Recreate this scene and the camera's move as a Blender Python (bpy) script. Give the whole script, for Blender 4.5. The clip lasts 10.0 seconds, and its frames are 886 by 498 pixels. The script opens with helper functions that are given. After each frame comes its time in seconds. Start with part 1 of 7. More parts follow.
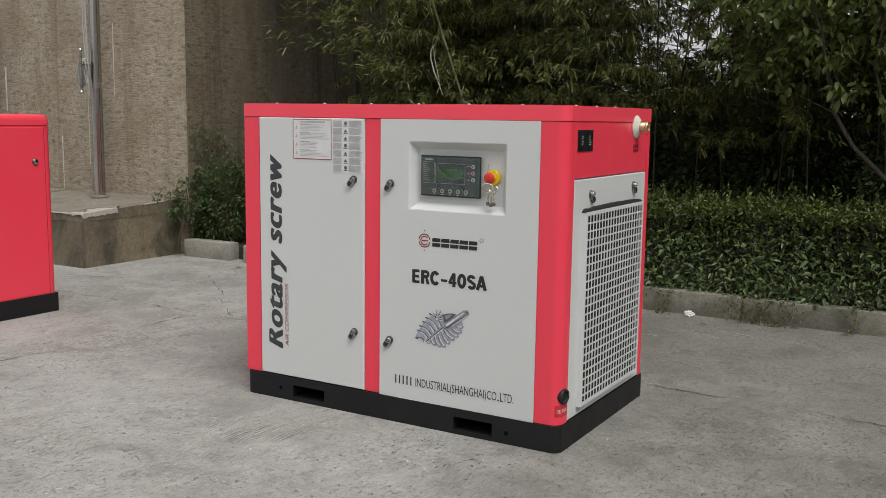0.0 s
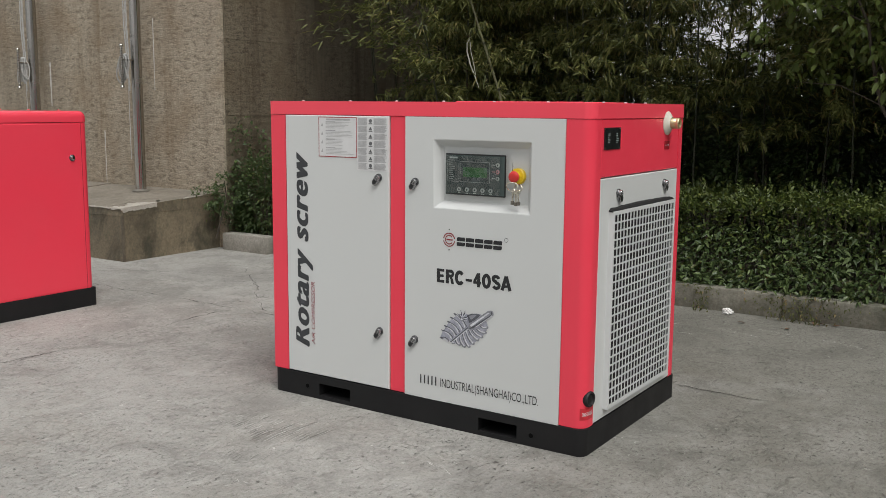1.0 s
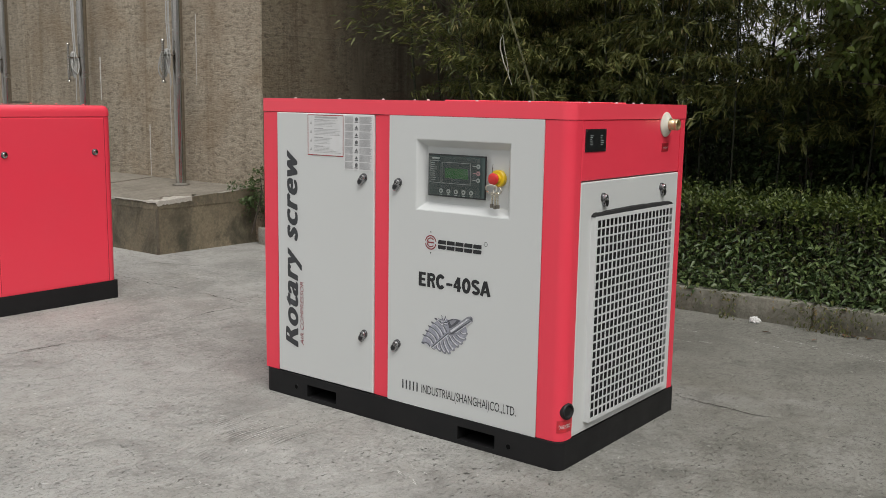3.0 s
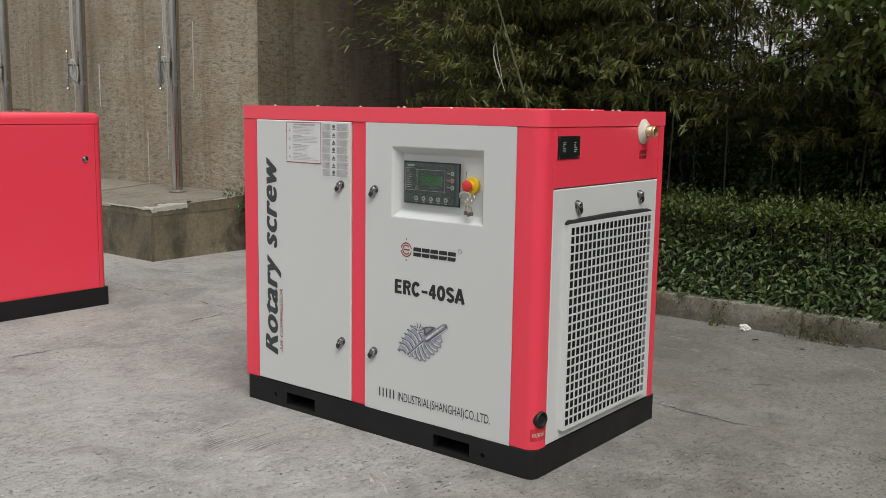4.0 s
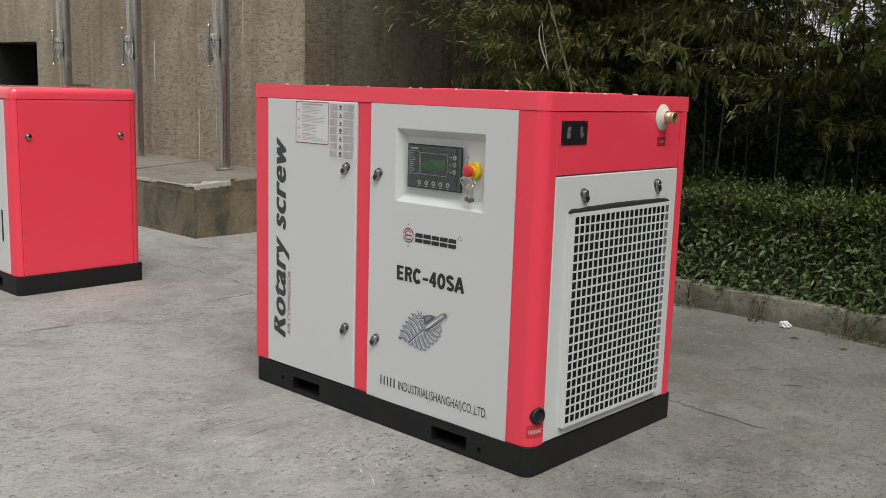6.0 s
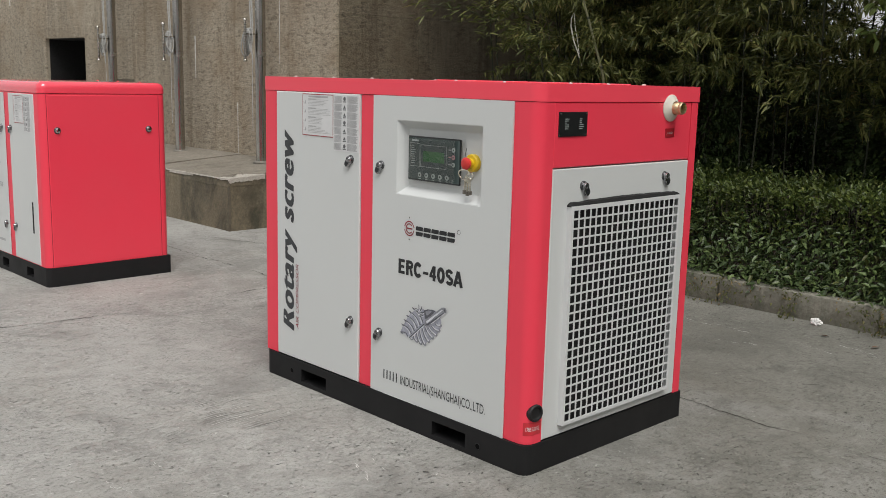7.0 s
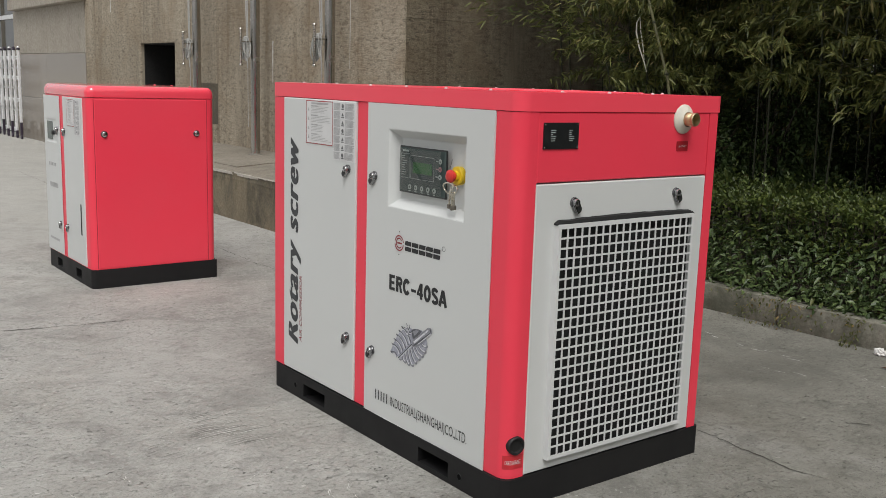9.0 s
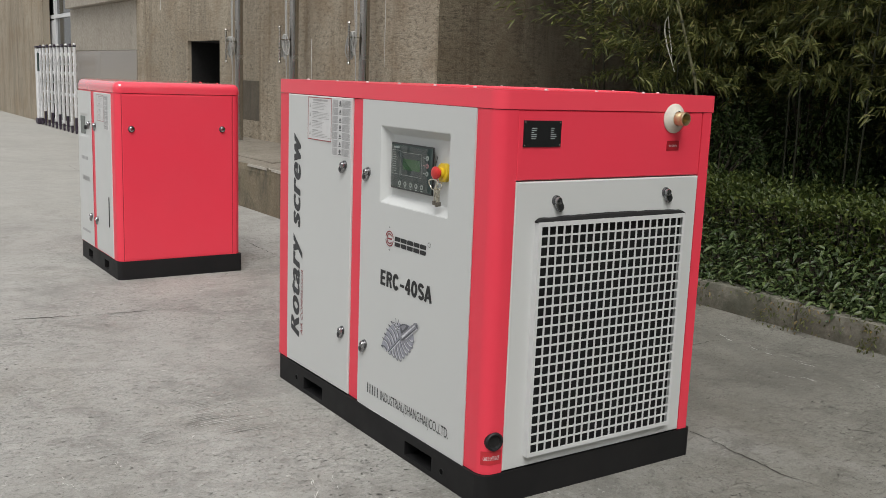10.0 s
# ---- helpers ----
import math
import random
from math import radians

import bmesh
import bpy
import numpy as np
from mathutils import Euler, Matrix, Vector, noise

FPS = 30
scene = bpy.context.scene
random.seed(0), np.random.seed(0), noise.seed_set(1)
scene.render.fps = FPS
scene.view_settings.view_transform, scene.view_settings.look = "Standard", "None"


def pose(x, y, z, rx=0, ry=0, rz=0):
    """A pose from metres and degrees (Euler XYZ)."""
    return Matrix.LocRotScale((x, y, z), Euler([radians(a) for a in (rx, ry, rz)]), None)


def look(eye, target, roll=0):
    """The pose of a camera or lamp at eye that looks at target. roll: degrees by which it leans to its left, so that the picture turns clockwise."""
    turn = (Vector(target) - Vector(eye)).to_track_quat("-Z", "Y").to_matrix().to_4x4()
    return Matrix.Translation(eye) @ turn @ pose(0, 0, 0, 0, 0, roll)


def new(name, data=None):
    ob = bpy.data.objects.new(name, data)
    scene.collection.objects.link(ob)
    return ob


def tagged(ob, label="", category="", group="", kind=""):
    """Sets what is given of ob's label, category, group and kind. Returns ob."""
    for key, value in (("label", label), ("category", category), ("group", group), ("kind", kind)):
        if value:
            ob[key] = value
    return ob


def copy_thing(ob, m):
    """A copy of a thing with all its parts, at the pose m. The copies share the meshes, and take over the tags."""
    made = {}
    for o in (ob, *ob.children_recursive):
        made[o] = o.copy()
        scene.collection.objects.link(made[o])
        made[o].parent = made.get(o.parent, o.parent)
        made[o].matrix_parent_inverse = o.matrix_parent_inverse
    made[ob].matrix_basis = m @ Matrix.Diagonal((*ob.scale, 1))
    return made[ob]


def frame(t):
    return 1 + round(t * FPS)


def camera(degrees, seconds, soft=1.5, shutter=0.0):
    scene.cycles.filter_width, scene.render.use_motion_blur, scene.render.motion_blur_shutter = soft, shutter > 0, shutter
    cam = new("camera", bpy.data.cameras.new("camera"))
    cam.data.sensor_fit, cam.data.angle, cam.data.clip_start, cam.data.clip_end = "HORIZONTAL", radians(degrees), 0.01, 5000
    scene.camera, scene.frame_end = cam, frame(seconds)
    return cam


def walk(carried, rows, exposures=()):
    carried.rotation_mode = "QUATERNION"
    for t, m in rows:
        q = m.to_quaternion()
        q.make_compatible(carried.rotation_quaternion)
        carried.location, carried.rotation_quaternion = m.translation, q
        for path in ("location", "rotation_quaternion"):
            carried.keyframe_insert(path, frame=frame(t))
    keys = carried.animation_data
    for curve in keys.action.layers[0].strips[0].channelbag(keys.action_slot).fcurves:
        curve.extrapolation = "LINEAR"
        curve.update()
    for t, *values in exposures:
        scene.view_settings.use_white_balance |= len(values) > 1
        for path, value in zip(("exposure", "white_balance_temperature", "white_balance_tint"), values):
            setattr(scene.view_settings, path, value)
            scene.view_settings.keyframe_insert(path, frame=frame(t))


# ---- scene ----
cam = camera(49.6, 10.0, 0.85)
PATH = [
    (0, (0.064, -0.087, 1.199), (-0.939, 1.621, 0.927), 0.8),
    (0.5, (0.117, -0.043, 1.217), (-0.981, 1.605, 0.933), 0.3),
    (1, (0.109, -0.002, 1.229), (-0.975, 1.652, 0.935), 0.5),
    (1.5, (0.085, 0.045, 1.237), (-0.952, 1.729, 0.94), 1.3),
    (2, (0.145, 0.125, 1.234), (-0.977, 1.752, 0.929), 2.0),
    (2.5, (0.24, 0.21, 1.24), (-0.943, 1.792, 0.924), 1.4),
    (4, (0.424, 0.365, 1.249), (-0.804, 1.917, 0.957), 0.9),
    (4.5, (0.415, 0.389, 1.246), (-0.801, 1.949, 0.947), 1.1),
    (5, (0.387, 0.452, 1.252), (-0.838, 2.002, 0.944), 1.1),
    (5.5, (0.438, 0.522, 1.244), (-0.806, 2.056, 0.931), 1.9),
    (5.7, (0.474, 0.555, 1.254), (-0.804, 2.06, 0.932), 2.0),
    (6.8, (0.645, 0.756, 1.253), (-0.777, 2.121, 0.909), 1.3),
    (7, (0.644, 0.78, 1.252), (-0.774, 2.146, 0.903), 1.4),
    (7.5, (0.662, 0.895, 1.251), (-0.779, 2.238, 0.903), 1.7),
    (8, (0.667, 1.008, 1.262), (-0.828, 2.291, 0.92), 1.6),
    (8.5, (0.699, 1.105, 1.257), (-0.828, 2.351, 0.918), 1.6),
    (9, (0.765, 1.209, 1.269), (-0.804, 2.401, 0.924), 1.7),
    (9.5, (0.836, 1.297, 1.272), (-0.769, 2.438, 0.926), 1.7),
    (10, (0.911, 1.372, 1.27), (-0.724, 2.471, 0.92), 2.1),
]
walk(cam, [(t, look(eye, target, roll)) for t, eye, target, roll in PATH])

# ---------------------------------------------------------------- daylight: an even overcast sky
EXPOSURE = 0.03
scene.view_settings.exposure = EXPOSURE
world = bpy.data.worlds.new("overcast_sky")
scene.world = world
world.use_nodes = True
wn, wl = world.node_tree.nodes, world.node_tree.links
wn.clear()
sky = wn.new("ShaderNodeTexSky")
sky.sky_type = "NISHITA"
sky.sun_disc = False
sky.sun_elevation = radians(57)
sky.sun_rotation = radians(115)
sky.air_density, sky.dust_density, sky.ozone_density = 1.0, 6.0, 1.0
grey = wn.new("ShaderNodeHueSaturation")
grey.inputs["Saturation"].default_value = 0.25
bg = wn.new("ShaderNodeBackground")
bg.inputs["Strength"].default_value = 0.125
wo = wn.new("ShaderNodeOutputWorld")
wl.new(sky.outputs[0], grey.inputs["Color"])
cloud = wn.new("ShaderNodeMix")
cloud.data_type = "RGBA"
cloud.inputs[0].default_value = 0.6
cloud.inputs[7].default_value = (6.2, 6.25, 6.3, 1)
wl.new(grey.outputs[0], cloud.inputs[6])
wl.new(cloud.outputs[2], bg.inputs["Color"])
wl.new(bg.outputs[0], wo.inputs["Surface"])

sun_data = bpy.data.lights.new("sun", "SUN")
sun_data.energy = 2.0
sun_data.angle = radians(35)
sun_data.color = (1.0, 0.985, 0.955)
sun = new("sun", sun_data)
sun.matrix_world = look((4.4, -3.0, 8.2), (0, 0, 0))

# ---------------------------------------------------------------- building tools
def place(ob):
    """World place of a thing or part, from its parents."""
    p = Vector((0, 0, 0))
    while ob is not None:
        p += ob.location
        ob = ob.parent
    return p


def thing(name, at, label, category, group="", kind=""):
    ob = new(name)
    ob.empty_display_size = 0.1
    ob.location = at
    return tagged(ob, label, category, group, kind)


def finish(me, material, smooth=None):
    for m in (material if isinstance(material, (list, tuple)) else [material]):
        me.materials.append(m)
    if smooth is not None:
        me.polygons.foreach_set("use_smooth", [True] * len(me.polygons))
        me.set_sharp_from_angle(angle=radians(smooth))
    me.update()


def part(name, bm, material, parent, label="", smooth=35):
    """Links a bmesh, built in world places, as one mesh under its thing."""
    if parent is not None:
        bmesh.ops.translate(bm, verts=bm.verts, vec=-place(parent))
    bmesh.ops.recalc_face_normals(bm, faces=bm.faces)
    me = bpy.data.meshes.new(name)
    bm.to_mesh(me)
    bm.free()
    finish(me, material, smooth)
    ob = new(name, me)
    ob.parent = parent
    if label:
        tagged(ob, label)
    return ob


def structure(name, bm, material, label, category, smooth=35):
    ob = part(name, bm, material, None, "", smooth)
    return tagged(ob, label, category, "", "structure")


def box(x0, x1, y0, y1, z0, z1, bevel=0.0, bm=None, seg=1):
    own = bmesh.new()
    r = bmesh.ops.create_cube(own, size=1.0)
    for v in r["verts"]:
        v.co = Vector(((x0 + x1) / 2 + v.co.x * (x1 - x0), (y0 + y1) / 2 + v.co.y * (y1 - y0), (z0 + z1) / 2 + v.co.z * (z1 - z0)))
    if bevel:
        bmesh.ops.bevel(own, geom=own.edges[:], offset=bevel, segments=seg, affect="EDGES", profile=0.5)
    return own if bm is None else merge(bm, own)


def merge(bm, other):
    me = bpy.data.meshes.new("joined")
    other.to_mesh(me)
    other.free()
    bm.from_mesh(me)
    bpy.data.meshes.remove(me)
    return bm


def tube(points, radii, n=10, bm=None, caps=True):
    """A round bar through the points; radii: one number or one for each point."""
    bm = bm or bmesh.new()
    points = [Vector(p) for p in points]
    if not isinstance(radii, (list, tuple)):
        radii = [radii] * len(points)
    rings = []
    side = None
    for i, p in enumerate(points):
        d = (points[min(i + 1, len(points) - 1)] - points[max(i - 1, 0)]).normalized()
        if side is None:
            side = d.cross(Vector((0, 0, 1)) if abs(d.z) < 0.9 else Vector((1, 0, 0))).normalized()
        else:
            side = (side - d * side.dot(d)).normalized()
        up = d.cross(side)
        rings.append([bm.verts.new(p + (side * math.cos(a) + up * math.sin(a)) * radii[i]) for a in [2 * math.pi * k / n for k in range(n)]])
    for a, b in zip(rings, rings[1:]):
        for k in range(n):
            bm.faces.new((a[k], a[(k + 1) % n], b[(k + 1) % n], b[k]))
    if caps:
        bm.faces.new(rings[0][::-1])
        bm.faces.new(rings[-1])
    return bm


def lathe(profile, origin, axis, n=24, bm=None):
    """Turns (radius, along) pairs about an axis through origin."""
    bm = bm or bmesh.new()
    axis = Vector(axis).normalized()
    side = axis.cross(Vector((0, 0, 1)) if abs(axis.z) < 0.9 else Vector((1, 0, 0))).normalized()
    up = axis.cross(side)
    rings = []
    for r, h in profile:
        c = Vector(origin) + axis * h
        if r < 1e-6:
            rings.append([bm.verts.new(c)])
        else:
            rings.append([bm.verts.new(c + (side * math.cos(a) + up * math.sin(a)) * r) for a in [2 * math.pi * k / n for k in range(n)]])
    for a, b in zip(rings, rings[1:]):
        for k in range(n):
            l = (k + 1) % n
            if len(a) == 1 and len(b) == 1:
                continue
            if len(a) == 1:
                bm.faces.new((a[0], b[l], b[k]))
            elif len(b) == 1:
                bm.faces.new((a[k], a[l], b[0]))
            else:
                bm.faces.new((a[k], a[l], b[l], b[k]))
    return bm


def prism(outline, z0, z1, bm=None, top=0.0):
    """An upright prism on an outline of (x, y); top: the bevel of its upper rim."""
    own = bmesh.new()
    low = [own.verts.new((x, y, z0)) for x, y in outline]
    high = [own.verts.new((x, y, z1)) for x, y in outline]
    n = len(outline)
    own.faces.new(low[::-1])
    f = own.faces.new(high)
    for k in range(n):
        own.faces.new((low[k], low[(k + 1) % n], high[(k + 1) % n], high[k]))
    if top:
        bmesh.ops.bevel(own, geom=list(f.edges), offset=top, segments=4, affect="EDGES", profile=0.5)
    return own if bm is None else merge(bm, own)


def rounded(x0, x1, y0, y1, r, n=6):
    """A rectangle's outline with four corner radii (x0y0, x1y0, x1y1, x0y1)."""
    out = []
    for (cx, cy, a0), q in zip(((x0, y0, 180), (x1, y0, 270), (x1, y1, 0), (x0, y1, 90)), r):
        sx, sy = (1 if cx == x0 else -1), (1 if cy == y0 else -1)
        if q <= 0:
            out.append((cx, cy))
            continue
        for k in range(n + 1):
            a = radians(a0 + 90 * k / n)
            out.append((cx + sx * q + q * math.cos(a), cy + sy * q + q * math.sin(a)))
    return out


def front(y):
    return lambda u, v, d=0.0: Vector((u, y + d, v))


def side(x):
    return lambda u, v, d=0.0: Vector((x - d, u, v))


def holed(us, vs, holes, at, depth, bm=None, thick=None):
    """A plate cut into cells by us and vs; the cells in holes are left out and get walls that go depth inwards."""
    bm = bm or bmesh.new()
    verts = {}

    def v(i, j, d):
        if (i, j, d) not in verts:
            verts[i, j, d] = bm.verts.new(at(us[i], vs[j], d))
        return verts[i, j, d]

    nu, nv = len(us) - 1, len(vs) - 1
    back = thick if thick is not None else None
    for i in range(nu):
        for j in range(nv):
            if (i, j) not in holes:
                bm.faces.new((v(i, j, 0), v(i + 1, j, 0), v(i + 1, j + 1, 0), v(i, j + 1, 0)))
    for i in range(nu):
        for j in range(nv):
            if (i, j) in holes:
                for a, b, other in (((i, j), (i + 1, j), (i, j - 1)), ((i + 1, j), (i + 1, j + 1), (i + 1, j)), ((i + 1, j + 1), (i, j + 1), (i, j + 1)), ((i, j + 1), (i, j), (i - 1, j))):
                    if other not in holes:
                        bm.faces.new((v(*a, 0), v(*b, 0), v(*b, depth), v(*a, depth)))
    if back is not None:
        rim = [(i, 0) for i in range(nu)] + [(nu, j) for j in range(nv)] + [(i, nv) for i in range(nu, 0, -1)] + [(0, j) for j in range(nv, 0, -1)]
        for a, b in zip(rim, rim[1:] + rim[:1]):
            bm.faces.new((v(*a, 0), v(*b, 0), v(*b, back), v(*a, back)))
    return bm


def poly(points, at, bm=None, d=0.0):
    bm = bm or bmesh.new()
    bm.faces.new([bm.verts.new(at(u, v, d)) for u, v in points])
    return bm


def plaque(u0, u1, v0, v1, at, t=0.002, bm=None):
    """A thin plate that stands t proud of a front or side."""
    bm = bm or bmesh.new()
    a = [bm.verts.new(at(u, v, 0.001)) for u, v in ((u0, v0), (u1, v0), (u1, v1), (u0, v1))]
    b = [bm.verts.new(at(u, v, -t)) for u, v in ((u0, v0), (u1, v0), (u1, v1), (u0, v1))]
    bm.faces.new(b)
    for k in range(4):
        bm.faces.new((a[k], a[(k + 1) % 4], b[(k + 1) % 4], b[k]))
    return bm


def arc_ring(cu, cv, r0, r1, at, bm=None, d=0.0, a0=0, a1=360, n=28, squash=1.0):
    bm = bm or bmesh.new()
    closed = a1 - a0 >= 360
    m = n if closed else n + 1
    inner, outer = [], []
    for k in range(m):
        a = radians(a0 + (a1 - a0) * k / n)
        inner.append(bm.verts.new(at(cu + r0 * math.cos(a) * squash, cv + r0 * math.sin(a), d)))
        outer.append(bm.verts.new(at(cu + r1 * math.cos(a) * squash, cv + r1 * math.sin(a), d)))
    for k in range(n if closed else n):
        l = (k + 1) % m
        bm.faces.new((inner[k], inner[l], outer[l], outer[k]))
    return bm


def lettering(text, u0, u1, v0, v1, at, d, heavy=0.0, lean=0.0, upright=False, gap=1.0, tall=0.0):
    """Flat letters: the text's width runs from u0 to u1, its capitals stand from v0 (foot) to v1. upright: turned to read upwards."""
    cu = bpy.data.curves.new("letters", "FONT")
    cu.body, cu.offset, cu.shear, cu.resolution_u = text, heavy, lean, 3
    cu.space_character = gap
    ob = bpy.data.objects.new("letters", cu)
    scene.collection.objects.link(ob)
    me = bpy.data.meshes.new_from_object(ob.evaluated_get(bpy.context.evaluated_depsgraph_get()))
    bpy.data.objects.remove(ob)
    bpy.data.curves.remove(cu)
    bm = bmesh.new()
    bm.from_mesh(me)
    bpy.data.meshes.remove(me)
    xs = [v.co.x for v in bm.verts]
    lo, hi, cap = min(xs), max(xs), 0.729 + heavy
    for v in bm.verts:
        a, b = (v.co.x - lo) / (hi - lo), v.co.y / cap
        if tall and b > 0:
            b = b * tall / 0.70 if b < 0.70 else tall + (b - 0.70) * (1 - tall) / 0.30
        if upright:
            v.co = at(v0 + (v1 - v0) * b, u0 + (u1 - u0) * a, d)
        else:
            v.co = at(u0 + (u1 - u0) * a, v0 + (v1 - v0) * b, d)
    return bm


def bold_lettering(text, u0, u1, v0, v1, at, d, lean, upright, gap, tall, spread):
    """Heavy letters with thick stems and thin crossings: layers of the same letters, shifted along the line of writing."""
    bm = bmesh.new()
    for k, su in enumerate((-1, -0.5, 0, 0.5, 1)):
        du = su * spread
        dv = 0.0012 * (1 if k % 2 else -1)
        merge(bm, lettering(text, u0 + du + spread, u1 + du - spread, v0 + dv, v1 + dv, at, d - 0.0001 * k, 0.006, lean, upright, gap, tall))
    return bm


def ribbon(points, w, bm, at, d, closed=False):
    """A stroke of even width along points of (u, v)."""
    pts = [Vector(p) for p in points]
    n = len(pts)
    left, right = [], []
    for k, p in enumerate(pts):
        a = pts[(k - 1) % n] if closed or k else p
        b = pts[(k + 1) % n] if closed or k < n - 1 else p
        t1 = (p - a).normalized() if (p - a).length > 1e-9 else (b - p).normalized()
        t2 = (b - p).normalized() if (b - p).length > 1e-9 else t1
        t = (t1 + t2).normalized()
        m = Vector((-t.y, t.x)) * (w / 2 / max(0.5, t.dot(t1)))
        left.append(bm.verts.new(at(*(p + m), d)))
        right.append(bm.verts.new(at(*(p - m), d)))
    for k in range(n if closed else n - 1):
        l = (k + 1) % n
        bm.faces.new((left[k], left[l], right[l], right[k]))
    return bm


def model_letters(u, v, h, at, d):
    """The heavy grotesque model lettering ERC-40SA, one mesh a letter: (letter, mesh) pairs."""
    w = 0.0142
    e = w / 2

    def arc(cx, cy, rx, ry, a0, a1, n=14):
        return [(u + cx + rx * math.cos(radians(a0 + (a1 - a0) * k / n)), v + cy + ry * math.sin(radians(a0 + (a1 - a0) * k / n))) for k in range(n + 1)]

    def at_(*pts):
        return [(u + x, v + y) for x, y in pts]

    out = []
    bm = bmesh.new()
    poly(at_((0, 0), (0.034, 0), (0.034, 0.0105), (w, 0.0105), (w, 0.0215), (0.031, 0.0215), (0.031, 0.0315), (w, 0.0315), (w, h - 0.0105), (0.0335, h - 0.0105), (0.0335, h), (0, h)), at, bm, d)
    out.append(bm)
    u += 0.0405
    bm = ribbon(at_((e, 0), (e, h)), w, bmesh.new(), at, d)
    ribbon(at_((w - 0.002, h - 0.005), (0.021, h - 0.005)) + arc(0.0215, h - 0.0145, 0.0105, 0.0095, 80, -80) + at_((0.021, h - 0.024), (w - 0.002, h - 0.024)), 0.0115, bm, at, d - 0.0001)
    poly(at_((0.0165, h - 0.026), (0.027, h - 0.026), (0.0335, 0.016), (0.0375, 0), (0.025, 0), (0.0215, 0.015)), at, bm, d - 0.0002)
    out.append(bm)
    u += 0.0417
    out.append(ribbon(arc(0.0205, h / 2, 0.0150, h / 2 - 0.0052, 38, 322, 22), 0.0138, bmesh.new(), at, d))
    u += 0.0470
    out.append(poly(at_((0, 0.0165), (0.0280, 0.0165), (0.0280, 0.0262), (0, 0.0262)), at, None, d))
    u += 0.0330
    bm = ribbon(at_((0.0235, 0), (0.0235, h)), 0.0136, bmesh.new(), at, d)
    ribbon(at_((0, 0.0165), (0.0345, 0.0165)), 0.0098, bm, at, d - 0.0001)
    ribbon(at_((0.0215, h - 0.002), (0.0048, 0.0185)), 0.0104, bm, at, d - 0.0002)
    out.append(bm)
    u += 0.0385
    out.append(ribbon(arc(0.0185, h / 2, 0.0128, h / 2 - 0.0050, 0, 345, 23), 0.0134, bmesh.new(), at, d, True))
    u += 0.0415
    path = arc(0.0178, h - 0.0143, 0.0122, 0.0093, 12, 200, 12) + arc(0.0178, h - 0.0150, 0.0120, 0.0090, 215, 262, 4) + arc(0.0190, 0.0145, 0.0125, 0.0098, 80, -160, 16)
    out.append(ribbon(path, 0.0124, bmesh.new(), at, d))
    u += 0.0380
    bm = ribbon(at_((0.0058, 0), (0.0222, h)), 0.0136, bmesh.new(), at, d)
    ribbon(at_((0.0392, 0), (0.0228, h)), 0.0136, bm, at, d - 0.0001)
    ribbon(at_((0.0110, 0.0155), (0.0340, 0.0155)), 0.0092, bm, at, d - 0.0002)
    out.append(bm)
    return out


def mesh_from(name, verts, faces, material, parent=None, label="", smooth=None):
    me = bpy.data.meshes.new(name)
    me.from_pydata(verts, [], faces)
    finish(me, material, smooth)
    ob = new(name, me)
    ob.parent = parent
    if label:
        tagged(ob, label)
    return ob


def leaf_data(P, D, N, L, W, droop=0.15, oval=False):
    """Verts and faces of many pointed leaves: foot P, direction D, upper side N, length L, width W (arrays)."""
    D = D / np.linalg.norm(D, axis=1, keepdims=True)
    S = np.cross(D, N)
    S /= np.linalg.norm(S, axis=1, keepdims=True) + 1e-9
    U = np.cross(S, D)
    L, W = L[:, None], W[:, None]
    down = np.array([0, 0, -1.0])
    a, b, p, q = (0.26, 0.70, 0.44, 0.43) if oval else (0.32, 0.68, 0.5, 0.36)
    v = np.stack([P,
                  P + D * L * a + S * W * p + U * W * 0.12,
                  P + D * L * b + S * W * q + U * W * 0.10 + down * L * droop * 0.4,
                  P + D * L + down * L * droop,
                  P + D * L * b - S * W * q + U * W * 0.10 + down * L * droop * 0.4,
                  P + D * L * a - S * W * p + U * W * 0.12], axis=1)
    n = len(P)
    base = np.arange(n)[:, None] * 6
    f = np.concatenate([base + np.array([0, 1, 2, 3]), base + np.array([0, 3, 4, 5])])
    return v.reshape(-1, 3), f


def leaf_mesh(name, verts, faces, material):
    me = bpy.data.meshes.new(name)
    n, m = len(verts), len(faces)
    me.vertices.add(n)
    me.vertices.foreach_set("co", np.asarray(verts, dtype=np.float32).ravel())
    me.loops.add(m * 4)
    me.loops.foreach_set("vertex_index", np.asarray(faces, dtype=np.int32).ravel())
    me.polygons.add(m)
    me.polygons.foreach_set("loop_start", np.arange(m, dtype=np.int32) * 4)
    me.materials.append(material)
    me.update(calc_edges=True)
    me.validate()
    return me

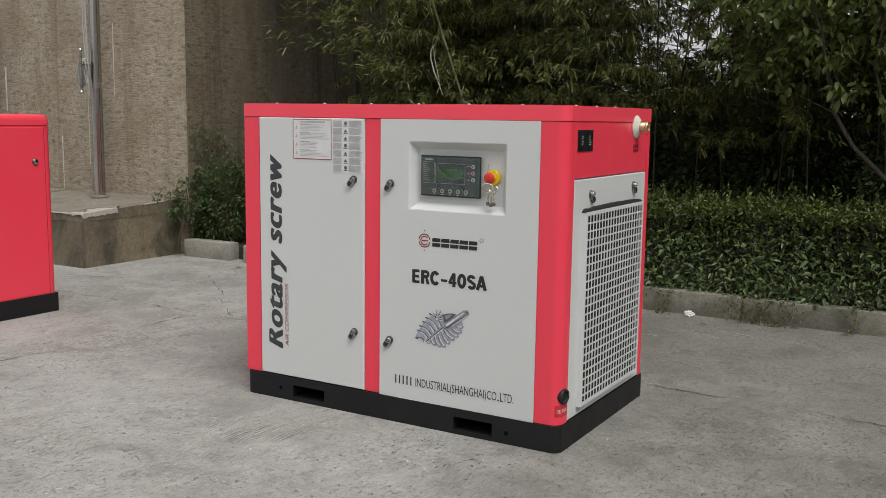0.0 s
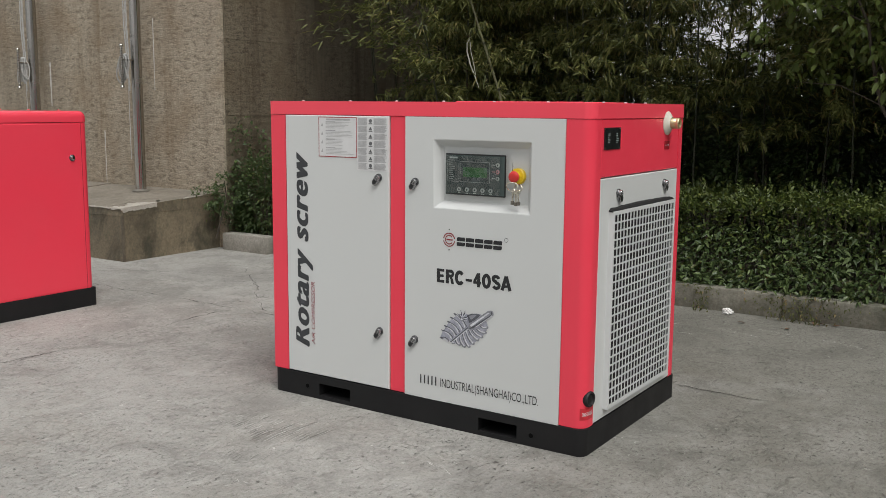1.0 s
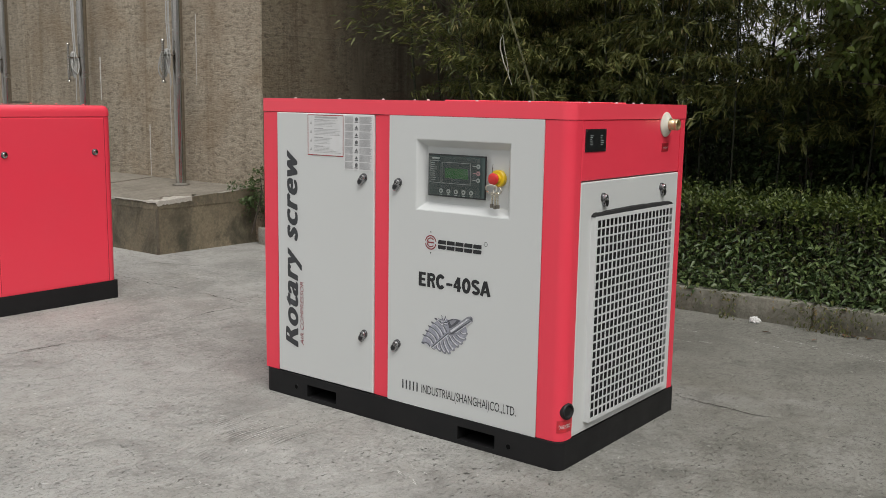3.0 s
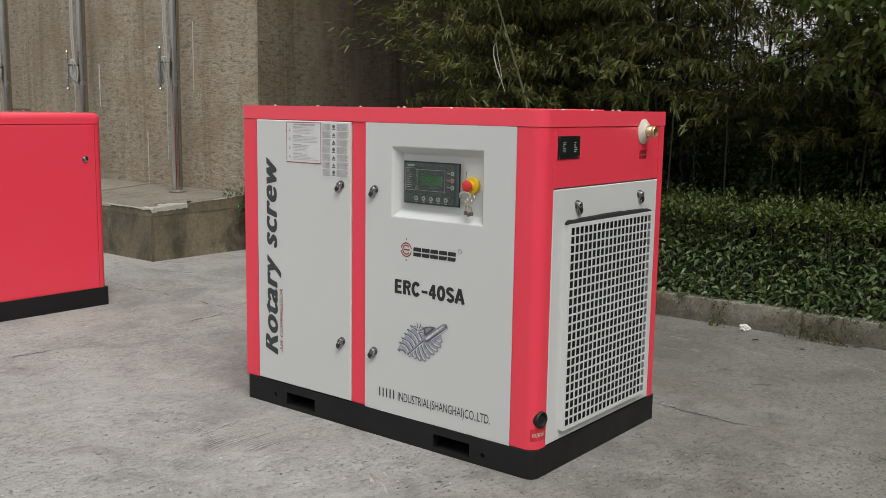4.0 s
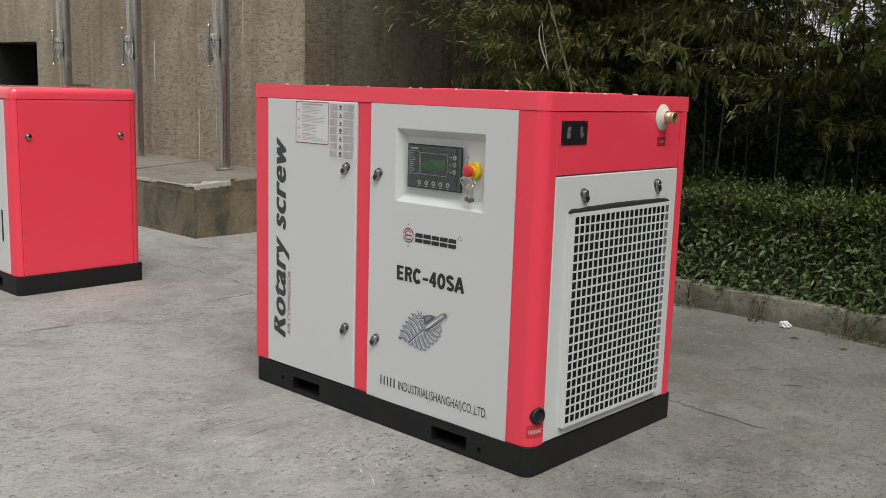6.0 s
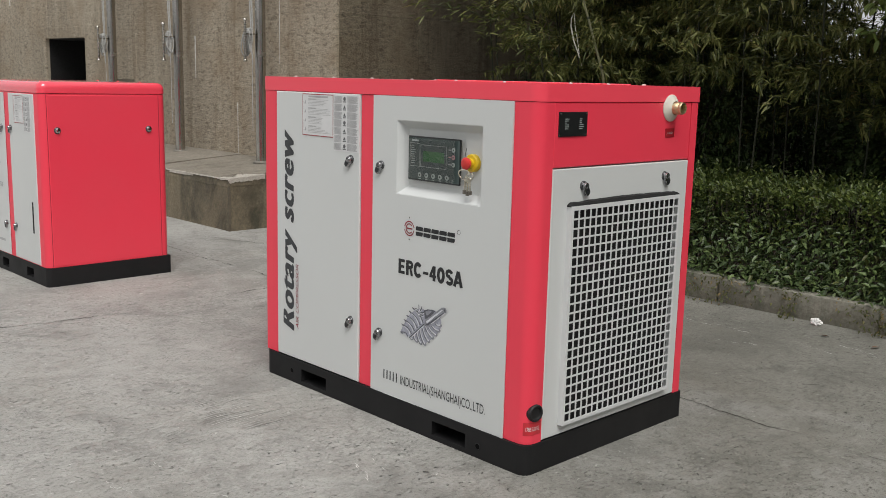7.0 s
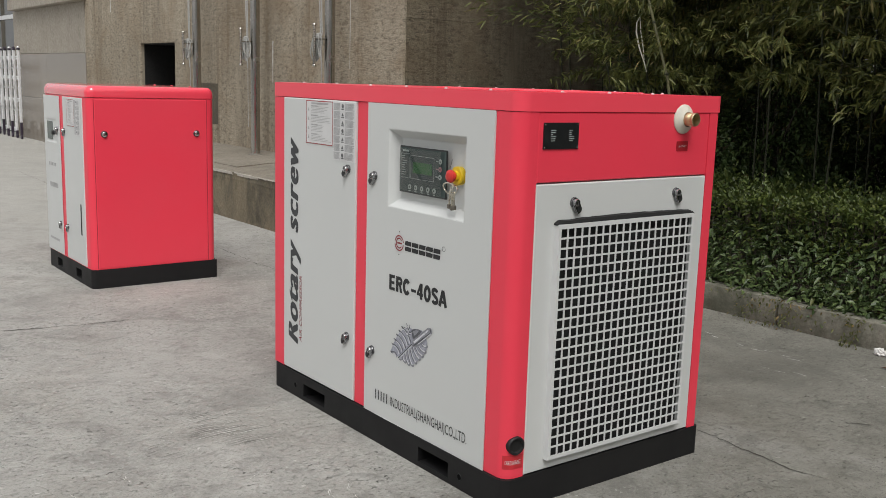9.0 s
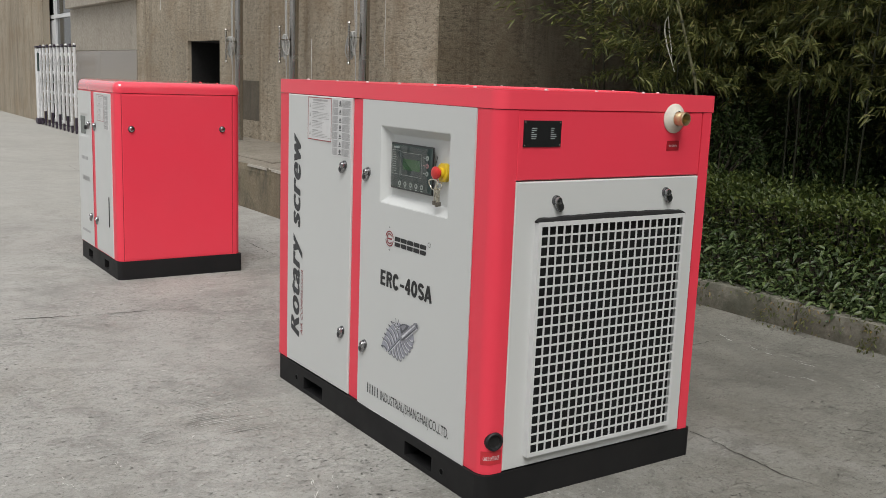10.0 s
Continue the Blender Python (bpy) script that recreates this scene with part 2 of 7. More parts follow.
# ---------------------------------------------------------------- materials
class Nodes:
    """Short-hand for one node material."""

    def __init__(self, name, rough=0.6, metal=0.0, spec=0.5):
        self.m = bpy.data.materials.new(name)
        self.m.use_nodes = True
        self.t = self.m.node_tree
        self.b = self.t.nodes["Principled BSDF"]
        self.b.inputs["Roughness"].default_value = rough
        self.b.inputs["Metallic"].default_value = metal
        self.b.inputs["Specular IOR Level"].default_value = spec
        self.co = self.t.nodes.new("ShaderNodeTexCoord").outputs["Object"]

    def put(self, value, socket):
        if isinstance(value, bpy.types.NodeSocket):
            self.t.links.new(value, socket)
        elif isinstance(value, (tuple, list)) and len(value) == 3 and socket.type == "RGBA":
            socket.default_value = (*value, 1)
        else:
            socket.default_value = value

    def stretch(self, scale, turn=(0, 0, 0), co=None):
        n = self.t.nodes.new("ShaderNodeMapping")
        self.t.links.new(co or self.co, n.inputs["Vector"])
        n.inputs["Scale"].default_value = scale
        n.inputs["Rotation"].default_value = [radians(a) for a in turn]
        return n.outputs[0]

    def noise(self, scale, detail=4, rough=0.55, co=None, distort=0.0):
        n = self.t.nodes.new("ShaderNodeTexNoise")
        self.t.links.new(co or self.co, n.inputs["Vector"])
        for k, v in (("Scale", scale), ("Detail", detail), ("Roughness", rough), ("Distortion", distort)):
            n.inputs[k].default_value = v
        return n.outputs["Fac"]

    def cells(self, scale, feature="F1", out="Distance", co=None, random_=1.0):
        n = self.t.nodes.new("ShaderNodeTexVoronoi")
        n.feature = feature
        self.t.links.new(co or self.co, n.inputs["Vector"])
        n.inputs["Scale"].default_value = scale
        n.inputs["Randomness"].default_value = random_
        return n.outputs[out]

    def ramp(self, value, *stops):
        n = self.t.nodes.new("ShaderNodeValToRGB")
        while len(n.color_ramp.elements) < len(stops):
            n.color_ramp.elements.new(0.5)
        for e, (p, c) in zip(n.color_ramp.elements, stops):
            e.position = p
            e.color = (c, c, c, 1) if isinstance(c, (int, float)) else (*c, 1)
        self.t.links.new(value, n.inputs[0])
        return n.outputs[0]

    def mix(self, fac, a, b, mode="MIX"):
        n = self.t.nodes.new("ShaderNodeMix")
        n.data_type, n.blend_type = "RGBA", mode
        self.put(fac, n.inputs[0])
        self.put(a, n.inputs[6])
        self.put(b, n.inputs[7])
        return n.outputs[2]

    def math(self, op, a, b=0.0):
        n = self.t.nodes.new("ShaderNodeMath")
        n.operation = op
        self.put(a, n.inputs[0])
        self.put(b, n.inputs[1])
        return n.outputs[0]

    def island(self):
        return self.t.nodes.new("ShaderNodeNewGeometry").outputs["Random Per Island"]

    def each(self):
        return self.t.nodes.new("ShaderNodeObjectInfo").outputs["Random"]

    def bump(self, height, strength=0.3, distance=0.01, after=None):
        n = self.t.nodes.new("ShaderNodeBump")
        n.inputs["Strength"].default_value = strength
        n.inputs["Distance"].default_value = distance
        self.t.links.new(height, n.inputs["Height"])
        if after is not None:
            self.t.links.new(after, n.inputs["Normal"])
        return n.outputs[0]

    def done(self, color, rough=None, normal=None):
        self.put(color, self.b.inputs["Base Color"])
        if rough is not None:
            self.put(rough, self.b.inputs["Roughness"])
        if normal is not None:
            self.t.links.new(normal, self.b.inputs["Normal"])
        return self.m


def coat(name, color, rough=0.42, dust=0.06, peel=0.05, uneven=1.0):
    """Powder-coated sheet metal with a thin, uneven film of dust and a fine orange peel."""
    n = Nodes(name, rough)
    film = n.noise(2.2, 5, 0.6)
    c = n.mix(n.ramp(film, (0.35, 0.0), (0.75, dust)), color, (0.45, 0.42, 0.38))
    c = n.mix(n.ramp(n.noise(0.9, 2), (0.3, 0.0), (0.7, 0.10)), c, tuple(v * 0.8 for v in color))
    r = n.ramp(n.noise(6, 4), (0.3, rough - 0.06 * uneven), (0.7, rough + 0.10 * uneven))
    return n.done(c, r, n.bump(n.noise(420, 2), peel, 0.0006))


def plain(name, color, rough=0.5, metal=0.0, vary=0.12, scale=30.0, spec=0.5):
    n = Nodes(name, rough, metal, spec)
    f = n.noise(scale, 4)
    c = n.mix(n.ramp(f, (0.3, 0.0), (0.7, 1.0)), tuple(v * (1 - vary) for v in color), tuple(min(1, v * (1 + vary)) for v in color))
    return n.done(c, n.ramp(n.noise(scale * 1.7, 3), (0.3, max(0.02, rough - 0.07)), (0.7, min(1, rough + 0.07))))


def concrete_ground():
    """Old yard concrete: smooth cement film, worn through to grit in patches, with scuffs, chipped pits and stains."""
    n = Nodes("worn_yard_concrete", 0.85)
    broad = n.noise(0.42, 5, 0.6, distort=0.7)
    c = n.mix(n.ramp(broad, (0.30, 0.0), (0.68, 1.0)), (0.288, 0.282, 0.260), (0.370, 0.363, 0.338))
    blot = n.noise(2.6, 7, 0.68, distort=1.0)
    c = n.mix(n.ramp(blot, (0.36, 0.7), (0.49, 0.0)), c, (0.205, 0.200, 0.184))
    c = n.mix(n.ramp(blot, (0.52, 0.0), (0.64, 0.7)), c, (0.415, 0.407, 0.382))
    small = n.noise(9.5, 6, 0.72, n.stretch((1.5, 1.0, 1.0), (0, 0, 14)), 0.8)
    c = n.mix(n.ramp(small, (0.37, 0.55), (0.45, 0.0)), c, (0.195, 0.190, 0.174))
    c = n.mix(n.ramp(small, (0.57, 0.0), (0.66, 0.5)), c, (0.43, 0.422, 0.398))
    worn = n.ramp(n.noise(1.1, 6, 0.68, distort=0.8), (0.40, 0.25), (0.56, 1.0))
    # grit: dark hollows and pale grains where the film is worn through
    fine = n.noise(34, 4, 0.7, n.stretch((1.35, 1.0, 1.0), (0, 0, 14)), 0.5)
    c = n.mix(n.math("MULTIPLY", n.ramp(fine, (0.35, 0.70), (0.45, 0.0)), worn), c, (0.150, 0.145, 0.131))
    c = n.mix(n.math("MULTIPLY", n.ramp(fine, (0.57, 0.0), (0.66, 0.6)), worn), c, (0.47, 0.462, 0.436))
    grain = n.noise(95, 3, 0.75)
    c = n.mix(n.ramp(grain, (0.38, 0.38), (0.46, 0.0)), c, (0.165, 0.160, 0.146))
    c = n.mix(n.ramp(grain, (0.56, 0.0), (0.65, 0.30)), c, (0.44, 0.432, 0.406))
    dash = n.noise(1.0, 4, 0.6, n.stretch((40, 9, 1.0), (0, 0, 24)))
    c = n.mix(n.ramp(dash, (0.31, 0.55), (0.38, 0.0)), c, (0.165, 0.160, 0.146))
    c = n.mix(n.ramp(dash, (0.64, 0.0), (0.71, 0.5)), c, (0.46, 0.452, 0.426))
    stain = n.noise(0.7, 5, 0.65, n.stretch((1.0, 1.5, 1.0), (0, 0, 35)), 0.6)
    c = n.mix(n.ramp(stain, (0.54, 0.0), (0.68, 0.4)), c, (0.175, 0.170, 0.156))
    brown = n.noise(1.0, 5, 0.65, n.stretch((0.9, 1.3, 1.0), (0, 0, -20)), 0.5)
    c = n.mix(n.ramp(brown, (0.52, 0.0), (0.70, 0.30)), c, (0.225, 0.203, 0.165))
    warp = n.t.nodes.new("ShaderNodeVectorMath")
    warp.operation = "ADD"
    wob = n.t.nodes.new("ShaderNodeTexNoise")
    wob.inputs["Scale"].default_value = 30
    n.t.links.new(n.co, wob.inputs["Vector"])
    wsc = n.t.nodes.new("ShaderNodeVectorMath")
    wsc.operation = "SCALE"
    wsc.inputs["Scale"].default_value = 0.05
    n.t.links.new(wob.outputs["Color"], wsc.inputs[0])
    n.t.links.new(n.co, warp.inputs[0])
    n.t.links.new(wsc.outputs[0], warp.inputs[1])
    co = warp.outputs[0]
    pits = n.math("MULTIPLY", n.ramp(n.cells(21, co=n.stretch((2.2, 1.0, 1.0), (0, 0, 18), co)), (0.07, 1.0), (0.17, 0.0)), worn)
    c = n.mix(n.math("MULTIPLY", pits, 0.8), c, (0.075, 0.071, 0.063))
    dent = n.noise(1.0, 2, 0.5, n.stretch((78, 46, 1.0), (0, 0, 18), co), 0.3)
    dents = n.math("MULTIPLY", n.ramp(dent, (0.25, 1.0), (0.37, 0.0)), n.ramp(n.noise(1.7, 5, 0.7, distort=0.8), (0.46, 0.05), (0.60, 1.0)))
    c = n.mix(n.math("MULTIPLY", dents, 0.55), c, (0.130, 0.125, 0.114))
    nicks = n.math("MULTIPLY", n.ramp(n.cells(44, co=n.stretch((1.9, 1.0, 1.0), (0, 0, -30), co)), (0.12, 1.0), (0.24, 0.0)), n.ramp(n.noise(2.3, 4), (0.42, 0.05), (0.56, 1.0)))
    c = n.mix(n.math("MULTIPLY", nicks, 0.7), c, (0.100, 0.096, 0.087))
    flecks = n.math("MULTIPLY", n.ramp(n.cells(13, co=n.stretch((1.8, 1.0, 1.0), (0, 0, 50), co)), (0.06, 1.0), (0.13, 0.0)), n.ramp(n.noise(1.9, 3), (0.46, 0.0), (0.57, 1.0)))
    c = n.mix(n.math("MULTIPLY", flecks, 0.85), c, (0.58, 0.57, 0.54))
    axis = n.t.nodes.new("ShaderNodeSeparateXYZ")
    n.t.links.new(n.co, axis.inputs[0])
    # paler in the open yard away from the planting
    pale_dry = n.math("ADD", n.math("MULTIPLY", n.math("ADD", axis.outputs["X"], 6.5), -0.10), n.noise(0.55, 5, 0.65, distort=0.8))
    c = n.mix(n.ramp(pale_dry, (0.30, 0.0), (0.75, 0.42)), c, (0.455, 0.443, 0.410))
    # darker towards the planting: weaker light there is painted in along with damp stain
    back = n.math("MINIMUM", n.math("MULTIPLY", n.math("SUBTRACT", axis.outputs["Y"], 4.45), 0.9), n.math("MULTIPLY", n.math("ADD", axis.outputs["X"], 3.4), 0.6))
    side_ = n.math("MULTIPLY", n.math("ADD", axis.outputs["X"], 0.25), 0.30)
    damp_shade = n.math("ADD", n.math("MAXIMUM", n.math("MINIMUM", n.math("MAXIMUM", side_, back), 0.25), -1.5), n.math("MULTIPLY", n.noise(0.8, 6, 0.65, distort=0.6), 1.4))
    c = n.mix(n.ramp(damp_shade, (0.22, 0.0), (0.62, 1.0)), c, n.mix(1.0, c, (0.60, 0.597, 0.558), "MULTIPLY"))
    nb = n.bump(fine, 0.8, 0.012)
    nb = n.bump(small, 0.35, 0.012, nb)
    nb = n.bump(n.math("SUBTRACT", 1.0, n.math("MAXIMUM", pits, dents)), 0.9, 0.014, nb)
    return n.done(c, n.ramp(blot, (0.3, 0.68), (0.7, 0.90)), nb)


def pebble_wall(name, dark, light, grime):
    """Washed aggregate render: small stones in worn mortar, chipped in short level flakes, with rain streaks running down."""
    n = Nodes(name, 0.9, 0.0, 0.3)
    peb = n.cells(62, out="Color")
    sep = n.t.nodes.new("ShaderNodeSeparateColor")
    n.t.links.new(peb, sep.inputs[0])
    worn = n.noise(5, 6, 0.7)
    c = n.mix(n.ramp(sep.outputs[0], (0.1, 0.0), (0.9, 1.0)), dark, light)
    c = n.mix(n.ramp(worn, (0.36, 0.15), (0.56, 0.9)), c, tuple((p * 0.36 + q * 0.64) for p, q in zip(dark, light)))
    edge = n.cells(62, "DISTANCE_TO_EDGE")
    c = n.mix(n.ramp(edge, (0.0, 0.40), (0.12, 0.0)), c, tuple(v * 0.5 for v in dark))
    lump = n.noise(1.0, 5, 0.74, n.stretch((13, 13, 32)), 0.5)
    c = n.mix(n.ramp(lump, (0.36, 0.72), (0.49, 0.0)), c, tuple(v * 0.40 for v in dark))
    c = n.mix(n.ramp(lump, (0.55, 0.0), (0.66, 0.55)), c, tuple(min(1.0, v * 1.12) for v in light))
    streak = n.noise(1.0, 6, 0.65, n.stretch((1.9, 1.9, 0.22)), 0.4)
    c = n.mix(n.ramp(streak, (0.46, 0.0), (0.64, grime)), c, tuple(v * 0.42 for v in dark))
    run = n.noise(1.0, 4, 0.6, n.stretch((5.5, 5.5, 0.30)), 0.3)
    c = n.mix(n.ramp(run, (0.56, 0.0), (0.68, grime)), c, (dark[0] * 0.48, dark[1] * 0.42, dark[2] * 0.34))
    pale = n.noise(1.0, 5, 0.65, n.stretch((1.7, 1.7, 0.35), (0, 0, 40)))
    c = n.mix(n.ramp(pale, (0.50, 0.0), (0.70, 0.55)), c, tuple(min(1.0, v * 1.10) for v in light))
    tan = n.noise(1.4, 5, 0.65, distort=0.4)
    c = n.mix(n.ramp(tan, (0.48, 0.0), (0.66, 0.45)), c, (dark[0] * 0.85, dark[1] * 0.72, dark[2] * 0.58))
    c = n.mix(n.math("MULTIPLY", n.each(), 0.18), c, tuple(v * 0.6 for v in dark))
    nb = n.bump(edge, 0.6, 0.008)
    nb = n.bump(lump, 0.8, 0.016, nb)
    return n.done(c, None, nb)


def old_concrete(name, a, b, stain, s=1.0, damp_shade=0.5, run_by=(4.5, 4.5, 0.7)):
    n = Nodes(name, 0.8)
    c = n.mix(n.ramp(n.noise(1.3 * s, 6, 0.65, distort=0.8), (0.3, 0.0), (0.7, 1.0)), a, b)
    c = n.mix(n.ramp(n.noise(38 * s, 5, 0.7), (0.40, 0.5), (0.62, 0.0)), c, tuple(v * 0.6 for v in a))
    run = n.noise(1.0, 5, 0.65, n.stretch(tuple(v * s for v in run_by)), 0.6)
    c = n.mix(n.ramp(run, (0.48, 0.0), (0.66, damp_shade)), c, stain)
    moss = n.noise(5 * s, 5, 0.7)
    c = n.mix(n.ramp(moss, (0.58, 0.0), (0.70, 0.4)), c, (0.06, 0.07, 0.035))
    nb = n.bump(n.noise(55 * s, 5, 0.7), 0.5, 0.006)
    nb = n.bump(n.noise(7 * s, 4, 0.6), 0.4, 0.02, nb)
    return n.done(c, n.ramp(moss, (0.3, 0.62), (0.7, 0.9)), nb)


def leaf(name, a, b, c_dry, rough=0.45, pale_dry=0.06, back=0.25):
    n = Nodes(name, rough, 0.0, 0.4)
    r = n.island()
    c = n.mix(n.ramp(r, (0.2, 0.0), (1.0, 1.0)), a, b)
    c = n.mix(n.ramp(r, (1.0 - pale_dry - 0.02, 0.0), (1.0 - pale_dry, 1.0)), c, c_dry)
    c = n.mix(n.ramp(n.noise(1.3, 3), (0.35, 0.0), (0.65, 0.45)), c, tuple(v * 0.6 for v in a))
    c = n.mix(n.ramp(n.noise(60, 2), (0.4, 0.0), (0.7, 0.3)), c, tuple(v * 0.7 for v in a))
    n.put(c, n.b.inputs["Base Color"])
    tr = n.t.nodes.new("ShaderNodeBsdfTranslucent")
    n.t.links.new(c, tr.inputs["Color"])
    mx = n.t.nodes.new("ShaderNodeMixShader")
    mx.inputs[0].default_value = back
    n.t.links.new(n.b.outputs[0], mx.inputs[1])
    n.t.links.new(tr.outputs[0], mx.inputs[2])
    n.t.links.new(mx.outputs[0], n.t.nodes["Material Output"].inputs["Surface"])
    return n.m


def bark(name, a, b):
    n = Nodes(name, 0.75)
    f = n.noise(1.0, 5, 0.65, n.stretch((60, 60, 9)))
    c = n.mix(n.ramp(f, (0.35, 0.0), (0.65, 1.0)), a, b)
    return n.done(c, None, n.bump(f, 0.5, 0.004))


def brushed(name, color, rough):
    n = Nodes(name, rough, 1.0)
    f = n.noise(1.0, 4, 0.6, n.stretch((160, 160, 3)))
    c = n.mix(n.ramp(f, (0.3, 0.0), (0.7, 1.0)), tuple(v * 0.8 for v in color), color)
    c = n.mix(n.ramp(n.noise(5, 4), (0.5, 0.0), (0.7, 0.12)), c, (0.25, 0.23, 0.20))
    return n.done(c, n.ramp(n.noise(9, 3), (0.3, rough - 0.05), (0.7, rough + 0.12)))


def clear_film():
    """Thin clear plastic: see-through, with a gloss that grows at a slant."""
    m = bpy.data.materials.new("clear_film")
    m.use_nodes = True
    t = m.node_tree
    t.nodes.remove(t.nodes["Principled BSDF"])
    see = t.nodes.new("ShaderNodeBsdfTransparent")
    gloss = t.nodes.new("ShaderNodeBsdfGlossy")
    gloss.inputs["Roughness"].default_value = 0.07
    fr = t.nodes.new("ShaderNodeFresnel")
    fr.inputs["IOR"].default_value = 1.9
    mx = t.nodes.new("ShaderNodeMixShader")
    t.links.new(fr.outputs[0], mx.inputs[0])
    t.links.new(see.outputs[0], mx.inputs[1])
    t.links.new(gloss.outputs[0], mx.inputs[2])
    t.links.new(mx.outputs[0], t.nodes["Material Output"].inputs["Surface"])
    return m


FILM = clear_film()
RED = coat("red_powder_coat", (0.87, 0.049, 0.088), 0.40, 0.03)
RED_LID = coat("red_lid_coat", (0.93, 0.070, 0.110), 0.34, 0.03, 0.03, 0.3)
RED_GLOSS = coat("glossy_red_lid_coat", (0.90, 0.060, 0.100), 0.18, 0.03, 0.02, 0.2)
RED_GLOSS.node_tree.nodes["Principled BSDF"].inputs["Coat Weight"].default_value = 1.0
RED_GLOSS.node_tree.nodes["Principled BSDF"].inputs["Coat Roughness"].default_value = 0.12
RIVET = plain("pale_rivet_cap", (0.62, 0.50, 0.49), 0.4)
GREY = coat("light_grey_powder_coat", (0.622, 0.636, 0.628), 0.42, 0.03)
BLACK = coat("black_frame_paint", (0.008, 0.008, 0.009), 0.58, 0.015)
# the panel's grey lifted a little: light caught by the bars is in the colour
GRILLE = coat("lit_grille_coat", (0.66, 0.67, 0.67), 0.38, 0.03)
BLACK.node_tree.nodes["Principled BSDF"].inputs["Specular IOR Level"].default_value = 0.3
# near black, for openings whose unlit depth is put into the colour
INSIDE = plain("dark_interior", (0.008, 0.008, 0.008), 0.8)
SEAM_RED = plain("red_seam", (0.34, 0.014, 0.028), 0.6)
VOID = plain("black_void", (0.003, 0.003, 0.003), 0.95, spec=0.1)
RUBBER = plain("black_rubber", (0.008, 0.008, 0.009), 0.6)
FOAM = plain("black_foam", (0.012, 0.012, 0.012), 0.95, scale=150)
CHROME = plain("chrome", (0.72, 0.72, 0.72), 0.16, 1.0, 0.08)
STEEL = brushed("stainless_steel", (0.50, 0.48, 0.45), 0.16)
FLANGE = plain("dull_flange_steel", (0.21, 0.195, 0.17), 0.5, 0.5, 0.25, 40)
BRASS = plain("brass", (0.70, 0.60, 0.37), 0.42, 1.0, 0.12)
CREAM = plain("cream_nylon", (0.62, 0.60, 0.52), 0.45)
INK = plain("black_ink", (0.016, 0.017, 0.019), 0.5)
INK_GREY = plain("dark_grey_ink", (0.040, 0.043, 0.047), 0.5)
MAROON = plain("maroon_ink", (0.25, 0.025, 0.035), 0.5)
PAPER = plain("label_white", (0.67, 0.67, 0.67), 0.4, 0.0, 0.04)
PRINT = plain("label_grey_print", (0.40, 0.40, 0.405), 0.5)
PICTO = plain("label_pictogram", (0.12, 0.12, 0.125), 0.5)
NICKEL = plain("nickel", (0.62, 0.62, 0.62), 0.2, 1.0, 0.1)
KEY = plain("pale_key_metal", (0.66, 0.62, 0.53), 0.28, 1.0, 0.15)
KEY_DARK = plain("dull_key_metal", (0.20, 0.18, 0.15), 0.4, 0.7, 0.2)
LATCH = plain("nickel_latch", (0.38, 0.38, 0.39), 0.22, 1.0, 0.15)
FAINT = plain("label_faint_print", (0.40, 0.40, 0.40), 0.5)
DARK_STEEL = plain("dark_latch_steel", (0.13, 0.13, 0.135), 0.28, 0.8, 0.2)
PANEL = plain("controller_face", (0.060, 0.085, 0.082), 0.09, 0.0, 0.1)
BEZEL = plain("controller_bezel", (0.012, 0.013, 0.014), 0.35)
LCD = plain("green_display", (0.050, 0.170, 0.058), 0.09, 0.0, 0.15, 8)
WHITE_INK = plain("pale_print", (0.42, 0.48, 0.46), 0.5)
PINK_INK = plain("pink_print", (0.48, 0.25, 0.26), 0.5)
YELLOW = plain("yellow_plastic", (0.72, 0.50, 0.02), 0.35)
STOP_RED = plain("stop_button_red", (0.62, 0.035, 0.03), 0.32)
TAG_RED = plain("bright_red_tag", (0.55, 0.028, 0.04), 0.4)
WARN = plain("dark_red_label", (0.33, 0.012, 0.02), 0.4)
ROTOR_L = plain("rotor_print_light", (0.62, 0.63, 0.67), 0.45, 0.0, 0.2, 60)
ROTOR_B = plain("rotor_print_blue", (0.34, 0.35, 0.41), 0.45, 0.0, 0.25, 60)
ROTOR_M = plain("rotor_print_mid", (0.25, 0.255, 0.285), 0.45, 0.0, 0.25, 60)
ROTOR_D = plain("rotor_print_dark", (0.085, 0.088, 0.105), 0.45, 0.0, 0.25, 60)
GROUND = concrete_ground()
CRACK = plain("crack_dirt", (0.075, 0.071, 0.062), 0.95, 0.0, 0.4, 80)
SCORE = plain("score_dirt", (0.18, 0.175, 0.16), 0.95, 0.0, 0.4, 80)
SCUFF = plain("pale_scuff", (0.54, 0.53, 0.505), 0.9, 0.0, 0.3, 90)
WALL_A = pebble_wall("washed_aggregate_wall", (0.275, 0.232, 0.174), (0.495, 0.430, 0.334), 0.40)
# same aggregate at about half tone: the bamboo's shade is put into the colour
WALL_B = pebble_wall("shaded_mossy_aggregate", (0.138, 0.113, 0.079), (0.262, 0.222, 0.158), 0.7)
JOINT = plain("wall_joint", (0.30, 0.26, 0.20), 0.95)
DRIP = plain("lime_drip", (0.56, 0.54, 0.50), 0.9, 0.0, 0.25, 40)
PATCH = old_concrete("dark_patch_concrete", (0.10, 0.082, 0.058), (0.15, 0.125, 0.09), (0.06, 0.055, 0.045), 1.0)
SLAB = old_concrete("platform_concrete", (0.136, 0.112, 0.074), (0.285, 0.234, 0.156), (0.036, 0.035, 0.023), 1.3, 0.80, (2.4, 2.4, 1.5))
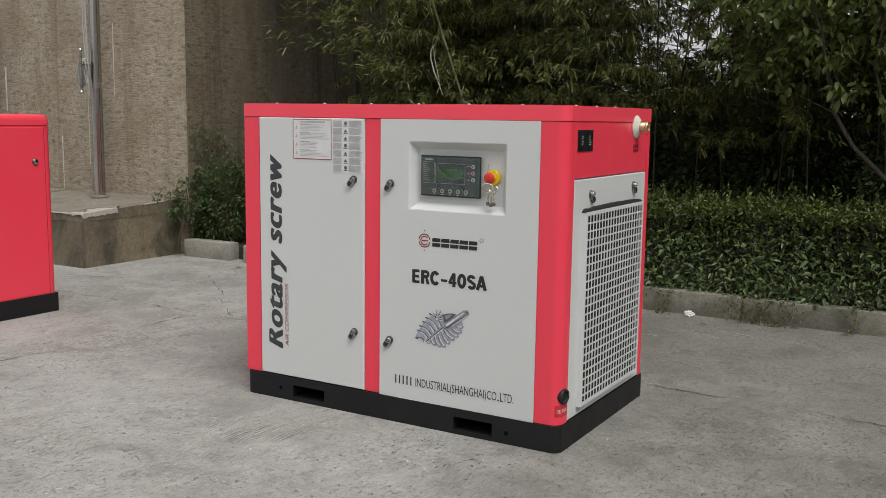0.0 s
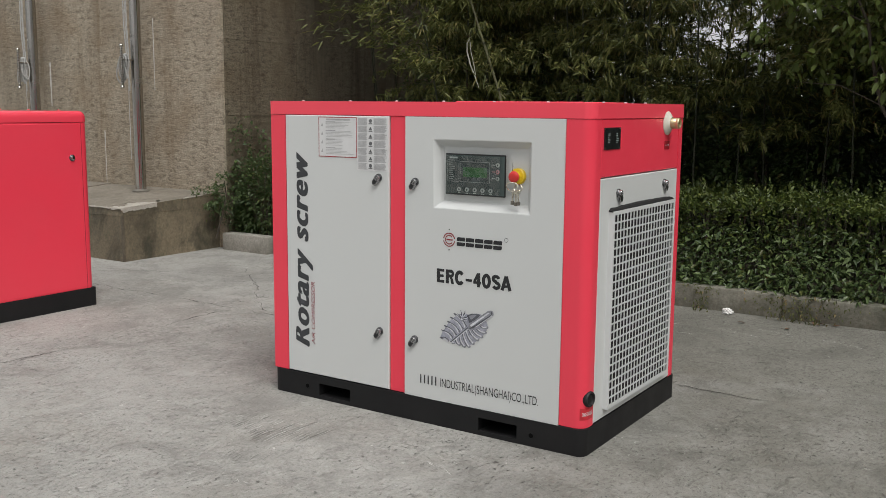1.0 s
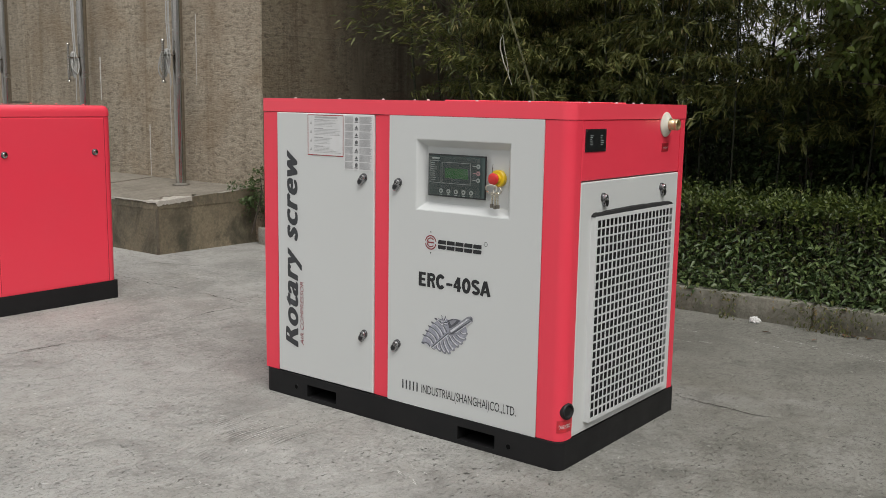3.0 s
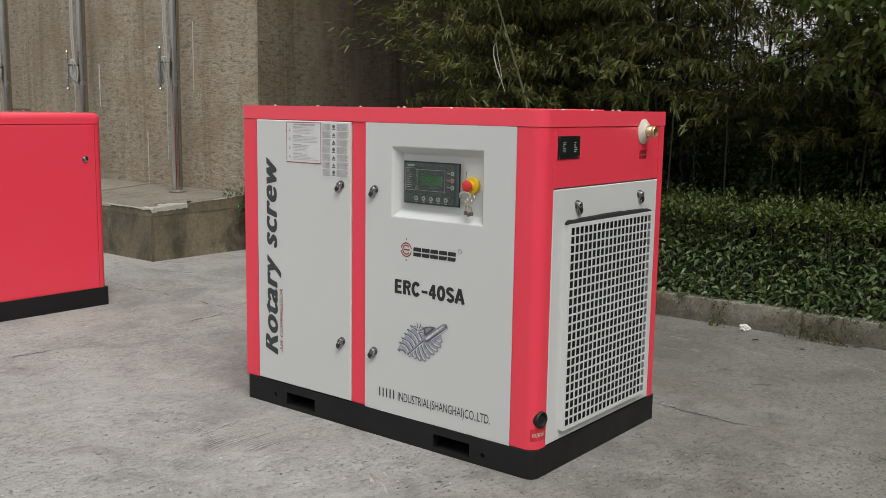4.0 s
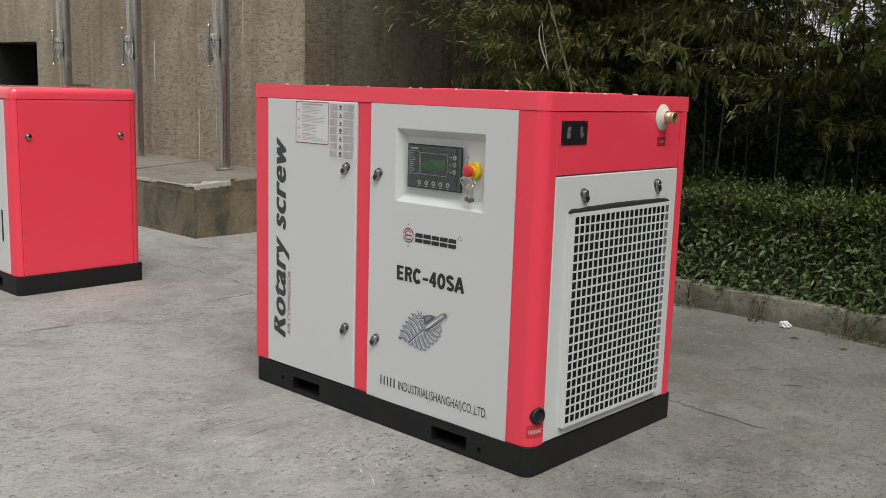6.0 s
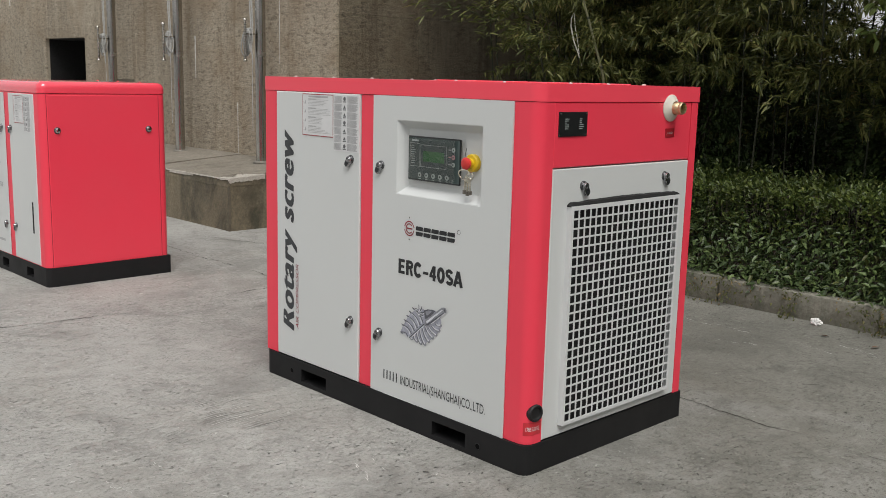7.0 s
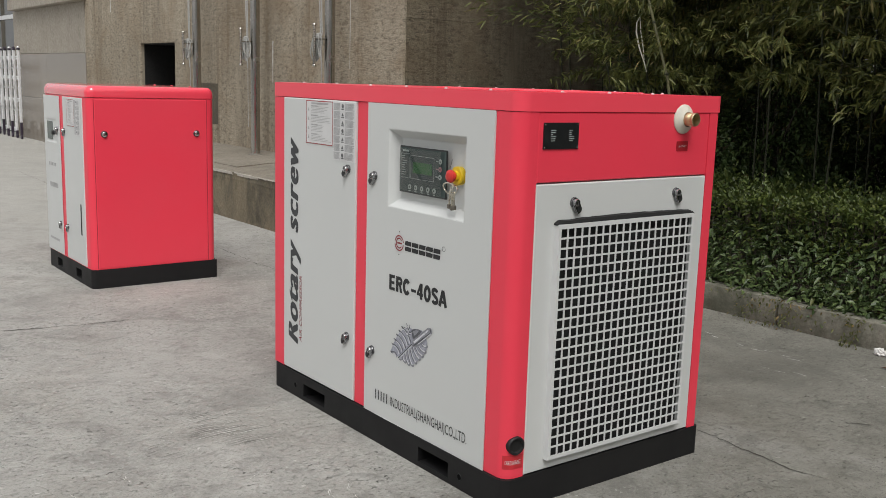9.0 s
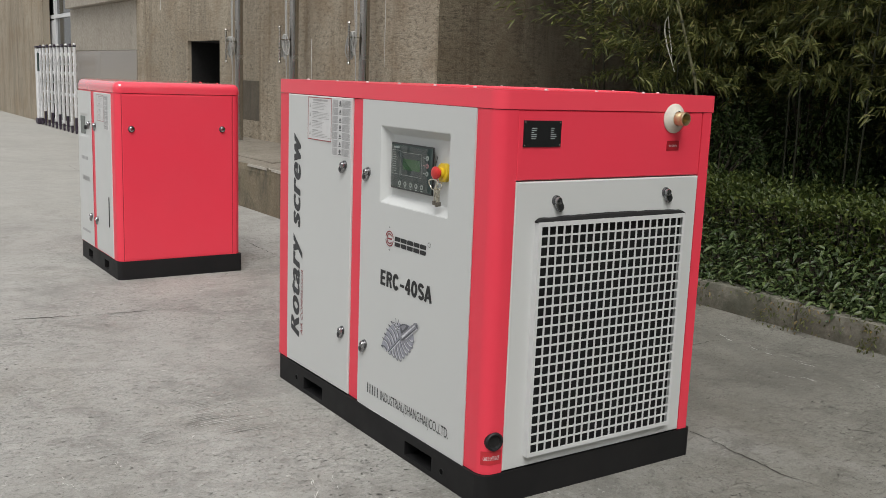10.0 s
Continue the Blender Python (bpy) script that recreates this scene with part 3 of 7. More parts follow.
SLAB_TOP = old_concrete("platform_screed", (0.20, 0.176, 0.142), (0.28, 0.25, 0.205), (0.13, 0.113, 0.088), 0.8, 0.4)
CHIP = old_concrete("broken_pale_concrete", (0.43, 0.40, 0.35), (0.58, 0.54, 0.48), (0.27, 0.24, 0.19), 3.0, 0.3)
KERB = old_concrete("kerb_concrete", (0.158, 0.150, 0.117), (0.315, 0.300, 0.250), (0.062, 0.066, 0.043), 1.7, 0.75, (2.2, 2.2, 1.6))
KERB_PALE = old_concrete("pale_kerb_concrete", (0.27, 0.255, 0.220), (0.42, 0.40, 0.355), (0.14, 0.13, 0.10), 1.7, 0.5, (2.2, 2.2, 1.6))
SOIL = old_concrete("bed_soil", (0.035, 0.026, 0.018), (0.06, 0.046, 0.032), (0.02, 0.016, 0.01), 4.0)
GRANITE = plain("polished_granite", (0.215, 0.185, 0.150), 0.12, 0.0, 0.12, 90, 0.7)
LINTEL = old_concrete("lintel_plaster", (0.34, 0.302, 0.250), (0.41, 0.372, 0.315), (0.22, 0.18, 0.145), 0.6, 0.3)
ALU = plain("white_aluminium", (0.62, 0.63, 0.64), 0.35, 0.0, 0.05)
GATE_STEEL = plain("gate_steel", (0.74, 0.74, 0.75), 0.35, 0.25, 0.1)
PURPLE = plain("gate_dark_caps", (0.03, 0.02, 0.035), 0.5)
GLASS_DARK = plain("dark_glazing", (0.030, 0.034, 0.034), 0.06, 0.0, 0.2, 2)
ROPE = plain("grey_rope", (0.36, 0.36, 0.345), 0.9, 0.0, 0.3, 120)
BAMBOO_LEAF = leaf("bamboo_leaf", (0.078, 0.095, 0.025), (0.310, 0.312, 0.096), (0.40, 0.34, 0.14), 0.45, 0.05, 0.36)
HEDGE_LEAF = leaf("hedge_leaf", (0.050, 0.077, 0.018), (0.164, 0.202, 0.046), (0.13, 0.15, 0.04), 0.42, 0.04)
SHOOT_LEAF = leaf("fresh_hedge_leaf", (0.075, 0.110, 0.026), (0.185, 0.232, 0.060), (0.19, 0.20, 0.06), 0.42, 0.04)
TRAIL_LEAF = leaf("trailing_leaf", (0.075, 0.085, 0.024), (0.185, 0.180, 0.062), (0.24, 0.17, 0.07), 0.5, 0.15)
BROAD_LEAF = leaf("broad_leaf", (0.056, 0.090, 0.032), (0.175, 0.236, 0.084), (0.12, 0.13, 0.04), 0.38, 0.03)
SHRUB_LEAF = leaf("shrub_leaf", (0.052, 0.085, 0.028), (0.125, 0.180, 0.058), (0.11, 0.11, 0.03), 0.42, 0.04)
TREE_LEAF = leaf("tree_leaf", (0.10, 0.14, 0.032), (0.18, 0.225, 0.055), (0.16, 0.17, 0.05), 0.42, 0.05, 0.35)
CULM = bark("bamboo_culm", (0.015, 0.018, 0.008), (0.034, 0.036, 0.016))
DRY_CULM = plain("bleached_stalk", (0.40, 0.39, 0.33), 0.7)
BARK = bark("tree_bark", (0.035, 0.028, 0.020), (0.085, 0.068, 0.05))
TWIG = plain("green_twig", (0.045, 0.055, 0.02), 0.7)
PALE_WALL = plain("unseen_wall_paint", (0.55, 0.55, 0.54), 0.8, 0.0, 0.1, 3)
LITTER = plain("crumpled_paper", (0.75, 0.74, 0.72), 0.7)
DRY_LEAF = plain("fallen_leaf", (0.17, 0.085, 0.045), 0.7, 0.0, 0.4, 40)

# ---------------------------------------------------------------- ground, planting bed and kerb bed
FACADE, CORNER = 5.85, -5.97

bm = bmesh.new()
bm.faces.new([bm.verts.new(p) for p in ((-300, -300, 0), (300, -300, 0), (300, 300, 0), (-300, 300, 0))])
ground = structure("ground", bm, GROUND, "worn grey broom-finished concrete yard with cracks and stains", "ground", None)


def crack(name, points, width, material, parent, seed, label="", sway=0.010):
    """A ragged line on the ground."""
    rnd = random.Random(seed)
    pts = []
    for a, b in zip(points, points[1:]):
        a, b = Vector((*a, 0)), Vector((*b, 0))
        m = max(2, int((b - a).length / 0.022))
        pts += [a.lerp(b, k / m) for k in range(m)]
    pts.append(Vector((*points[-1], 0)))
    verts, faces = [], []
    wob = 0.0
    for i, p in enumerate(pts):
        d = (pts[min(i + 1, len(pts) - 1)] - pts[max(i - 1, 0)]).normalized()
        s = Vector((-d.y, d.x, 0))
        wob = wob * 0.75 + rnd.uniform(-1, 1) * sway
        chipped = max(0.12, 0.55 + 1.5 * noise.noise((p.x * 5 + seed, p.y * 5, 0)))
        w = width * chipped * rnd.uniform(0.35, 1.25) * min(1, 0.3 + min(i, len(pts) - 1 - i) * 0.25)
        verts += [p + s * (wob + w) + Vector((0, 0, 0.002)), p + s * (wob - w) + Vector((0, 0, 0.002))]
    faces = [(2 * i, 2 * i + 1, 2 * i + 3, 2 * i + 2) for i in range(len(pts) - 1)]
    return mesh_from(name, verts, faces, material, parent, label)


crack("crack", [(-5.2, 4.10), (-3.0, 4.09), (-1.352, 4.067), (-1.132, 4.063), (-0.973, 4.055), (-0.813, 4.068), (-0.692, 4.041), (-0.537, 4.05), (-0.3, 4.0), (1.6, 3.95), (5.0, 3.9)], 0.0042, CRACK, ground, 3)
crack("crack", [(-2.25, 5.72), (-2.25, 5.07), (-2.22, 4.4)], 0.0035, CRACK, ground, 4)
crack("crack", [(-4.2, -1.0), (-4.17, 1.0), (-4.15, 2.13), (-4.13, 2.35), (-4.08, 2.62), (-4.04, 3.02), (-4.1, 4.0)], 0.0044, CRACK, ground, 5)
crack("crack", [(-1.24, 4.48), (-1.16, 4.50)], 0.0048, CRACK, ground, 6)
crack("crack", [(-1.12, 4.64), (-1.05, 4.73)], 0.005, CRACK, ground, 16)
crack("crack", [(-5.04, 5.15), (-4.43, 4.64), (-4.1, 4.3), (-3.85, 4.15)], 0.003, CRACK, ground, 7)
crack("crack", [(-5.97, 4.55), (-5.2, 4.8), (-4.51, 4.99), (-3.2, 5.1)], 0.003, CRACK, ground, 8)
crack("crack", [(-12.0, 4.2), (-9.0, 4.1), (-6.4, 4.15), (-5.2, 4.10)], 0.004, CRACK, ground, 9)


def scratch(points, slivers, spread, seed, width=0.0035):
    """Pale broken scratch: short slivers strung along a line."""
    rnd = random.Random(seed)
    pts = [Vector((*q, 0)) for q in points]
    for k in range(slivers):
        t = (k + rnd.uniform(0.1, 0.9)) / slivers * (len(pts) - 1)
        i = min(int(t), len(pts) - 2)
        c, d = pts[i].lerp(pts[i + 1], t - i), pts[i + 1] - pts[i]
        h = d * rnd.uniform(0.35, 0.75) / slivers * (len(pts) - 1)
        c += Vector((-d.y, d.x, 0)).normalized() * rnd.uniform(-spread, spread)
        crack("pale_scuff", [(c.x - h.x, c.y - h.y), (c.x, c.y), (c.x + h.x, c.y + h.y)], width * rnd.uniform(0.6, 1.2), SCUFF, ground, seed * 40 + k, "", 0.003)


for k, (points, slivers, spread) in enumerate([
        ([(-2.617, 1.855), (-2.601, 1.935)], 2, 0.002), ([(-2.588, 1.865), (-2.580, 1.925)], 2, 0.003),
        ([(-1.992, 2.517), (-1.955, 2.516)], 3, 0.004), ([(-1.880, 2.455), (-1.906, 2.520)], 4, 0.004),
        ([(-1.693, 2.654), (-1.617, 2.628), (-1.550, 2.598)], 6, 0.005), ([(-2.070, 1.972), (-1.953, 1.992)], 5, 0.010),
        ([(-1.800, 2.180), (-1.742, 2.199)], 3, 0.006), ([(-2.121, 2.151), (-2.059, 2.159)], 4, 0.006),
        ([(-1.672, 2.410), (-1.633, 2.419)], 2, 0.005), ([(-1.72, 2.731), (-1.595, 2.695)], 4, 0.012),
        ([(-1.488, 5.301), (-1.380, 5.24), (-1.263, 5.212)], 7, 0.012), ([(-2.3, 5.32), (-2.0, 5.25), (-1.75, 5.30)], 9, 0.05),
        ([(-1.75, 5.02), (-1.55, 5.06)], 4, 0.02), ([(-0.95, 5.32), (-0.7, 5.25)], 5, 0.02), ([(-1.30, 5.37), (-1.05, 5.33)], 5, 0.03),
        ([(-3.66, 3.39), (-3.5, 3.42)], 3, 0.01), ([(-4.65, 3.15), (-4.55, 3.25)], 3, 0.01), ([(-5.4, 2.18), (-5.2, 2.22)], 4, 0.012),
        ([(-4.0, 3.69), (-3.8, 3.71)], 4, 0.012), ([(-2.95, 2.28), (-2.88, 2.32)], 3, 0.01), ([(-3.34, 1.57), (-3.26, 1.63)], 3, 0.01),
        ([(-2.36, 1.62), (-2.28, 1.66)], 3, 0.01), ([(-1.45, 2.20), (-1.40, 2.24)], 3, 0.006)]):
    scratch(points, slivers, spread, 20 + k, 0.0045 if points[0][1] > 5 else 0.0036)

# short broom scores, each a dark groove with a pale burr beside it
rnd = random.Random(6)
for k in range(26):
    x = -2.60 + 0.0165 * k + rnd.uniform(-0.003, 0.003)
    y = 2.535 + 0.03 * math.sin(k * 0.31) + rnd.uniform(-0.015, 0.015) + 0.0022 * k
    for q in range(1 + (rnd.random() < 0.45)):
        l = rnd.uniform(0.026, 0.050) * (1.0 if k < 13 else 1.9)
        c = y + q * 0.10
        line = [(x + 0.12 * l, c - l), (x, c), (x + 0.04 * l, c + l)]
        crack("broom_score", line, 0.0028, SCORE, ground, 60 + k * 3 + q, "", 0.0010)
        crack("broom_score", [(a + 0.0075, b) for a, b in line], 0.0018, SCUFF, ground, 160 + k * 3 + q, "", 0.0010)
for k in range(12):
    x = -2.36 + 0.018 * k
    y = 2.30 + 0.02 * math.sin(k * 0.8) + 0.005 * k
    crack("broom_score", [(x + 0.012, y - 0.035), (x, y), (x - 0.004, y + 0.035)], 0.0024, SCORE, ground, 260 + k, "", 0.0010)

structure("ground_bed", box(CORNER + 0.01, 9.0, 5.885, 13.0, -0.05, 0.105), SOIL, "dark bare soil of the planting bed behind the kerb", "soil", None)

# ---------------------------------------------------------------- the building: aggregate-faced walls
ROWS_Z = [0.0, 0.47, 1.135, 1.778, 2.442, 3.092, 3.742, 4.5]
HATCH = (-12.18, -10.98, 0.88, 1.645)

wall = thing("wall_front", (-10, FACADE, 0), "stained brown washed-aggregate wall with faint panel joints", "wall", "", "structure")
us, vs = [-14.55, HATCH[0], HATCH[1], CORNER - 0.022], [0, HATCH[2], HATCH[3], 4.5]
part("wall_core", holed(us, vs, {(1, 1)}, front(FACADE + 0.02), 0.55), JOINT, wall, "", None)
# near-black plates put the opening's unlit depth into the colour
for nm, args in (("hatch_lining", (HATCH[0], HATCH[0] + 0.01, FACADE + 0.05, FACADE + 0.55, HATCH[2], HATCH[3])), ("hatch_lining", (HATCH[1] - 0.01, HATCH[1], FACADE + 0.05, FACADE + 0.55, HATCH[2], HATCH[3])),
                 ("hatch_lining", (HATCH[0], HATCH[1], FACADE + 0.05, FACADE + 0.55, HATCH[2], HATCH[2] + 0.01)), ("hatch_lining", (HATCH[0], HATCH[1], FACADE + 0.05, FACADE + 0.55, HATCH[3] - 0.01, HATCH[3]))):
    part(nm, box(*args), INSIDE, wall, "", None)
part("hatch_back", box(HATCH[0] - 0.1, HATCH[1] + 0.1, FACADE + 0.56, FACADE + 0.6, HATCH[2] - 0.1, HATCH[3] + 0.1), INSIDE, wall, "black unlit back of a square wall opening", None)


def panels(parent, x0, x1, step, skip=None, seed=1):
    """Rows of slabs with open joints on the front."""
    for r, (z0, z1) in enumerate(zip(ROWS_Z, ROWS_Z[1:])):
        edges, x = [x1], x1 - (step if r % 2 else step * 1.35)
        while x > x0 + 0.35:
            edges.append(x)
            x -= step
        edges.append(x0)
        if skip and z0 < skip[3] and z1 > skip[2]:
            edges = sorted({e for e in edges if not skip[0] - 0.3 < e < skip[1] + 0.3} | {skip[0], skip[1]}, reverse=True)
        for b, a in zip(edges, edges[1:]):
            lo, hi = z0, z1
            if skip and a >= skip[0] - 1e-3 and b <= skip[1] + 1e-3 and z0 < skip[3] and z1 > skip[2]:
                if z0 < skip[2]:
                    hi = skip[2]
                else:
                    lo = skip[3]
            part("panel", box(a + 0.0005, b - (0.0005 if b < x1 else 0), FACADE, FACADE + 0.024, lo + 0.0005, hi - 0.0005, 0.0010), WALL_A, parent, "", None)


panels(wall, -14.55, CORNER, 1.57, HATCH)
for x, z0, z1, w in ((-7.54, 0.49, 0.98, 0.012), (-8.33, 1.20, 1.62, 0.018), (-6.82, 1.35, 1.98, 0.010), (-13.35, 2.10, 2.6, 0.035), (-12.9, 2.24, 2.5, 0.012), (-10.3, 1.5, 2.1, 0.012)):
    bm = bmesh.new()
    rnd = random.Random(int(-x * 100))
    left, right = [], []
    for k in range(9):
        z = z0 + (z1 - z0) * k / 8
        q = w * rnd.uniform(0.5, 1.0) * (0.6 + 0.4 * k / 8)
        left.append(bm.verts.new((x - q, FACADE - 0.002, z)))
        right.append(bm.verts.new((x + q * 0.8, FACADE - 0.002, z)))
    for k in range(8):
        bm.faces.new((left[k], right[k], right[k + 1], left[k + 1]))
    part("lime_streak", bm, DRIP, wall, "pale lime streak", None)

part("repair_patch", box(-10.2, -9.70, FACADE - 0.004, FACADE + 0.004, 0.70, 1.165, 0.002), PATCH, wall, "dark grey patch on the wall", None)

flank = thing("wall_flank", (CORNER, 9, 0), "shaded mossy brown washed-aggregate side wall behind bamboo", "wall", "", "structure")
part("wall_core", box(CORNER - 0.30, CORNER - 0.021, FACADE + 0.021, 13.0, 0, 4.5), JOINT, flank, "", None)
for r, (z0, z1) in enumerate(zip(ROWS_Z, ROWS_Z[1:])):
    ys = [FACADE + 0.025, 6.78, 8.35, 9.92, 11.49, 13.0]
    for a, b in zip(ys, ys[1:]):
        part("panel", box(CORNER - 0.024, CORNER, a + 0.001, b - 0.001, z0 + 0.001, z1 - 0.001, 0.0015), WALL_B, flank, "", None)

stone = thing("wall_granite", (-16.7, FACADE, 0), "polished grey granite wall face beside the gateway", "wall", "", "structure")
for a, b in ((-18.9, -16.75), (-16.747, -14.553)):
    for z0, z1 in ((0, 0.765), (0.768, 1.537), (1.540, 2.31)):
        part("panel", box(a, b, FACADE - 0.01, FACADE + 0.14, z0, z1, 0.003), GRANITE if z0 < 1.5 else LINTEL, stone, "", None)
part("lintel", box(-18.70, -14.45, FACADE - 0.15, FACADE + 0.15, 2.312, 3.4, 0.01), LINTEL, stone, "grey rendered lintel band", None)
part("upper_wall", box(-21.497, -14.553, FACADE + 0.0, FACADE + 0.15, 3.402, 4.5), WALL_A, stone, "", None)

far = thing("wall_far", (-26, FACADE, 0), "distant brown aggregate wall pier beyond the gate", "wall", "", "structure")
part("wall_core", box(-34.0, -21.5, FACADE + 0.02, FACADE + 0.15, 0, 4.5), JOINT, far, "", None)
panels(far, -34.0, -21.5, 1.57, None, 2)

door = thing("door_1", (-20.4, 6.05, 0), "dark glazed entrance with white frame behind the gate", "door", "", "structure")
part("pane", box(-22.6, -18.7, 6.07, 6.09, 0, 3.4), GLASS_DARK, door, "", None)
for x, w in ((-21.15, 0.075), (-19.3, 0.05)):
    part("mullion", box(x - w, x + w, 6.025, 6.075, 0, 3.4, 0.004), ALU, door)
for z in (0.06, 2.27):
    part("rail", box(-22.6, -18.7, 6.028, 6.072, z - 0.04, z + 0.04, 0.004), ALU, door)
# white sheet puts the brightness of the lower pane into its colour
part("notice", box(-21.75, -21.26, 6.04, 6.062, 1.2, 2.2, 0.003), ALU, door, "white sheet standing for the bright lower door pane")

structure("roof", box(-34.0, CORNER + 0.1, FACADE - 0.1, 13.0, 4.502, 4.7), LINTEL, "flat grey roof slab of the building", "roof", None)
# the dark soil colour puts the grove's shade into this wall
structure("wall_back", box(CORNER + 0.01, 9.0, 11.6, 11.8, 0.0, 1.25, 0.01), SOIL, "low boundary wall behind the bamboo, coloured shade-dark", "wall", None)

# added out of view: cuts light from the right, pale to bounce some
structure("wall_right", box(5.2, 5.5, -14.0, 5.3, 0.0, 4.7, 0.01), PALE_WALL, "unseen added wall that blocks and bounces light", "wall", None)

# added out of view, so polished stone and controller reflect something pale
structure("wall_near", box(-34.0, 5.19, -16.3, -16.0, 0.0, 3.2, 0.01), PALE_WALL, "unseen pale wall added for reflections and lower sky light", "wall", None)

# ---------------------------------------------------------------- raised platform under the poles
plat = thing("platform", (-9.4, 5.3, 0), "raised concrete platform with a chipped stained edge", "platform", "", "structure")
PX0, PX1, PY0 = -12.9, -6.045, 4.82


def step_z(y):
    return 0.42 + 0.06 * (y - PY0) / (FACADE - PY0)


part("base", box(PX0 + 0.01, PX1 - 0.003, PY0 + 0.012, FACADE, 0, 0.375), SLAB, plat, "", None)
bm = bmesh.new()
cols = [[bm.verts.new((PX1 - 0.001 + 0.004 * noise.noise((y * 6, z * 6, 2)), y, z)) for z in (0.0, 0.06, 0.12, 0.18, 0.24, 0.30, 0.357)] for y in [PY0 + 0.014 + 0.05 * k for k in range(20)]]
for p, q in zip(cols, cols[1:]):
    for k in range(6):
        bm.faces.new((p[k], q[k], q[k + 1], p[k + 1]))
part("side_face", bm, SLAB, plat, "mossy weathered cement face", None)
bm = bmesh.new()
rows = []
for k in range(19):
    z = 0.02 * k
    w = 0.010 + 0.010 * abs(noise.noise((z * 17, 5, 0)))
    rows.append([bm.verts.new((PX1 - w, PY0 + 0.0085, z)), bm.verts.new((PX1 + 0.0025, PY0 + 0.0085, z)), bm.verts.new((PX1 + 0.0045, PY0 + 0.010 + w, z))])
for p, q in zip(rows, rows[1:]):
    for k in range(2):
        bm.faces.new((p[k], p[k + 1], q[k + 1], q[k]))
part("worn_arris", bm, PATCH, plat, "dark weathered corner edge", None)
bm = bmesh.new()
rnd = random.Random(8)
n = 90
rim_top, rim_low, back_top = [], [], []
for k in range(n + 1):
    x = PX0 + (PX1 - PX0) * k / n
    y = PY0 + 0.004 + 0.010 * abs(noise.noise((x * 5, 0, 0)))
    rim_top.append(bm.verts.new((x, y + 0.012, step_z(PY0) + rnd.uniform(-0.006, 0.004))))
    rim_low.append(bm.verts.new((x, PY0 + 0.0095, 0.360 + rnd.uniform(-0.006, 0.004))))
    back_top.append(bm.verts.new((x, FACADE, step_z(FACADE))))
for k in range(n):
    bm.faces.new((rim_low[k], rim_low[k + 1], rim_top[k + 1], rim_top[k])).material_index = 1
    bm.faces.new((rim_top[k], rim_top[k + 1], back_top[k + 1], back_top[k]))
for rt, rl, bt, q in ((rim_top[0], rim_low[0], back_top[0], 0), (rim_top[-1], rim_low[-1], back_top[-1], 1)):
    b = bm.verts.new((bt.co.x, FACADE, 0.372))
    bm.faces.new((rl, b, bt, rt)).material_index = 1
part("cap", bm, [SLAB_TOP, SLAB], plat, "smooth damp concrete topping", None)


def chip(outline, z, parent, seed, thick=0.006):
    rnd = random.Random(seed)
    bm = bmesh.new()
    pts = [(x + rnd.uniform(-0.01, 0.01), y + rnd.uniform(-0.006, 0.006)) for x, y in outline]
    cx, cy = sum(p[0] for p in pts) / len(pts), sum(p[1] for p in pts) / len(pts)
    mid = bm.verts.new((cx, cy, z(cy) + thick * 1.6))
    low = [bm.verts.new((x, y, z(y) - 0.02)) for x, y in pts]
    top = [bm.verts.new((x + (cx - x) * 0.06, y + (cy - y) * 0.06, z(y) + thick * rnd.uniform(0.4, 1.3))) for x, y in pts]
    m = len(pts)
    for k in range(m):
        l = (k + 1) % m
        bm.faces.new((low[k], low[l], top[l], top[k]))
        bm.faces.new((top[k], top[l], mid))
    return part("broken_edge", bm, CHIP, parent, "pale broken concrete along the edge", None)


bm = bmesh.new()
rows = []
for x in (PX0 + 0.3, -7.43):
    rows.append([bm.verts.new((x, 5.02, step_z(5.02) - 0.004)), bm.verts.new((x, 5.02, step_z(5.02) + 0.007)), bm.verts.new((x + (0.0 if x < -8 else -0.06), FACADE - 0.001, step_z(FACADE) + 0.007)), bm.verts.new((x + (0.0 if x < -8 else -0.06), FACADE - 0.001, step_z(FACADE) - 0.004))])
for k in range(3):
    bm.faces.new((rows[0][k], rows[1][k], rows[1][k + 1], rows[0][k + 1]))
bm.faces.new(rows[1])
part("raised_topping", bm, SLAB_TOP, plat, "second thin layer of screed", None)

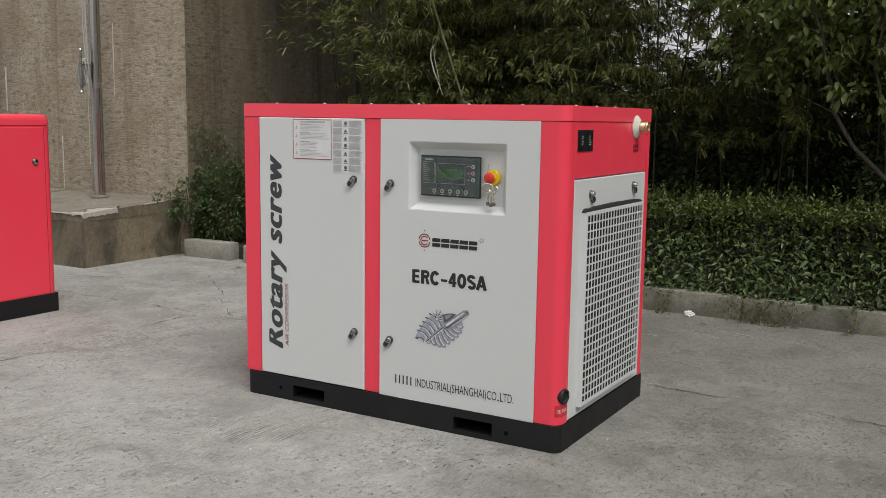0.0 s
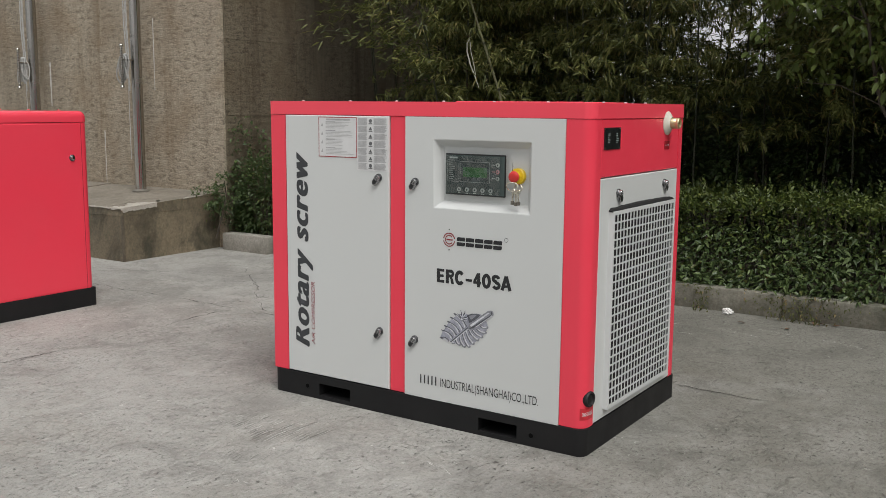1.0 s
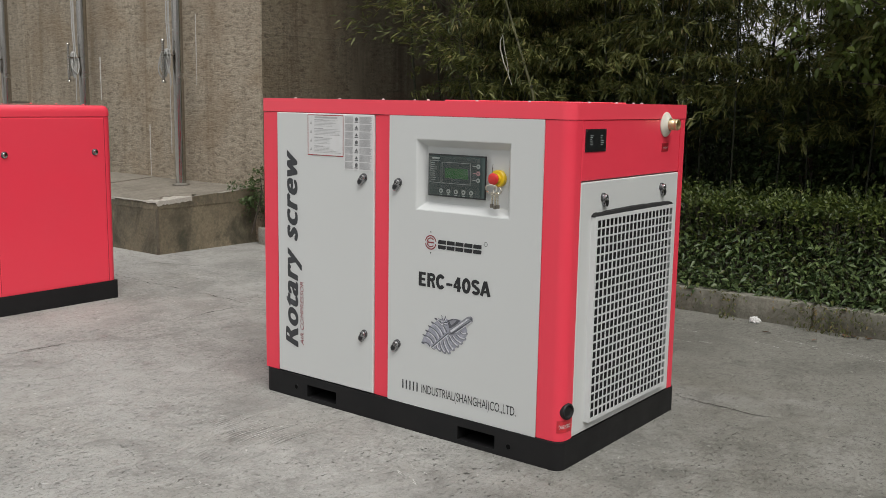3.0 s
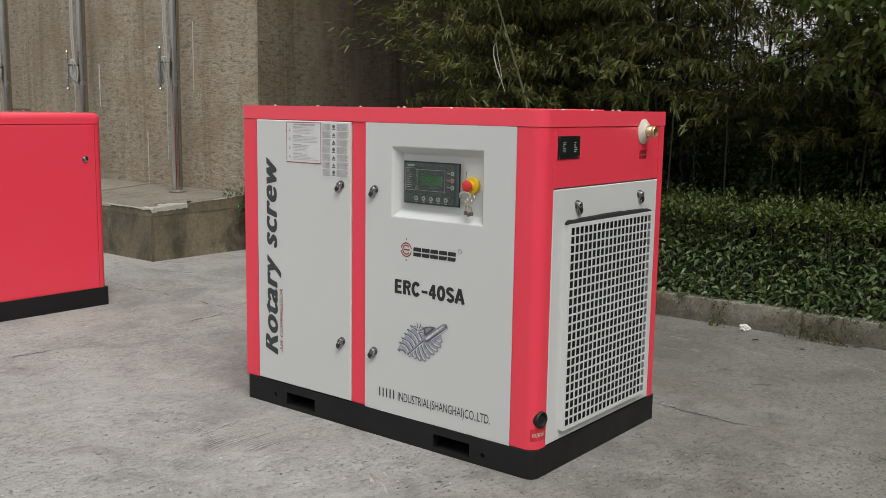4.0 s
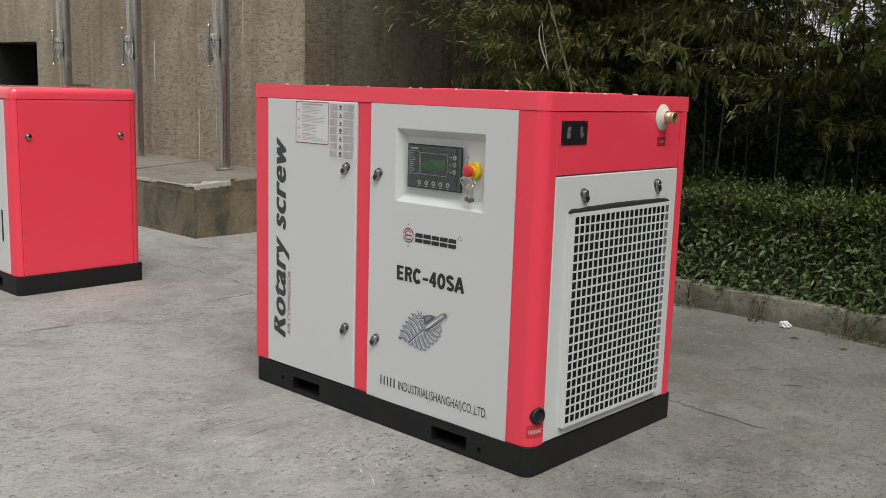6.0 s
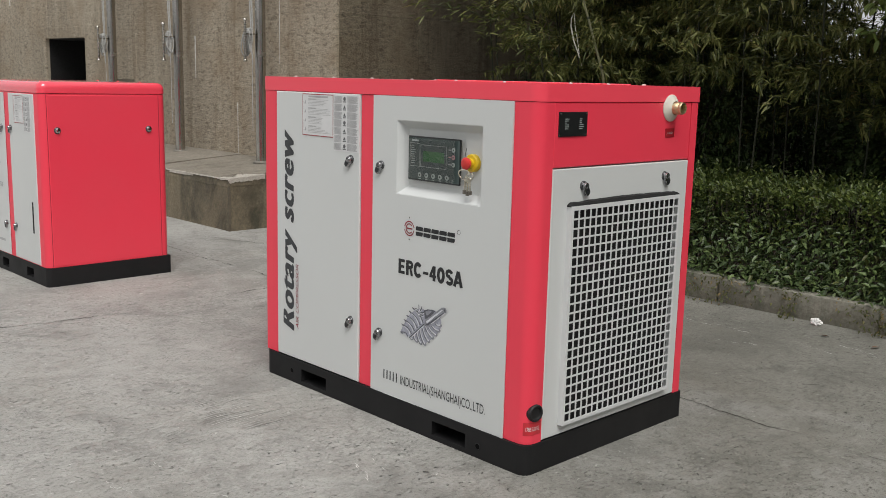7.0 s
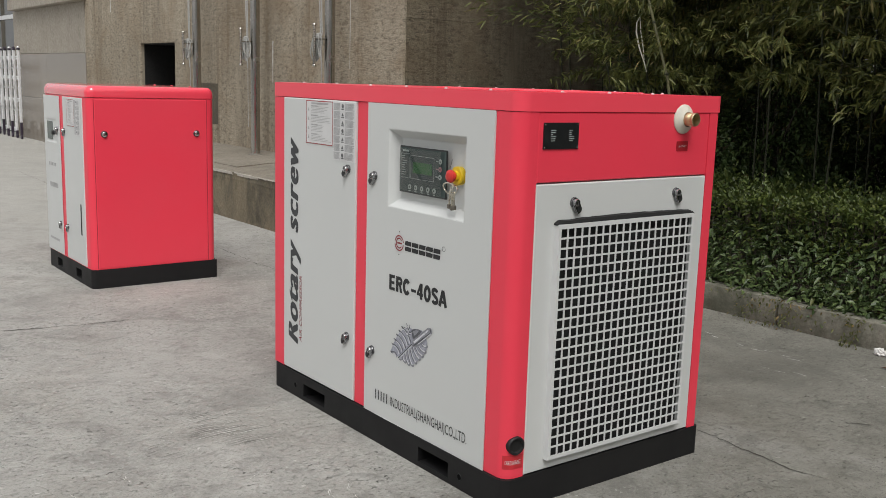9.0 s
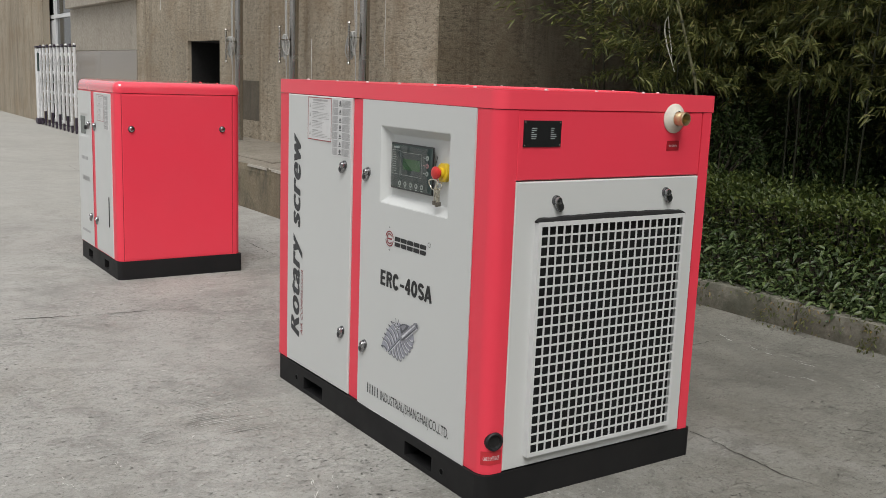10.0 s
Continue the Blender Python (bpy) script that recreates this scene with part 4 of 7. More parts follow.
# ragged broken lips along the two open edges, widest at the corner
def broken_lip(start, along, inward, length, wide, seed):
    rnd = random.Random(seed)
    s, a, w = Vector((*start, 0)), Vector((*along, 0)), Vector((*inward, 0))
    bm = bmesh.new()
    rows = []
    n = max(6, int(length / 0.012))
    for k in range(n + 1):
        t = k / n
        q = wide * (0.45 + 0.9 * abs(noise.noise((t * length * 22, seed, 0)))) * (1 - t) ** 0.6 + rnd.uniform(0.001, 0.004)
        edge = s + a * (length * t) - w * 0.0035
        inn = edge + w * (q + 0.004)
        drop = 0.004 + 0.010 * abs(noise.noise((t * length * 15, seed + 4, 0))) * (1 - 0.6 * t)
        rows.append([bm.verts.new((edge.x, edge.y, step_z(edge.y) - drop)), bm.verts.new((edge.x + w.x * 0.003, edge.y + w.y * 0.003, step_z(edge.y) + rnd.uniform(0.000, 0.004))),
                     bm.verts.new(((edge.x + inn.x) / 2, (edge.y + inn.y) / 2, step_z((edge.y + inn.y) / 2) + rnd.uniform(0.002, 0.006))), bm.verts.new((inn.x, inn.y, step_z(inn.y) - 0.001))])
    for p, q in zip(rows, rows[1:]):
        for k in range(3):
            bm.faces.new((p[k], q[k], q[k + 1], p[k + 1]))
    return part("broken_edge", bm, CHIP, plat, "pale broken concrete along the edge", None)


# pale scar where the corner of the topping broke away, with the torn rim of the topping behind it
rnd = random.Random(41)
bm = bmesh.new()
outer, inner = [], []
m = 26
for k in range(m + 1):
    t = k / m
    if t < 0.25:
        e = Vector((PX1 - 0.13 * (1 - t / 0.25), PY0 + 0.010, 0))
    else:
        e = Vector((PX1 + 0.002, PY0 + 0.010 + 0.34 * (t - 0.25) / 0.75, 0))
    wide = 0.15 * math.sin(math.pi * t) ** 0.8 * (0.85 + 0.5 * noise.noise((t * 6, 3, 0)))
    q = e + Vector((-0.55, 0.83, 0)).normalized() * (wide + 0.012) if t < 0.25 else e + Vector((-0.95, 0.2, 0)).normalized() * (wide + 0.012)
    outer.append((e, rnd.uniform(0.0, 0.005)))
    inner.append((q, rnd.uniform(0.004, 0.009)))
low = [bm.verts.new((e.x - (0.0 if k < 7 else -0.001), e.y - (0.004 if k < 7 else 0), step_z(e.y) - (0.004 if k < 7 else 0.022) - rnd.uniform(0, 0.014))) for k, (e, h) in enumerate(outer)]
rim_ = [bm.verts.new((e.x, e.y, step_z(e.y) + 0.003 + h)) for e, h in outer]
inn = [bm.verts.new((q.x, q.y, step_z(q.y) + h)) for q, h in inner]
for k in range(m):
    bm.faces.new((low[k], low[k + 1], rim_[k + 1], rim_[k]))
    bm.faces.new((rim_[k], rim_[k + 1], inn[k + 1], inn[k]))
part("broken_corner", bm, CHIP, plat, "pale broken concrete at the corner", None)
bm = bmesh.new()
foot = [bm.verts.new((q.x, q.y, step_z(q.y) - 0.002)) for q, h in inner]
lip = [bm.verts.new((q.x - 0.006, q.y + 0.008, step_z(q.y) + 0.013 + h * 0.6)) for q, h in inner]
far_rim = [bm.verts.new((q.x - 0.10, q.y + 0.14, step_z(q.y + 0.14) - 0.001)) for q, h in inner]
for k in range(m):
    bm.faces.new((foot[k], foot[k + 1], lip[k + 1], lip[k]))
    bm.faces.new((lip[k], lip[k + 1], far_rim[k + 1], far_rim[k]))
part("torn_rim", bm, SLAB_TOP, plat, "torn edge of the topping", None)
broken_lip((PX1 - 0.13, PY0 + 0.012), (-1, 0), (0, 1), 0.9, 0.005, 1)
broken_lip((PX1, PY0 + 0.62), (0, 1), (-1, 0), 0.22, 0.012, 3)
chip([(-6.62, 4.828), (-6.68, 4.842), (-6.8, 4.848), (-6.95, 4.838), (-7.02, 4.828), (-6.85, 4.825)], step_z, plat, 2, 0.002)
chip([(-7.1, 4.828), (-7.2, 4.838), (-7.4, 4.845), (-7.52, 4.835), (-7.55, 4.828), (-7.3, 4.825)], step_z, plat, 3, 0.002)

# ---------------------------------------------------------------- kerb stones
kerb = thing("kerb", (0, 5.82, 0), "grey concrete kerb stones edging the planting bed", "kerb", "", "structure")
rnd = random.Random(5)
x = CORNER + 0.03
while x < 8.5:
    l = rnd.uniform(0.92, 1.04) if x > -5.9 else 0.53
    dy, dz = rnd.uniform(-0.008, 0.008), rnd.uniform(-0.006, 0.006)
    bm = box(x + 0.006, x + l - 0.006, 5.765 + dy, 5.885 + dy, -0.02, 0.142 + dz, 0.012, None, 2)
    for v in bm.verts:
        v.co += Vector((0, noise.noise(v.co * 9) * 0.006, noise.noise(v.co * 7 + Vector((5, 0, 0))) * 0.006))
    part("kerb_stone", bm, KERB if x > -4.9 else KERB_PALE, kerb, "", 40)
    x += l + (0.13 if x < -5.9 else 0)
part("joint_fill", box(-5.26, 8.4, 5.79, 5.87, -0.02, 0.12), JOINT, kerb, "", None)

# ---------------------------------------------------------------- screw compressors
def latch(parent, at, u, v, du, dv):
    """A turn latch: black seat, chrome head with a key slot and a wing that hangs in the direction (du, dv)."""
    out = at(0, 0, -1) - at(0, 0, 0)
    seat = lathe([(0.0, 0.0), (0.0160, 0.0), (0.0160, 0.004), (0.0145, 0.007), (0.0, 0.006)], at(u, v, 0), out, 24)
    seat = part("latch", seat, DARK_STEEL, parent, "nickel turn latch on a dark seat")
    q = Vector((du, dv)).normalized()
    s = Vector((-q.y, q.x))
    low, high, top = [], [], []
    wing = bmesh.new()
    for k in range(16):
        a = math.pi * k / 15 - math.pi / 2
        r, far_ = 0.0135, 0.0235
        p = q * (far_ + r * math.cos(a)) + s * (r * math.sin(a)) if 0 < k < 15 else q * 0.002 + s * (r * math.sin(a))
        low.append(wing.verts.new(at(u + p.x, v + p.y, -0.003)))
        high.append(wing.verts.new(at(u + p.x, v + p.y, -0.0095)))
        e = p * 0.86 + q * 0.002
        top.append(wing.verts.new(at(u + e.x, v + e.y, -0.0125)))
    m = len(low)
    wing.faces.new(low[::-1])
    wing.faces.new(top)
    for k in range(m):
        l = (k + 1) % m
        wing.faces.new((low[k], low[l], high[l], high[k]))
        wing.faces.new((high[k], high[l], top[l], top[k]))
    wing = part("wing", wing, LATCH, seat)
    inlay = bmesh.new()
    ring = []
    for k in range(14):
        a = math.pi * k / 13 - math.pi / 2
        e = q * (0.0225 + 0.0085 * math.cos(a)) + s * (0.0085 * math.sin(a)) if 0 < k < 13 else q * 0.012 + s * (0.0085 * math.sin(a))
        ring.append((u + e.x, v + e.y))
    poly(ring, at, inlay, -0.0132)
    part("inlay", inlay, INK, wing, "black inlay", None)
    head = lathe([(0.0118, 0.004), (0.0118, 0.0145), (0.0104, 0.0170), (0.0078, 0.0176), (0.0072, 0.0150)], at(u, v, 0), out, 24)
    part("head", head, LATCH, seat)
    part("keyhole", lathe([(0.0074, 0.0152), (0.0050, 0.0140), (0.0, 0.0140)], at(u, v, 0), out, 14), DARK_STEEL, seat)
    slot = bmesh.new()
    c = [q * 0.0062 + s * 0.0013, q * 0.0062 - s * 0.0013, q * -0.0062 - s * 0.0013, q * -0.0062 + s * 0.0013]
    poly([(u + p.x, v + p.y) for p in c], at, slot, -0.0154)
    part("key_slot", slot, NICKEL, seat, "", None)
    return seat


def round_lock(parent, at, u, v):
    """A round push lock: dark ring, domed nickel face and a key slot."""
    out = at(0, 0, -1) - at(0, 0, 0)
    seat = part("latch", lathe([(0.0, 0.0), (0.0195, 0.0), (0.0195, 0.004), (0.0165, 0.0075), (0.0, 0.0075)], at(u, v, 0), out, 24), DARK_STEEL, parent, "round nickel lock in a dark ring")
    part("face", lathe([(0.0150, 0.007), (0.0148, 0.0105), (0.0115, 0.0125), (0.0, 0.0130)], at(u, v, 0), out, 24), NICKEL, seat)
    part("key_slot", poly([(u - 0.0012, v - 0.006), (u + 0.0012, v - 0.006), (u + 0.0012, v + 0.006), (u - 0.0012, v + 0.006)], at, None, -0.0134), INK, seat, "", None)
    return seat


def sheet_door(name, u0, u1, v0, v1, at, material, parent, label, t=0.004, back=0.02):
    bm = bmesh.new()
    e = 0.003
    a = [bm.verts.new(at(u, v, back)) for u, v in ((u0, v0), (u1, v0), (u1, v1), (u0, v1))]
    b = [bm.verts.new(at(u, v, -t + e)) for u, v in ((u0, v0), (u1, v0), (u1, v1), (u0, v1))]
    c = [bm.verts.new(at(u, v, -t)) for u, v in ((u0 + e, v0 + e), (u1 - e, v0 + e), (u1 - e, v1 - e), (u0 + e, v1 - e))]
    for k in range(4):
        l = (k + 1) % 4
        bm.faces.new((a[k], a[l], b[l], b[k]))
        bm.faces.new((b[k], b[l], c[l], c[k]))
    bm.faces.new(c)
    return part(name, bm, material, parent, label, None)


def print_rows(at, u0, u1, v0, v1, rows, seed, bm, fill=0.55, d=-0.0016, jag=0.4):
    """Rows of unreadable small print as plain bars."""
    rnd = random.Random(seed)
    step = (v1 - v0) / rows
    for k in range(rows):
        e = u0 + (u1 - u0) * (1 - jag * rnd.random())
        z = v1 - step * (k + 0.5)
        poly([(u0, z - step * fill / 2), (e, z - step * fill / 2), (e, z + step * fill / 2), (u0, z + step * fill / 2)], at, bm, d)
    return bm


def warning_sheets(parent, at, s, u_a, u_b, u_c, v_top, v_a, v_b):
    """Two paper labels side by side: one with a red rim, one dense with pictograms."""
    one = part("notice", plaque(u_a, u_b, v_a, v_top, at, 0.001), PAPER, parent, "white notice with a red rim and rows of fine print", None)
    w = 0.0028 * s
    bm = bmesh.new()
    for a, b, c, d_ in ((u_a, u_b, v_a, v_a + w), (u_a, u_b, v_top - w, v_top), (u_a, u_a + w, v_a + w, v_top - w), (u_b - w, u_b, v_a + w, v_top - w)):
        poly([(a, c), (b, c), (b, d_), (a, d_)], at, bm, -0.0016)
    part("rim", bm, WARN, one, "", None)
    bm = bmesh.new()
    W, H = u_b - u_a, v_top - v_a
    poly([(u_a + W * 0.2, v_top - H * 0.085), (u_b - W * 0.17, v_top - H * 0.085), (u_b - W * 0.17, v_top - H * 0.045), (u_a + W * 0.2, v_top - H * 0.045)], at, bm, -0.0016)
    for k in range(4):
        t = v_top - H * (0.12 + 0.215 * k)
        print_rows(at, u_a + W * 0.19, u_b - W * 0.06, t - H * 0.17, t, 5, k + 3, bm, 0.26, -0.0016, 0.55)
        poly([(u_a + W * 0.06, t - H * 0.12), (u_a + W * 0.12, t - H * 0.12), (u_a + W * 0.10, t - H * 0.03)], at, bm, -0.0016)
        poly([(u_a + W * 0.19, t - H * 0.012), (u_a + W * 0.44, t - H * 0.012), (u_a + W * 0.44, t + H * 0.008), (u_a + W * 0.19, t + H * 0.008)], at, bm, -0.0017)
    tagged(part("fine_print", bm, FAINT, one, "", None), "", "", "", "stuff")
    two = part("notice", plaque(u_b + 0.003, u_c, v_b, v_top, at, 0.001), PAPER, parent, "white label crowded with grey print and pictograms", None)
    bm = bmesh.new()
    W, H = u_c - u_b, v_top - v_b
    for k in range(7):
        t = v_top - H * (0.015 + 0.14 * k)
        print_rows(at, u_b + W * 0.05, u_b + W * 0.34, t - H * 0.125, t, 7, 30 + k, bm, 0.62, -0.0016, 0.12)
        print_rows(at, u_b + W * 0.54, u_c - W * 0.04, t - H * 0.125, t, 7, 50 + k, bm, 0.62, -0.0016, 0.2)
    tagged(part("fine_print", bm, PRINT, two, "", None), "", "", "", "stuff")
    bm = bmesh.new()
    for k in range(7):
        t = v_top - H * (0.02 + 0.14 * k)
        c = u_b + W * 0.44
        if k % 3 == 0:
            arc_ring(c, t - H * 0.045, 0.0, W * 0.050, at, bm, -0.0017, 0, 360, 10)
        else:
            poly([(c - W * 0.055, t - H * 0.075), (c + W * 0.055, t - H * 0.075), (c, t - H * 0.015)], at, bm, -0.0017)
        poly([(c - W * 0.06, t - H * 0.105), (c + W * 0.06, t - H * 0.105), (c + W * 0.06, t - H * 0.088), (c - W * 0.06, t - H * 0.088)], at, bm, -0.0017)
    tagged(part("pictogram", bm, PICTO, two, "", None), "", "", "", "stuff")


def frame_base(parent, x0, x1, y0, y1, h, pockets, bolts, r):
    """The black skid with fork pockets in its front."""
    us = sorted({x0 + r, x1 - r, *[p for q in pockets for p in q[:2]]})
    vs = sorted({0.0, pockets[0][2], pockets[0][3], h})
    holes = {(us.index(p[0]), 1) for p in pockets}
    bm = holed(us, vs, holes, front(y0), y1 - y0 - 0.1)
    line = [p for p in rounded(x0, x1, y0, y1, (r, r, r * 0.4, r * 0.4)) if not (abs(p[1] - y0) < 1e-6 and x0 + r + 1e-4 < p[0] < x1 - r - 1e-4)]
    k0 = max(range(len(line)), key=lambda k: (abs(line[k][1] - y0) < 1e-6, line[k][0]))
    ring = line[k0:] + line[:k0]
    low = [bm.verts.new((x, y, 0)) for x, y in ring]
    high = [bm.verts.new((x, y, h)) for x, y in ring]
    for k in range(len(ring) - 1):
        bm.faces.new((low[k], low[k + 1], high[k + 1], high[k]))
    bm.faces.new(high)
    base = part("base_frame", bm, BLACK, parent, "black steel skid with fork pockets", 40)
    for u, v in bolts:
        # flat black disc in place of the hole's shaded depth
        part("bolt_hole", lathe([(0.0, 0.0012), (0.0095, 0.0012), (0.0095, 0.0)], (u, y0, v), (0, -1, 0), 16), VOID, base, "", None)
        part("bolt_rim", lathe([(0.0095, 0.0), (0.0098, 0.0016), (0.0106, 0.0016), (0.0112, 0.0)], (u, y0, v), (0, -1, 0), 16), RUBBER, base)
    return base


def big_compressor():
    X0, X1, Y0, Y1, H = -2.733, -1.256, 3.0, 3.889, 1.246
    c = thing("air_compressor", ((X0 + X1) / 2, (Y0 + Y1) / 2, 0), "large red and light-grey screw air compressor on a black skid", "compressor", "compressors in the yard")
    f, s = front(Y0), side(X1)
    frame_base(c, X0 + 0.004, X1 + 0.004, Y0 - 0.008, Y1 + 0.006, 0.100, [(-2.472, -2.305, 0.017, 0.068), (-1.688, -1.522, 0.017, 0.068)], [(-2.536, 0.048), (-1.462, 0.042)], 0.035)
    part("inner_body", prism(rounded(X0 + 0.03, X1 - 0.035, Y0 + 0.04, Y1 - 0.02, (0, 0.03, 0, 0)), 0.098, 1.20), INSIDE, c, "", None)
    # red posts and skins
    part("corner_post", prism([(X0, Y0 + 0.05), (X0, Y0 + 0.006), (X0 + 0.004, Y0 + 0.001), (X0 + 0.0845, Y0), (X0 + 0.0845, Y0 + 0.05)], 0.101, 1.190), RED, c)
    part("centre_post", box(-2.107, -2.034, Y0 + 0.002, Y0 + 0.05, 0.101, 1.190, 0.0015), RED, c)
    r, out = 0.042, [(-1.356, Y0)]
    for k in range(11):
        a = radians(270 + 90 * k / 10)
        out.append((X1 - r + r * math.cos(a), Y0 + r + r * math.sin(a)))
    out += [(X1, 3.0715), (X1 - 0.045, 3.0715), (X1 - 0.045, Y0 + 0.045), (-1.320, Y0 + 0.045), (-1.356, Y0 + 0.045)]
    post = part("corner_post", prism(out, 0.101, 1.190), RED, c, "rounded red corner post")
    part("corner_post", prism([(X1, 3.836), (X1, Y1 - 0.012), (X1 - 0.012, Y1), (X1 - 0.06, Y1), (X1 - 0.06, 3.836)], 0.101, 1.190), RED, c)
    part("back_panel", box(X0 + 0.01, X1 - 0.062, Y1 - 0.02, Y1, 0.101, 1.190), RED, c, "", None)
    part("end_panel", box(X0, X0 + 0.02, Y0 + 0.052, Y1 - 0.021, 0.101, 1.190), RED, c, "", None)
    sheet_door("side_panel", 3.0735, 3.834, 0.988, 1.1905, s, RED, c, "red upper side panel", -0.0005, 0.03)
    part("lid_band", prism(rounded(X0 + 0.007, X1 - 0.005, Y0 + 0.007, Y1 - 0.006, (0.01, r, 0.012, 0.012)), 1.18, 1.20), SEAM_RED, c, "", None)
    lid = part("lid", prism(rounded(X0 - 0.002, X1 + 0.002, Y0 - 0.002, Y1 + 0.002, (0.012, r + 0.002, 0.014, 0.014), 10), 1.1920, H, None, 0.008), RED_LID, c, "red sheet-metal lid")
    # vent louvres and rivets on the lid
    for k in range(22):
        y = 3.22 + 0.022 * k
        bm = box(-1.95, -1.42, y, y + 0.010, H - 0.002, H + 0.0042, 0.0030)
        part("vent_louvre", bm, RED_LID, lid, "", None)
    for x in (-2.60, -2.35, -2.12, -1.90, -1.68, -1.46):
        for y in (3.06, 3.83):
            part("rivet", lathe([(0.0060, 0.0), (0.0058, 0.003), (0.0036, 0.0052), (0.0, 0.0058)], (x, y, H - 0.0005), (0, 0, 1), 12), RIVET, lid)
    for y in (3.22, 3.42, 3.62):
        part("rivet", lathe([(0.0060, 0.0), (0.0058, 0.003), (0.0036, 0.0052), (0.0, 0.0058)], (-1.32, y, H - 0.0005), (0, 0, 1), 12), RIVET, lid)
    # left door with its writing and notices
    ld = sheet_door("door", -2.6445, -2.1095, 0.1035, 1.1895, f, GREY, c, "light-grey door with vertical dark lettering")
    df = front(Y0 - 0.004)
    part("lettering", bold_lettering("Rotary screw", 0.217, 1.039, -2.527, -2.601, df, -0.001, 0.25, True, 1.10, 0.87, 0.0058), INK_GREY, ld, "bold slanted dark-grey lettering", None)
    part("lettering", lettering("AIR COMPRESSOR", 0.233, 0.500, -2.494, -2.514, df, -0.001, 0.0, 0.22, True), MAROON, ld, "small maroon lettering", None)
    warning_sheets(ld, df, 1.0, -2.463, -2.267, -2.111, 1.184, 1.024, 0.976)
    latch(ld, df, -2.159, 0.951, -0.65, -0.8)
    latch(ld, df, -2.154, 0.338, -0.5, -0.8)
    # right door with the controller recess
    o = (-1.901, -1.487, 0.850, 1.107)
    i = (-1.873, -1.515, 0.878, 1.080)
    U, V = [-2.0305, o[0], o[1], -1.3572], [0.0995, o[2], o[3], 1.1890]
    bm = holed(U, V, {(1, 1)}, f, 0.0001, None, 0.02)
    bmesh.ops.translate(bm, verts=bm.verts, vec=(0, -0.004, 0))
    a = [bm.verts.new((u, Y0 - 0.004, v)) for u, v in ((o[0], o[2]), (o[1], o[2]), (o[1], o[3]), (o[0], o[3]))]
    b = [bm.verts.new((u, Y0 + 0.030, v)) for u, v in ((i[0], i[2]), (i[1], i[2]), (i[1], i[3]), (i[0], i[3]))]
    for k in range(4):
        bm.faces.new((a[k], a[(k + 1) % 4], b[(k + 1) % 4], b[k]))
    bm.faces.new(b)
    bmesh.ops.remove_doubles(bm, verts=bm.verts, dist=0.0003)
    bmesh.ops.bevel(bm, geom=[e for e in bm.edges if len(e.link_faces) == 2 and e.calc_face_angle(0) > 0.4], offset=0.0015, segments=2, affect="EDGES")
    rd = part("door", bm, GREY, c, "light-grey door with a sunk controller bay", None)
    latch(rd, df, -1.984, 0.944, -0.5, -0.8)
    latch(rd, df, -1.984, 0.328, -0.55, -0.8)
    # controller
    ctl = part("controller", box(-1.8575, -1.5985, Y0 + 0.011, Y0 + 0.0155, 0.904, 1.057, 0.002), BEZEL, rd, "dark controller with a small green display")
    part("neck", box(-1.846, -1.624, Y0 + 0.0155, Y0 + 0.0295, 0.916, 1.045), GREY, ctl, "light-grey mounting neck", None)
    g = front(Y0 + 0.011)
    part("face", plaque(-1.853, -1.603, 0.909, 1.052, g, 0.0012), PANEL, ctl, "", None)
    part("display", plaque(-1.779, -1.676, 0.972, 1.008, g, 0.0022), LCD, ctl, "green liquid-crystal display", None)
    bm = bmesh.new()

    def rim(u0, u1, v0, v1, w, d):
        for a_, b_, c_, d_ in ((u0, u1, v0, v0 + w), (u0, u1, v1 - w, v1), (u0, u0 + w, v0 + w, v1 - w), (u1 - w, u1, v0 + w, v1 - w)):
            poly([(a_, c_), (b_, c_), (b_, d_), (a_, d_)], g, bm, d)

    rim(-1.792, -1.664, 0.953, 1.029, 0.0014, -0.0019)
    rim(-1.847, -1.796, 0.953, 1.033, 0.0014, -0.0019)
    poly([(-1.838, 1.039), (-1.803, 1.039), (-1.803, 1.045), (-1.838, 1.045)], g, bm, -0.0019)
    print_rows(g, -1.842, -1.815, 0.96, 1.028, 9, 2, bm, 0.3, -0.0019)
    part("printed_marks", bm, WHITE_INK, ctl, "", None)
    for k in range(5):
        u = -1.795 + 0.0338 * k
        key = part("button", lathe([(0.0085, 0.0), (0.0085, 0.0012), (0.0066, 0.0016), (0.0066, 0.001), (0.0, 0.001)], g(u, 0.925, -0.0015), (0, -1, 0), 18), WHITE_INK, ctl)
        part("symbol", arc_ring(u, 0.925, 0.0, 0.0036, g, None, -0.0034, 0, 360, 12), PANEL, key, "", None)
        part("caption", poly([(u - 0.006, 0.911), (u + 0.006, 0.911), (u + 0.006, 0.9135), (u - 0.006, 0.9135)], g, None, -0.0019), WHITE_INK, key, "", None)
    for k, m in enumerate((WHITE_INK, PINK_INK, WHITE_INK)):
        v = 1.020 - 0.0245 * k
        key = part("button", lathe([(0.0080, 0.0), (0.0080, 0.0012), (0.0062, 0.0016), (0.0062, 0.001), (0.0, 0.001)], g(-1.631, v, -0.0015), (0, -1, 0), 18), m, ctl)
        part("symbol", arc_ring(-1.631, v, 0.0, 0.0032, g, None, -0.0034, 0, 360, 12), PANEL, key, "", None)
        part("caption", poly([(-1.655, v - 0.0015), (-1.642, v - 0.0015), (-1.642, v + 0.0015), (-1.655, v + 0.0015)], g, None, -0.0019), m, key, "", None)
    # loose clear film still stuck over the controller, lifted and creased towards one corner
    nu, nv = 26, 16
    bm = bmesh.new()
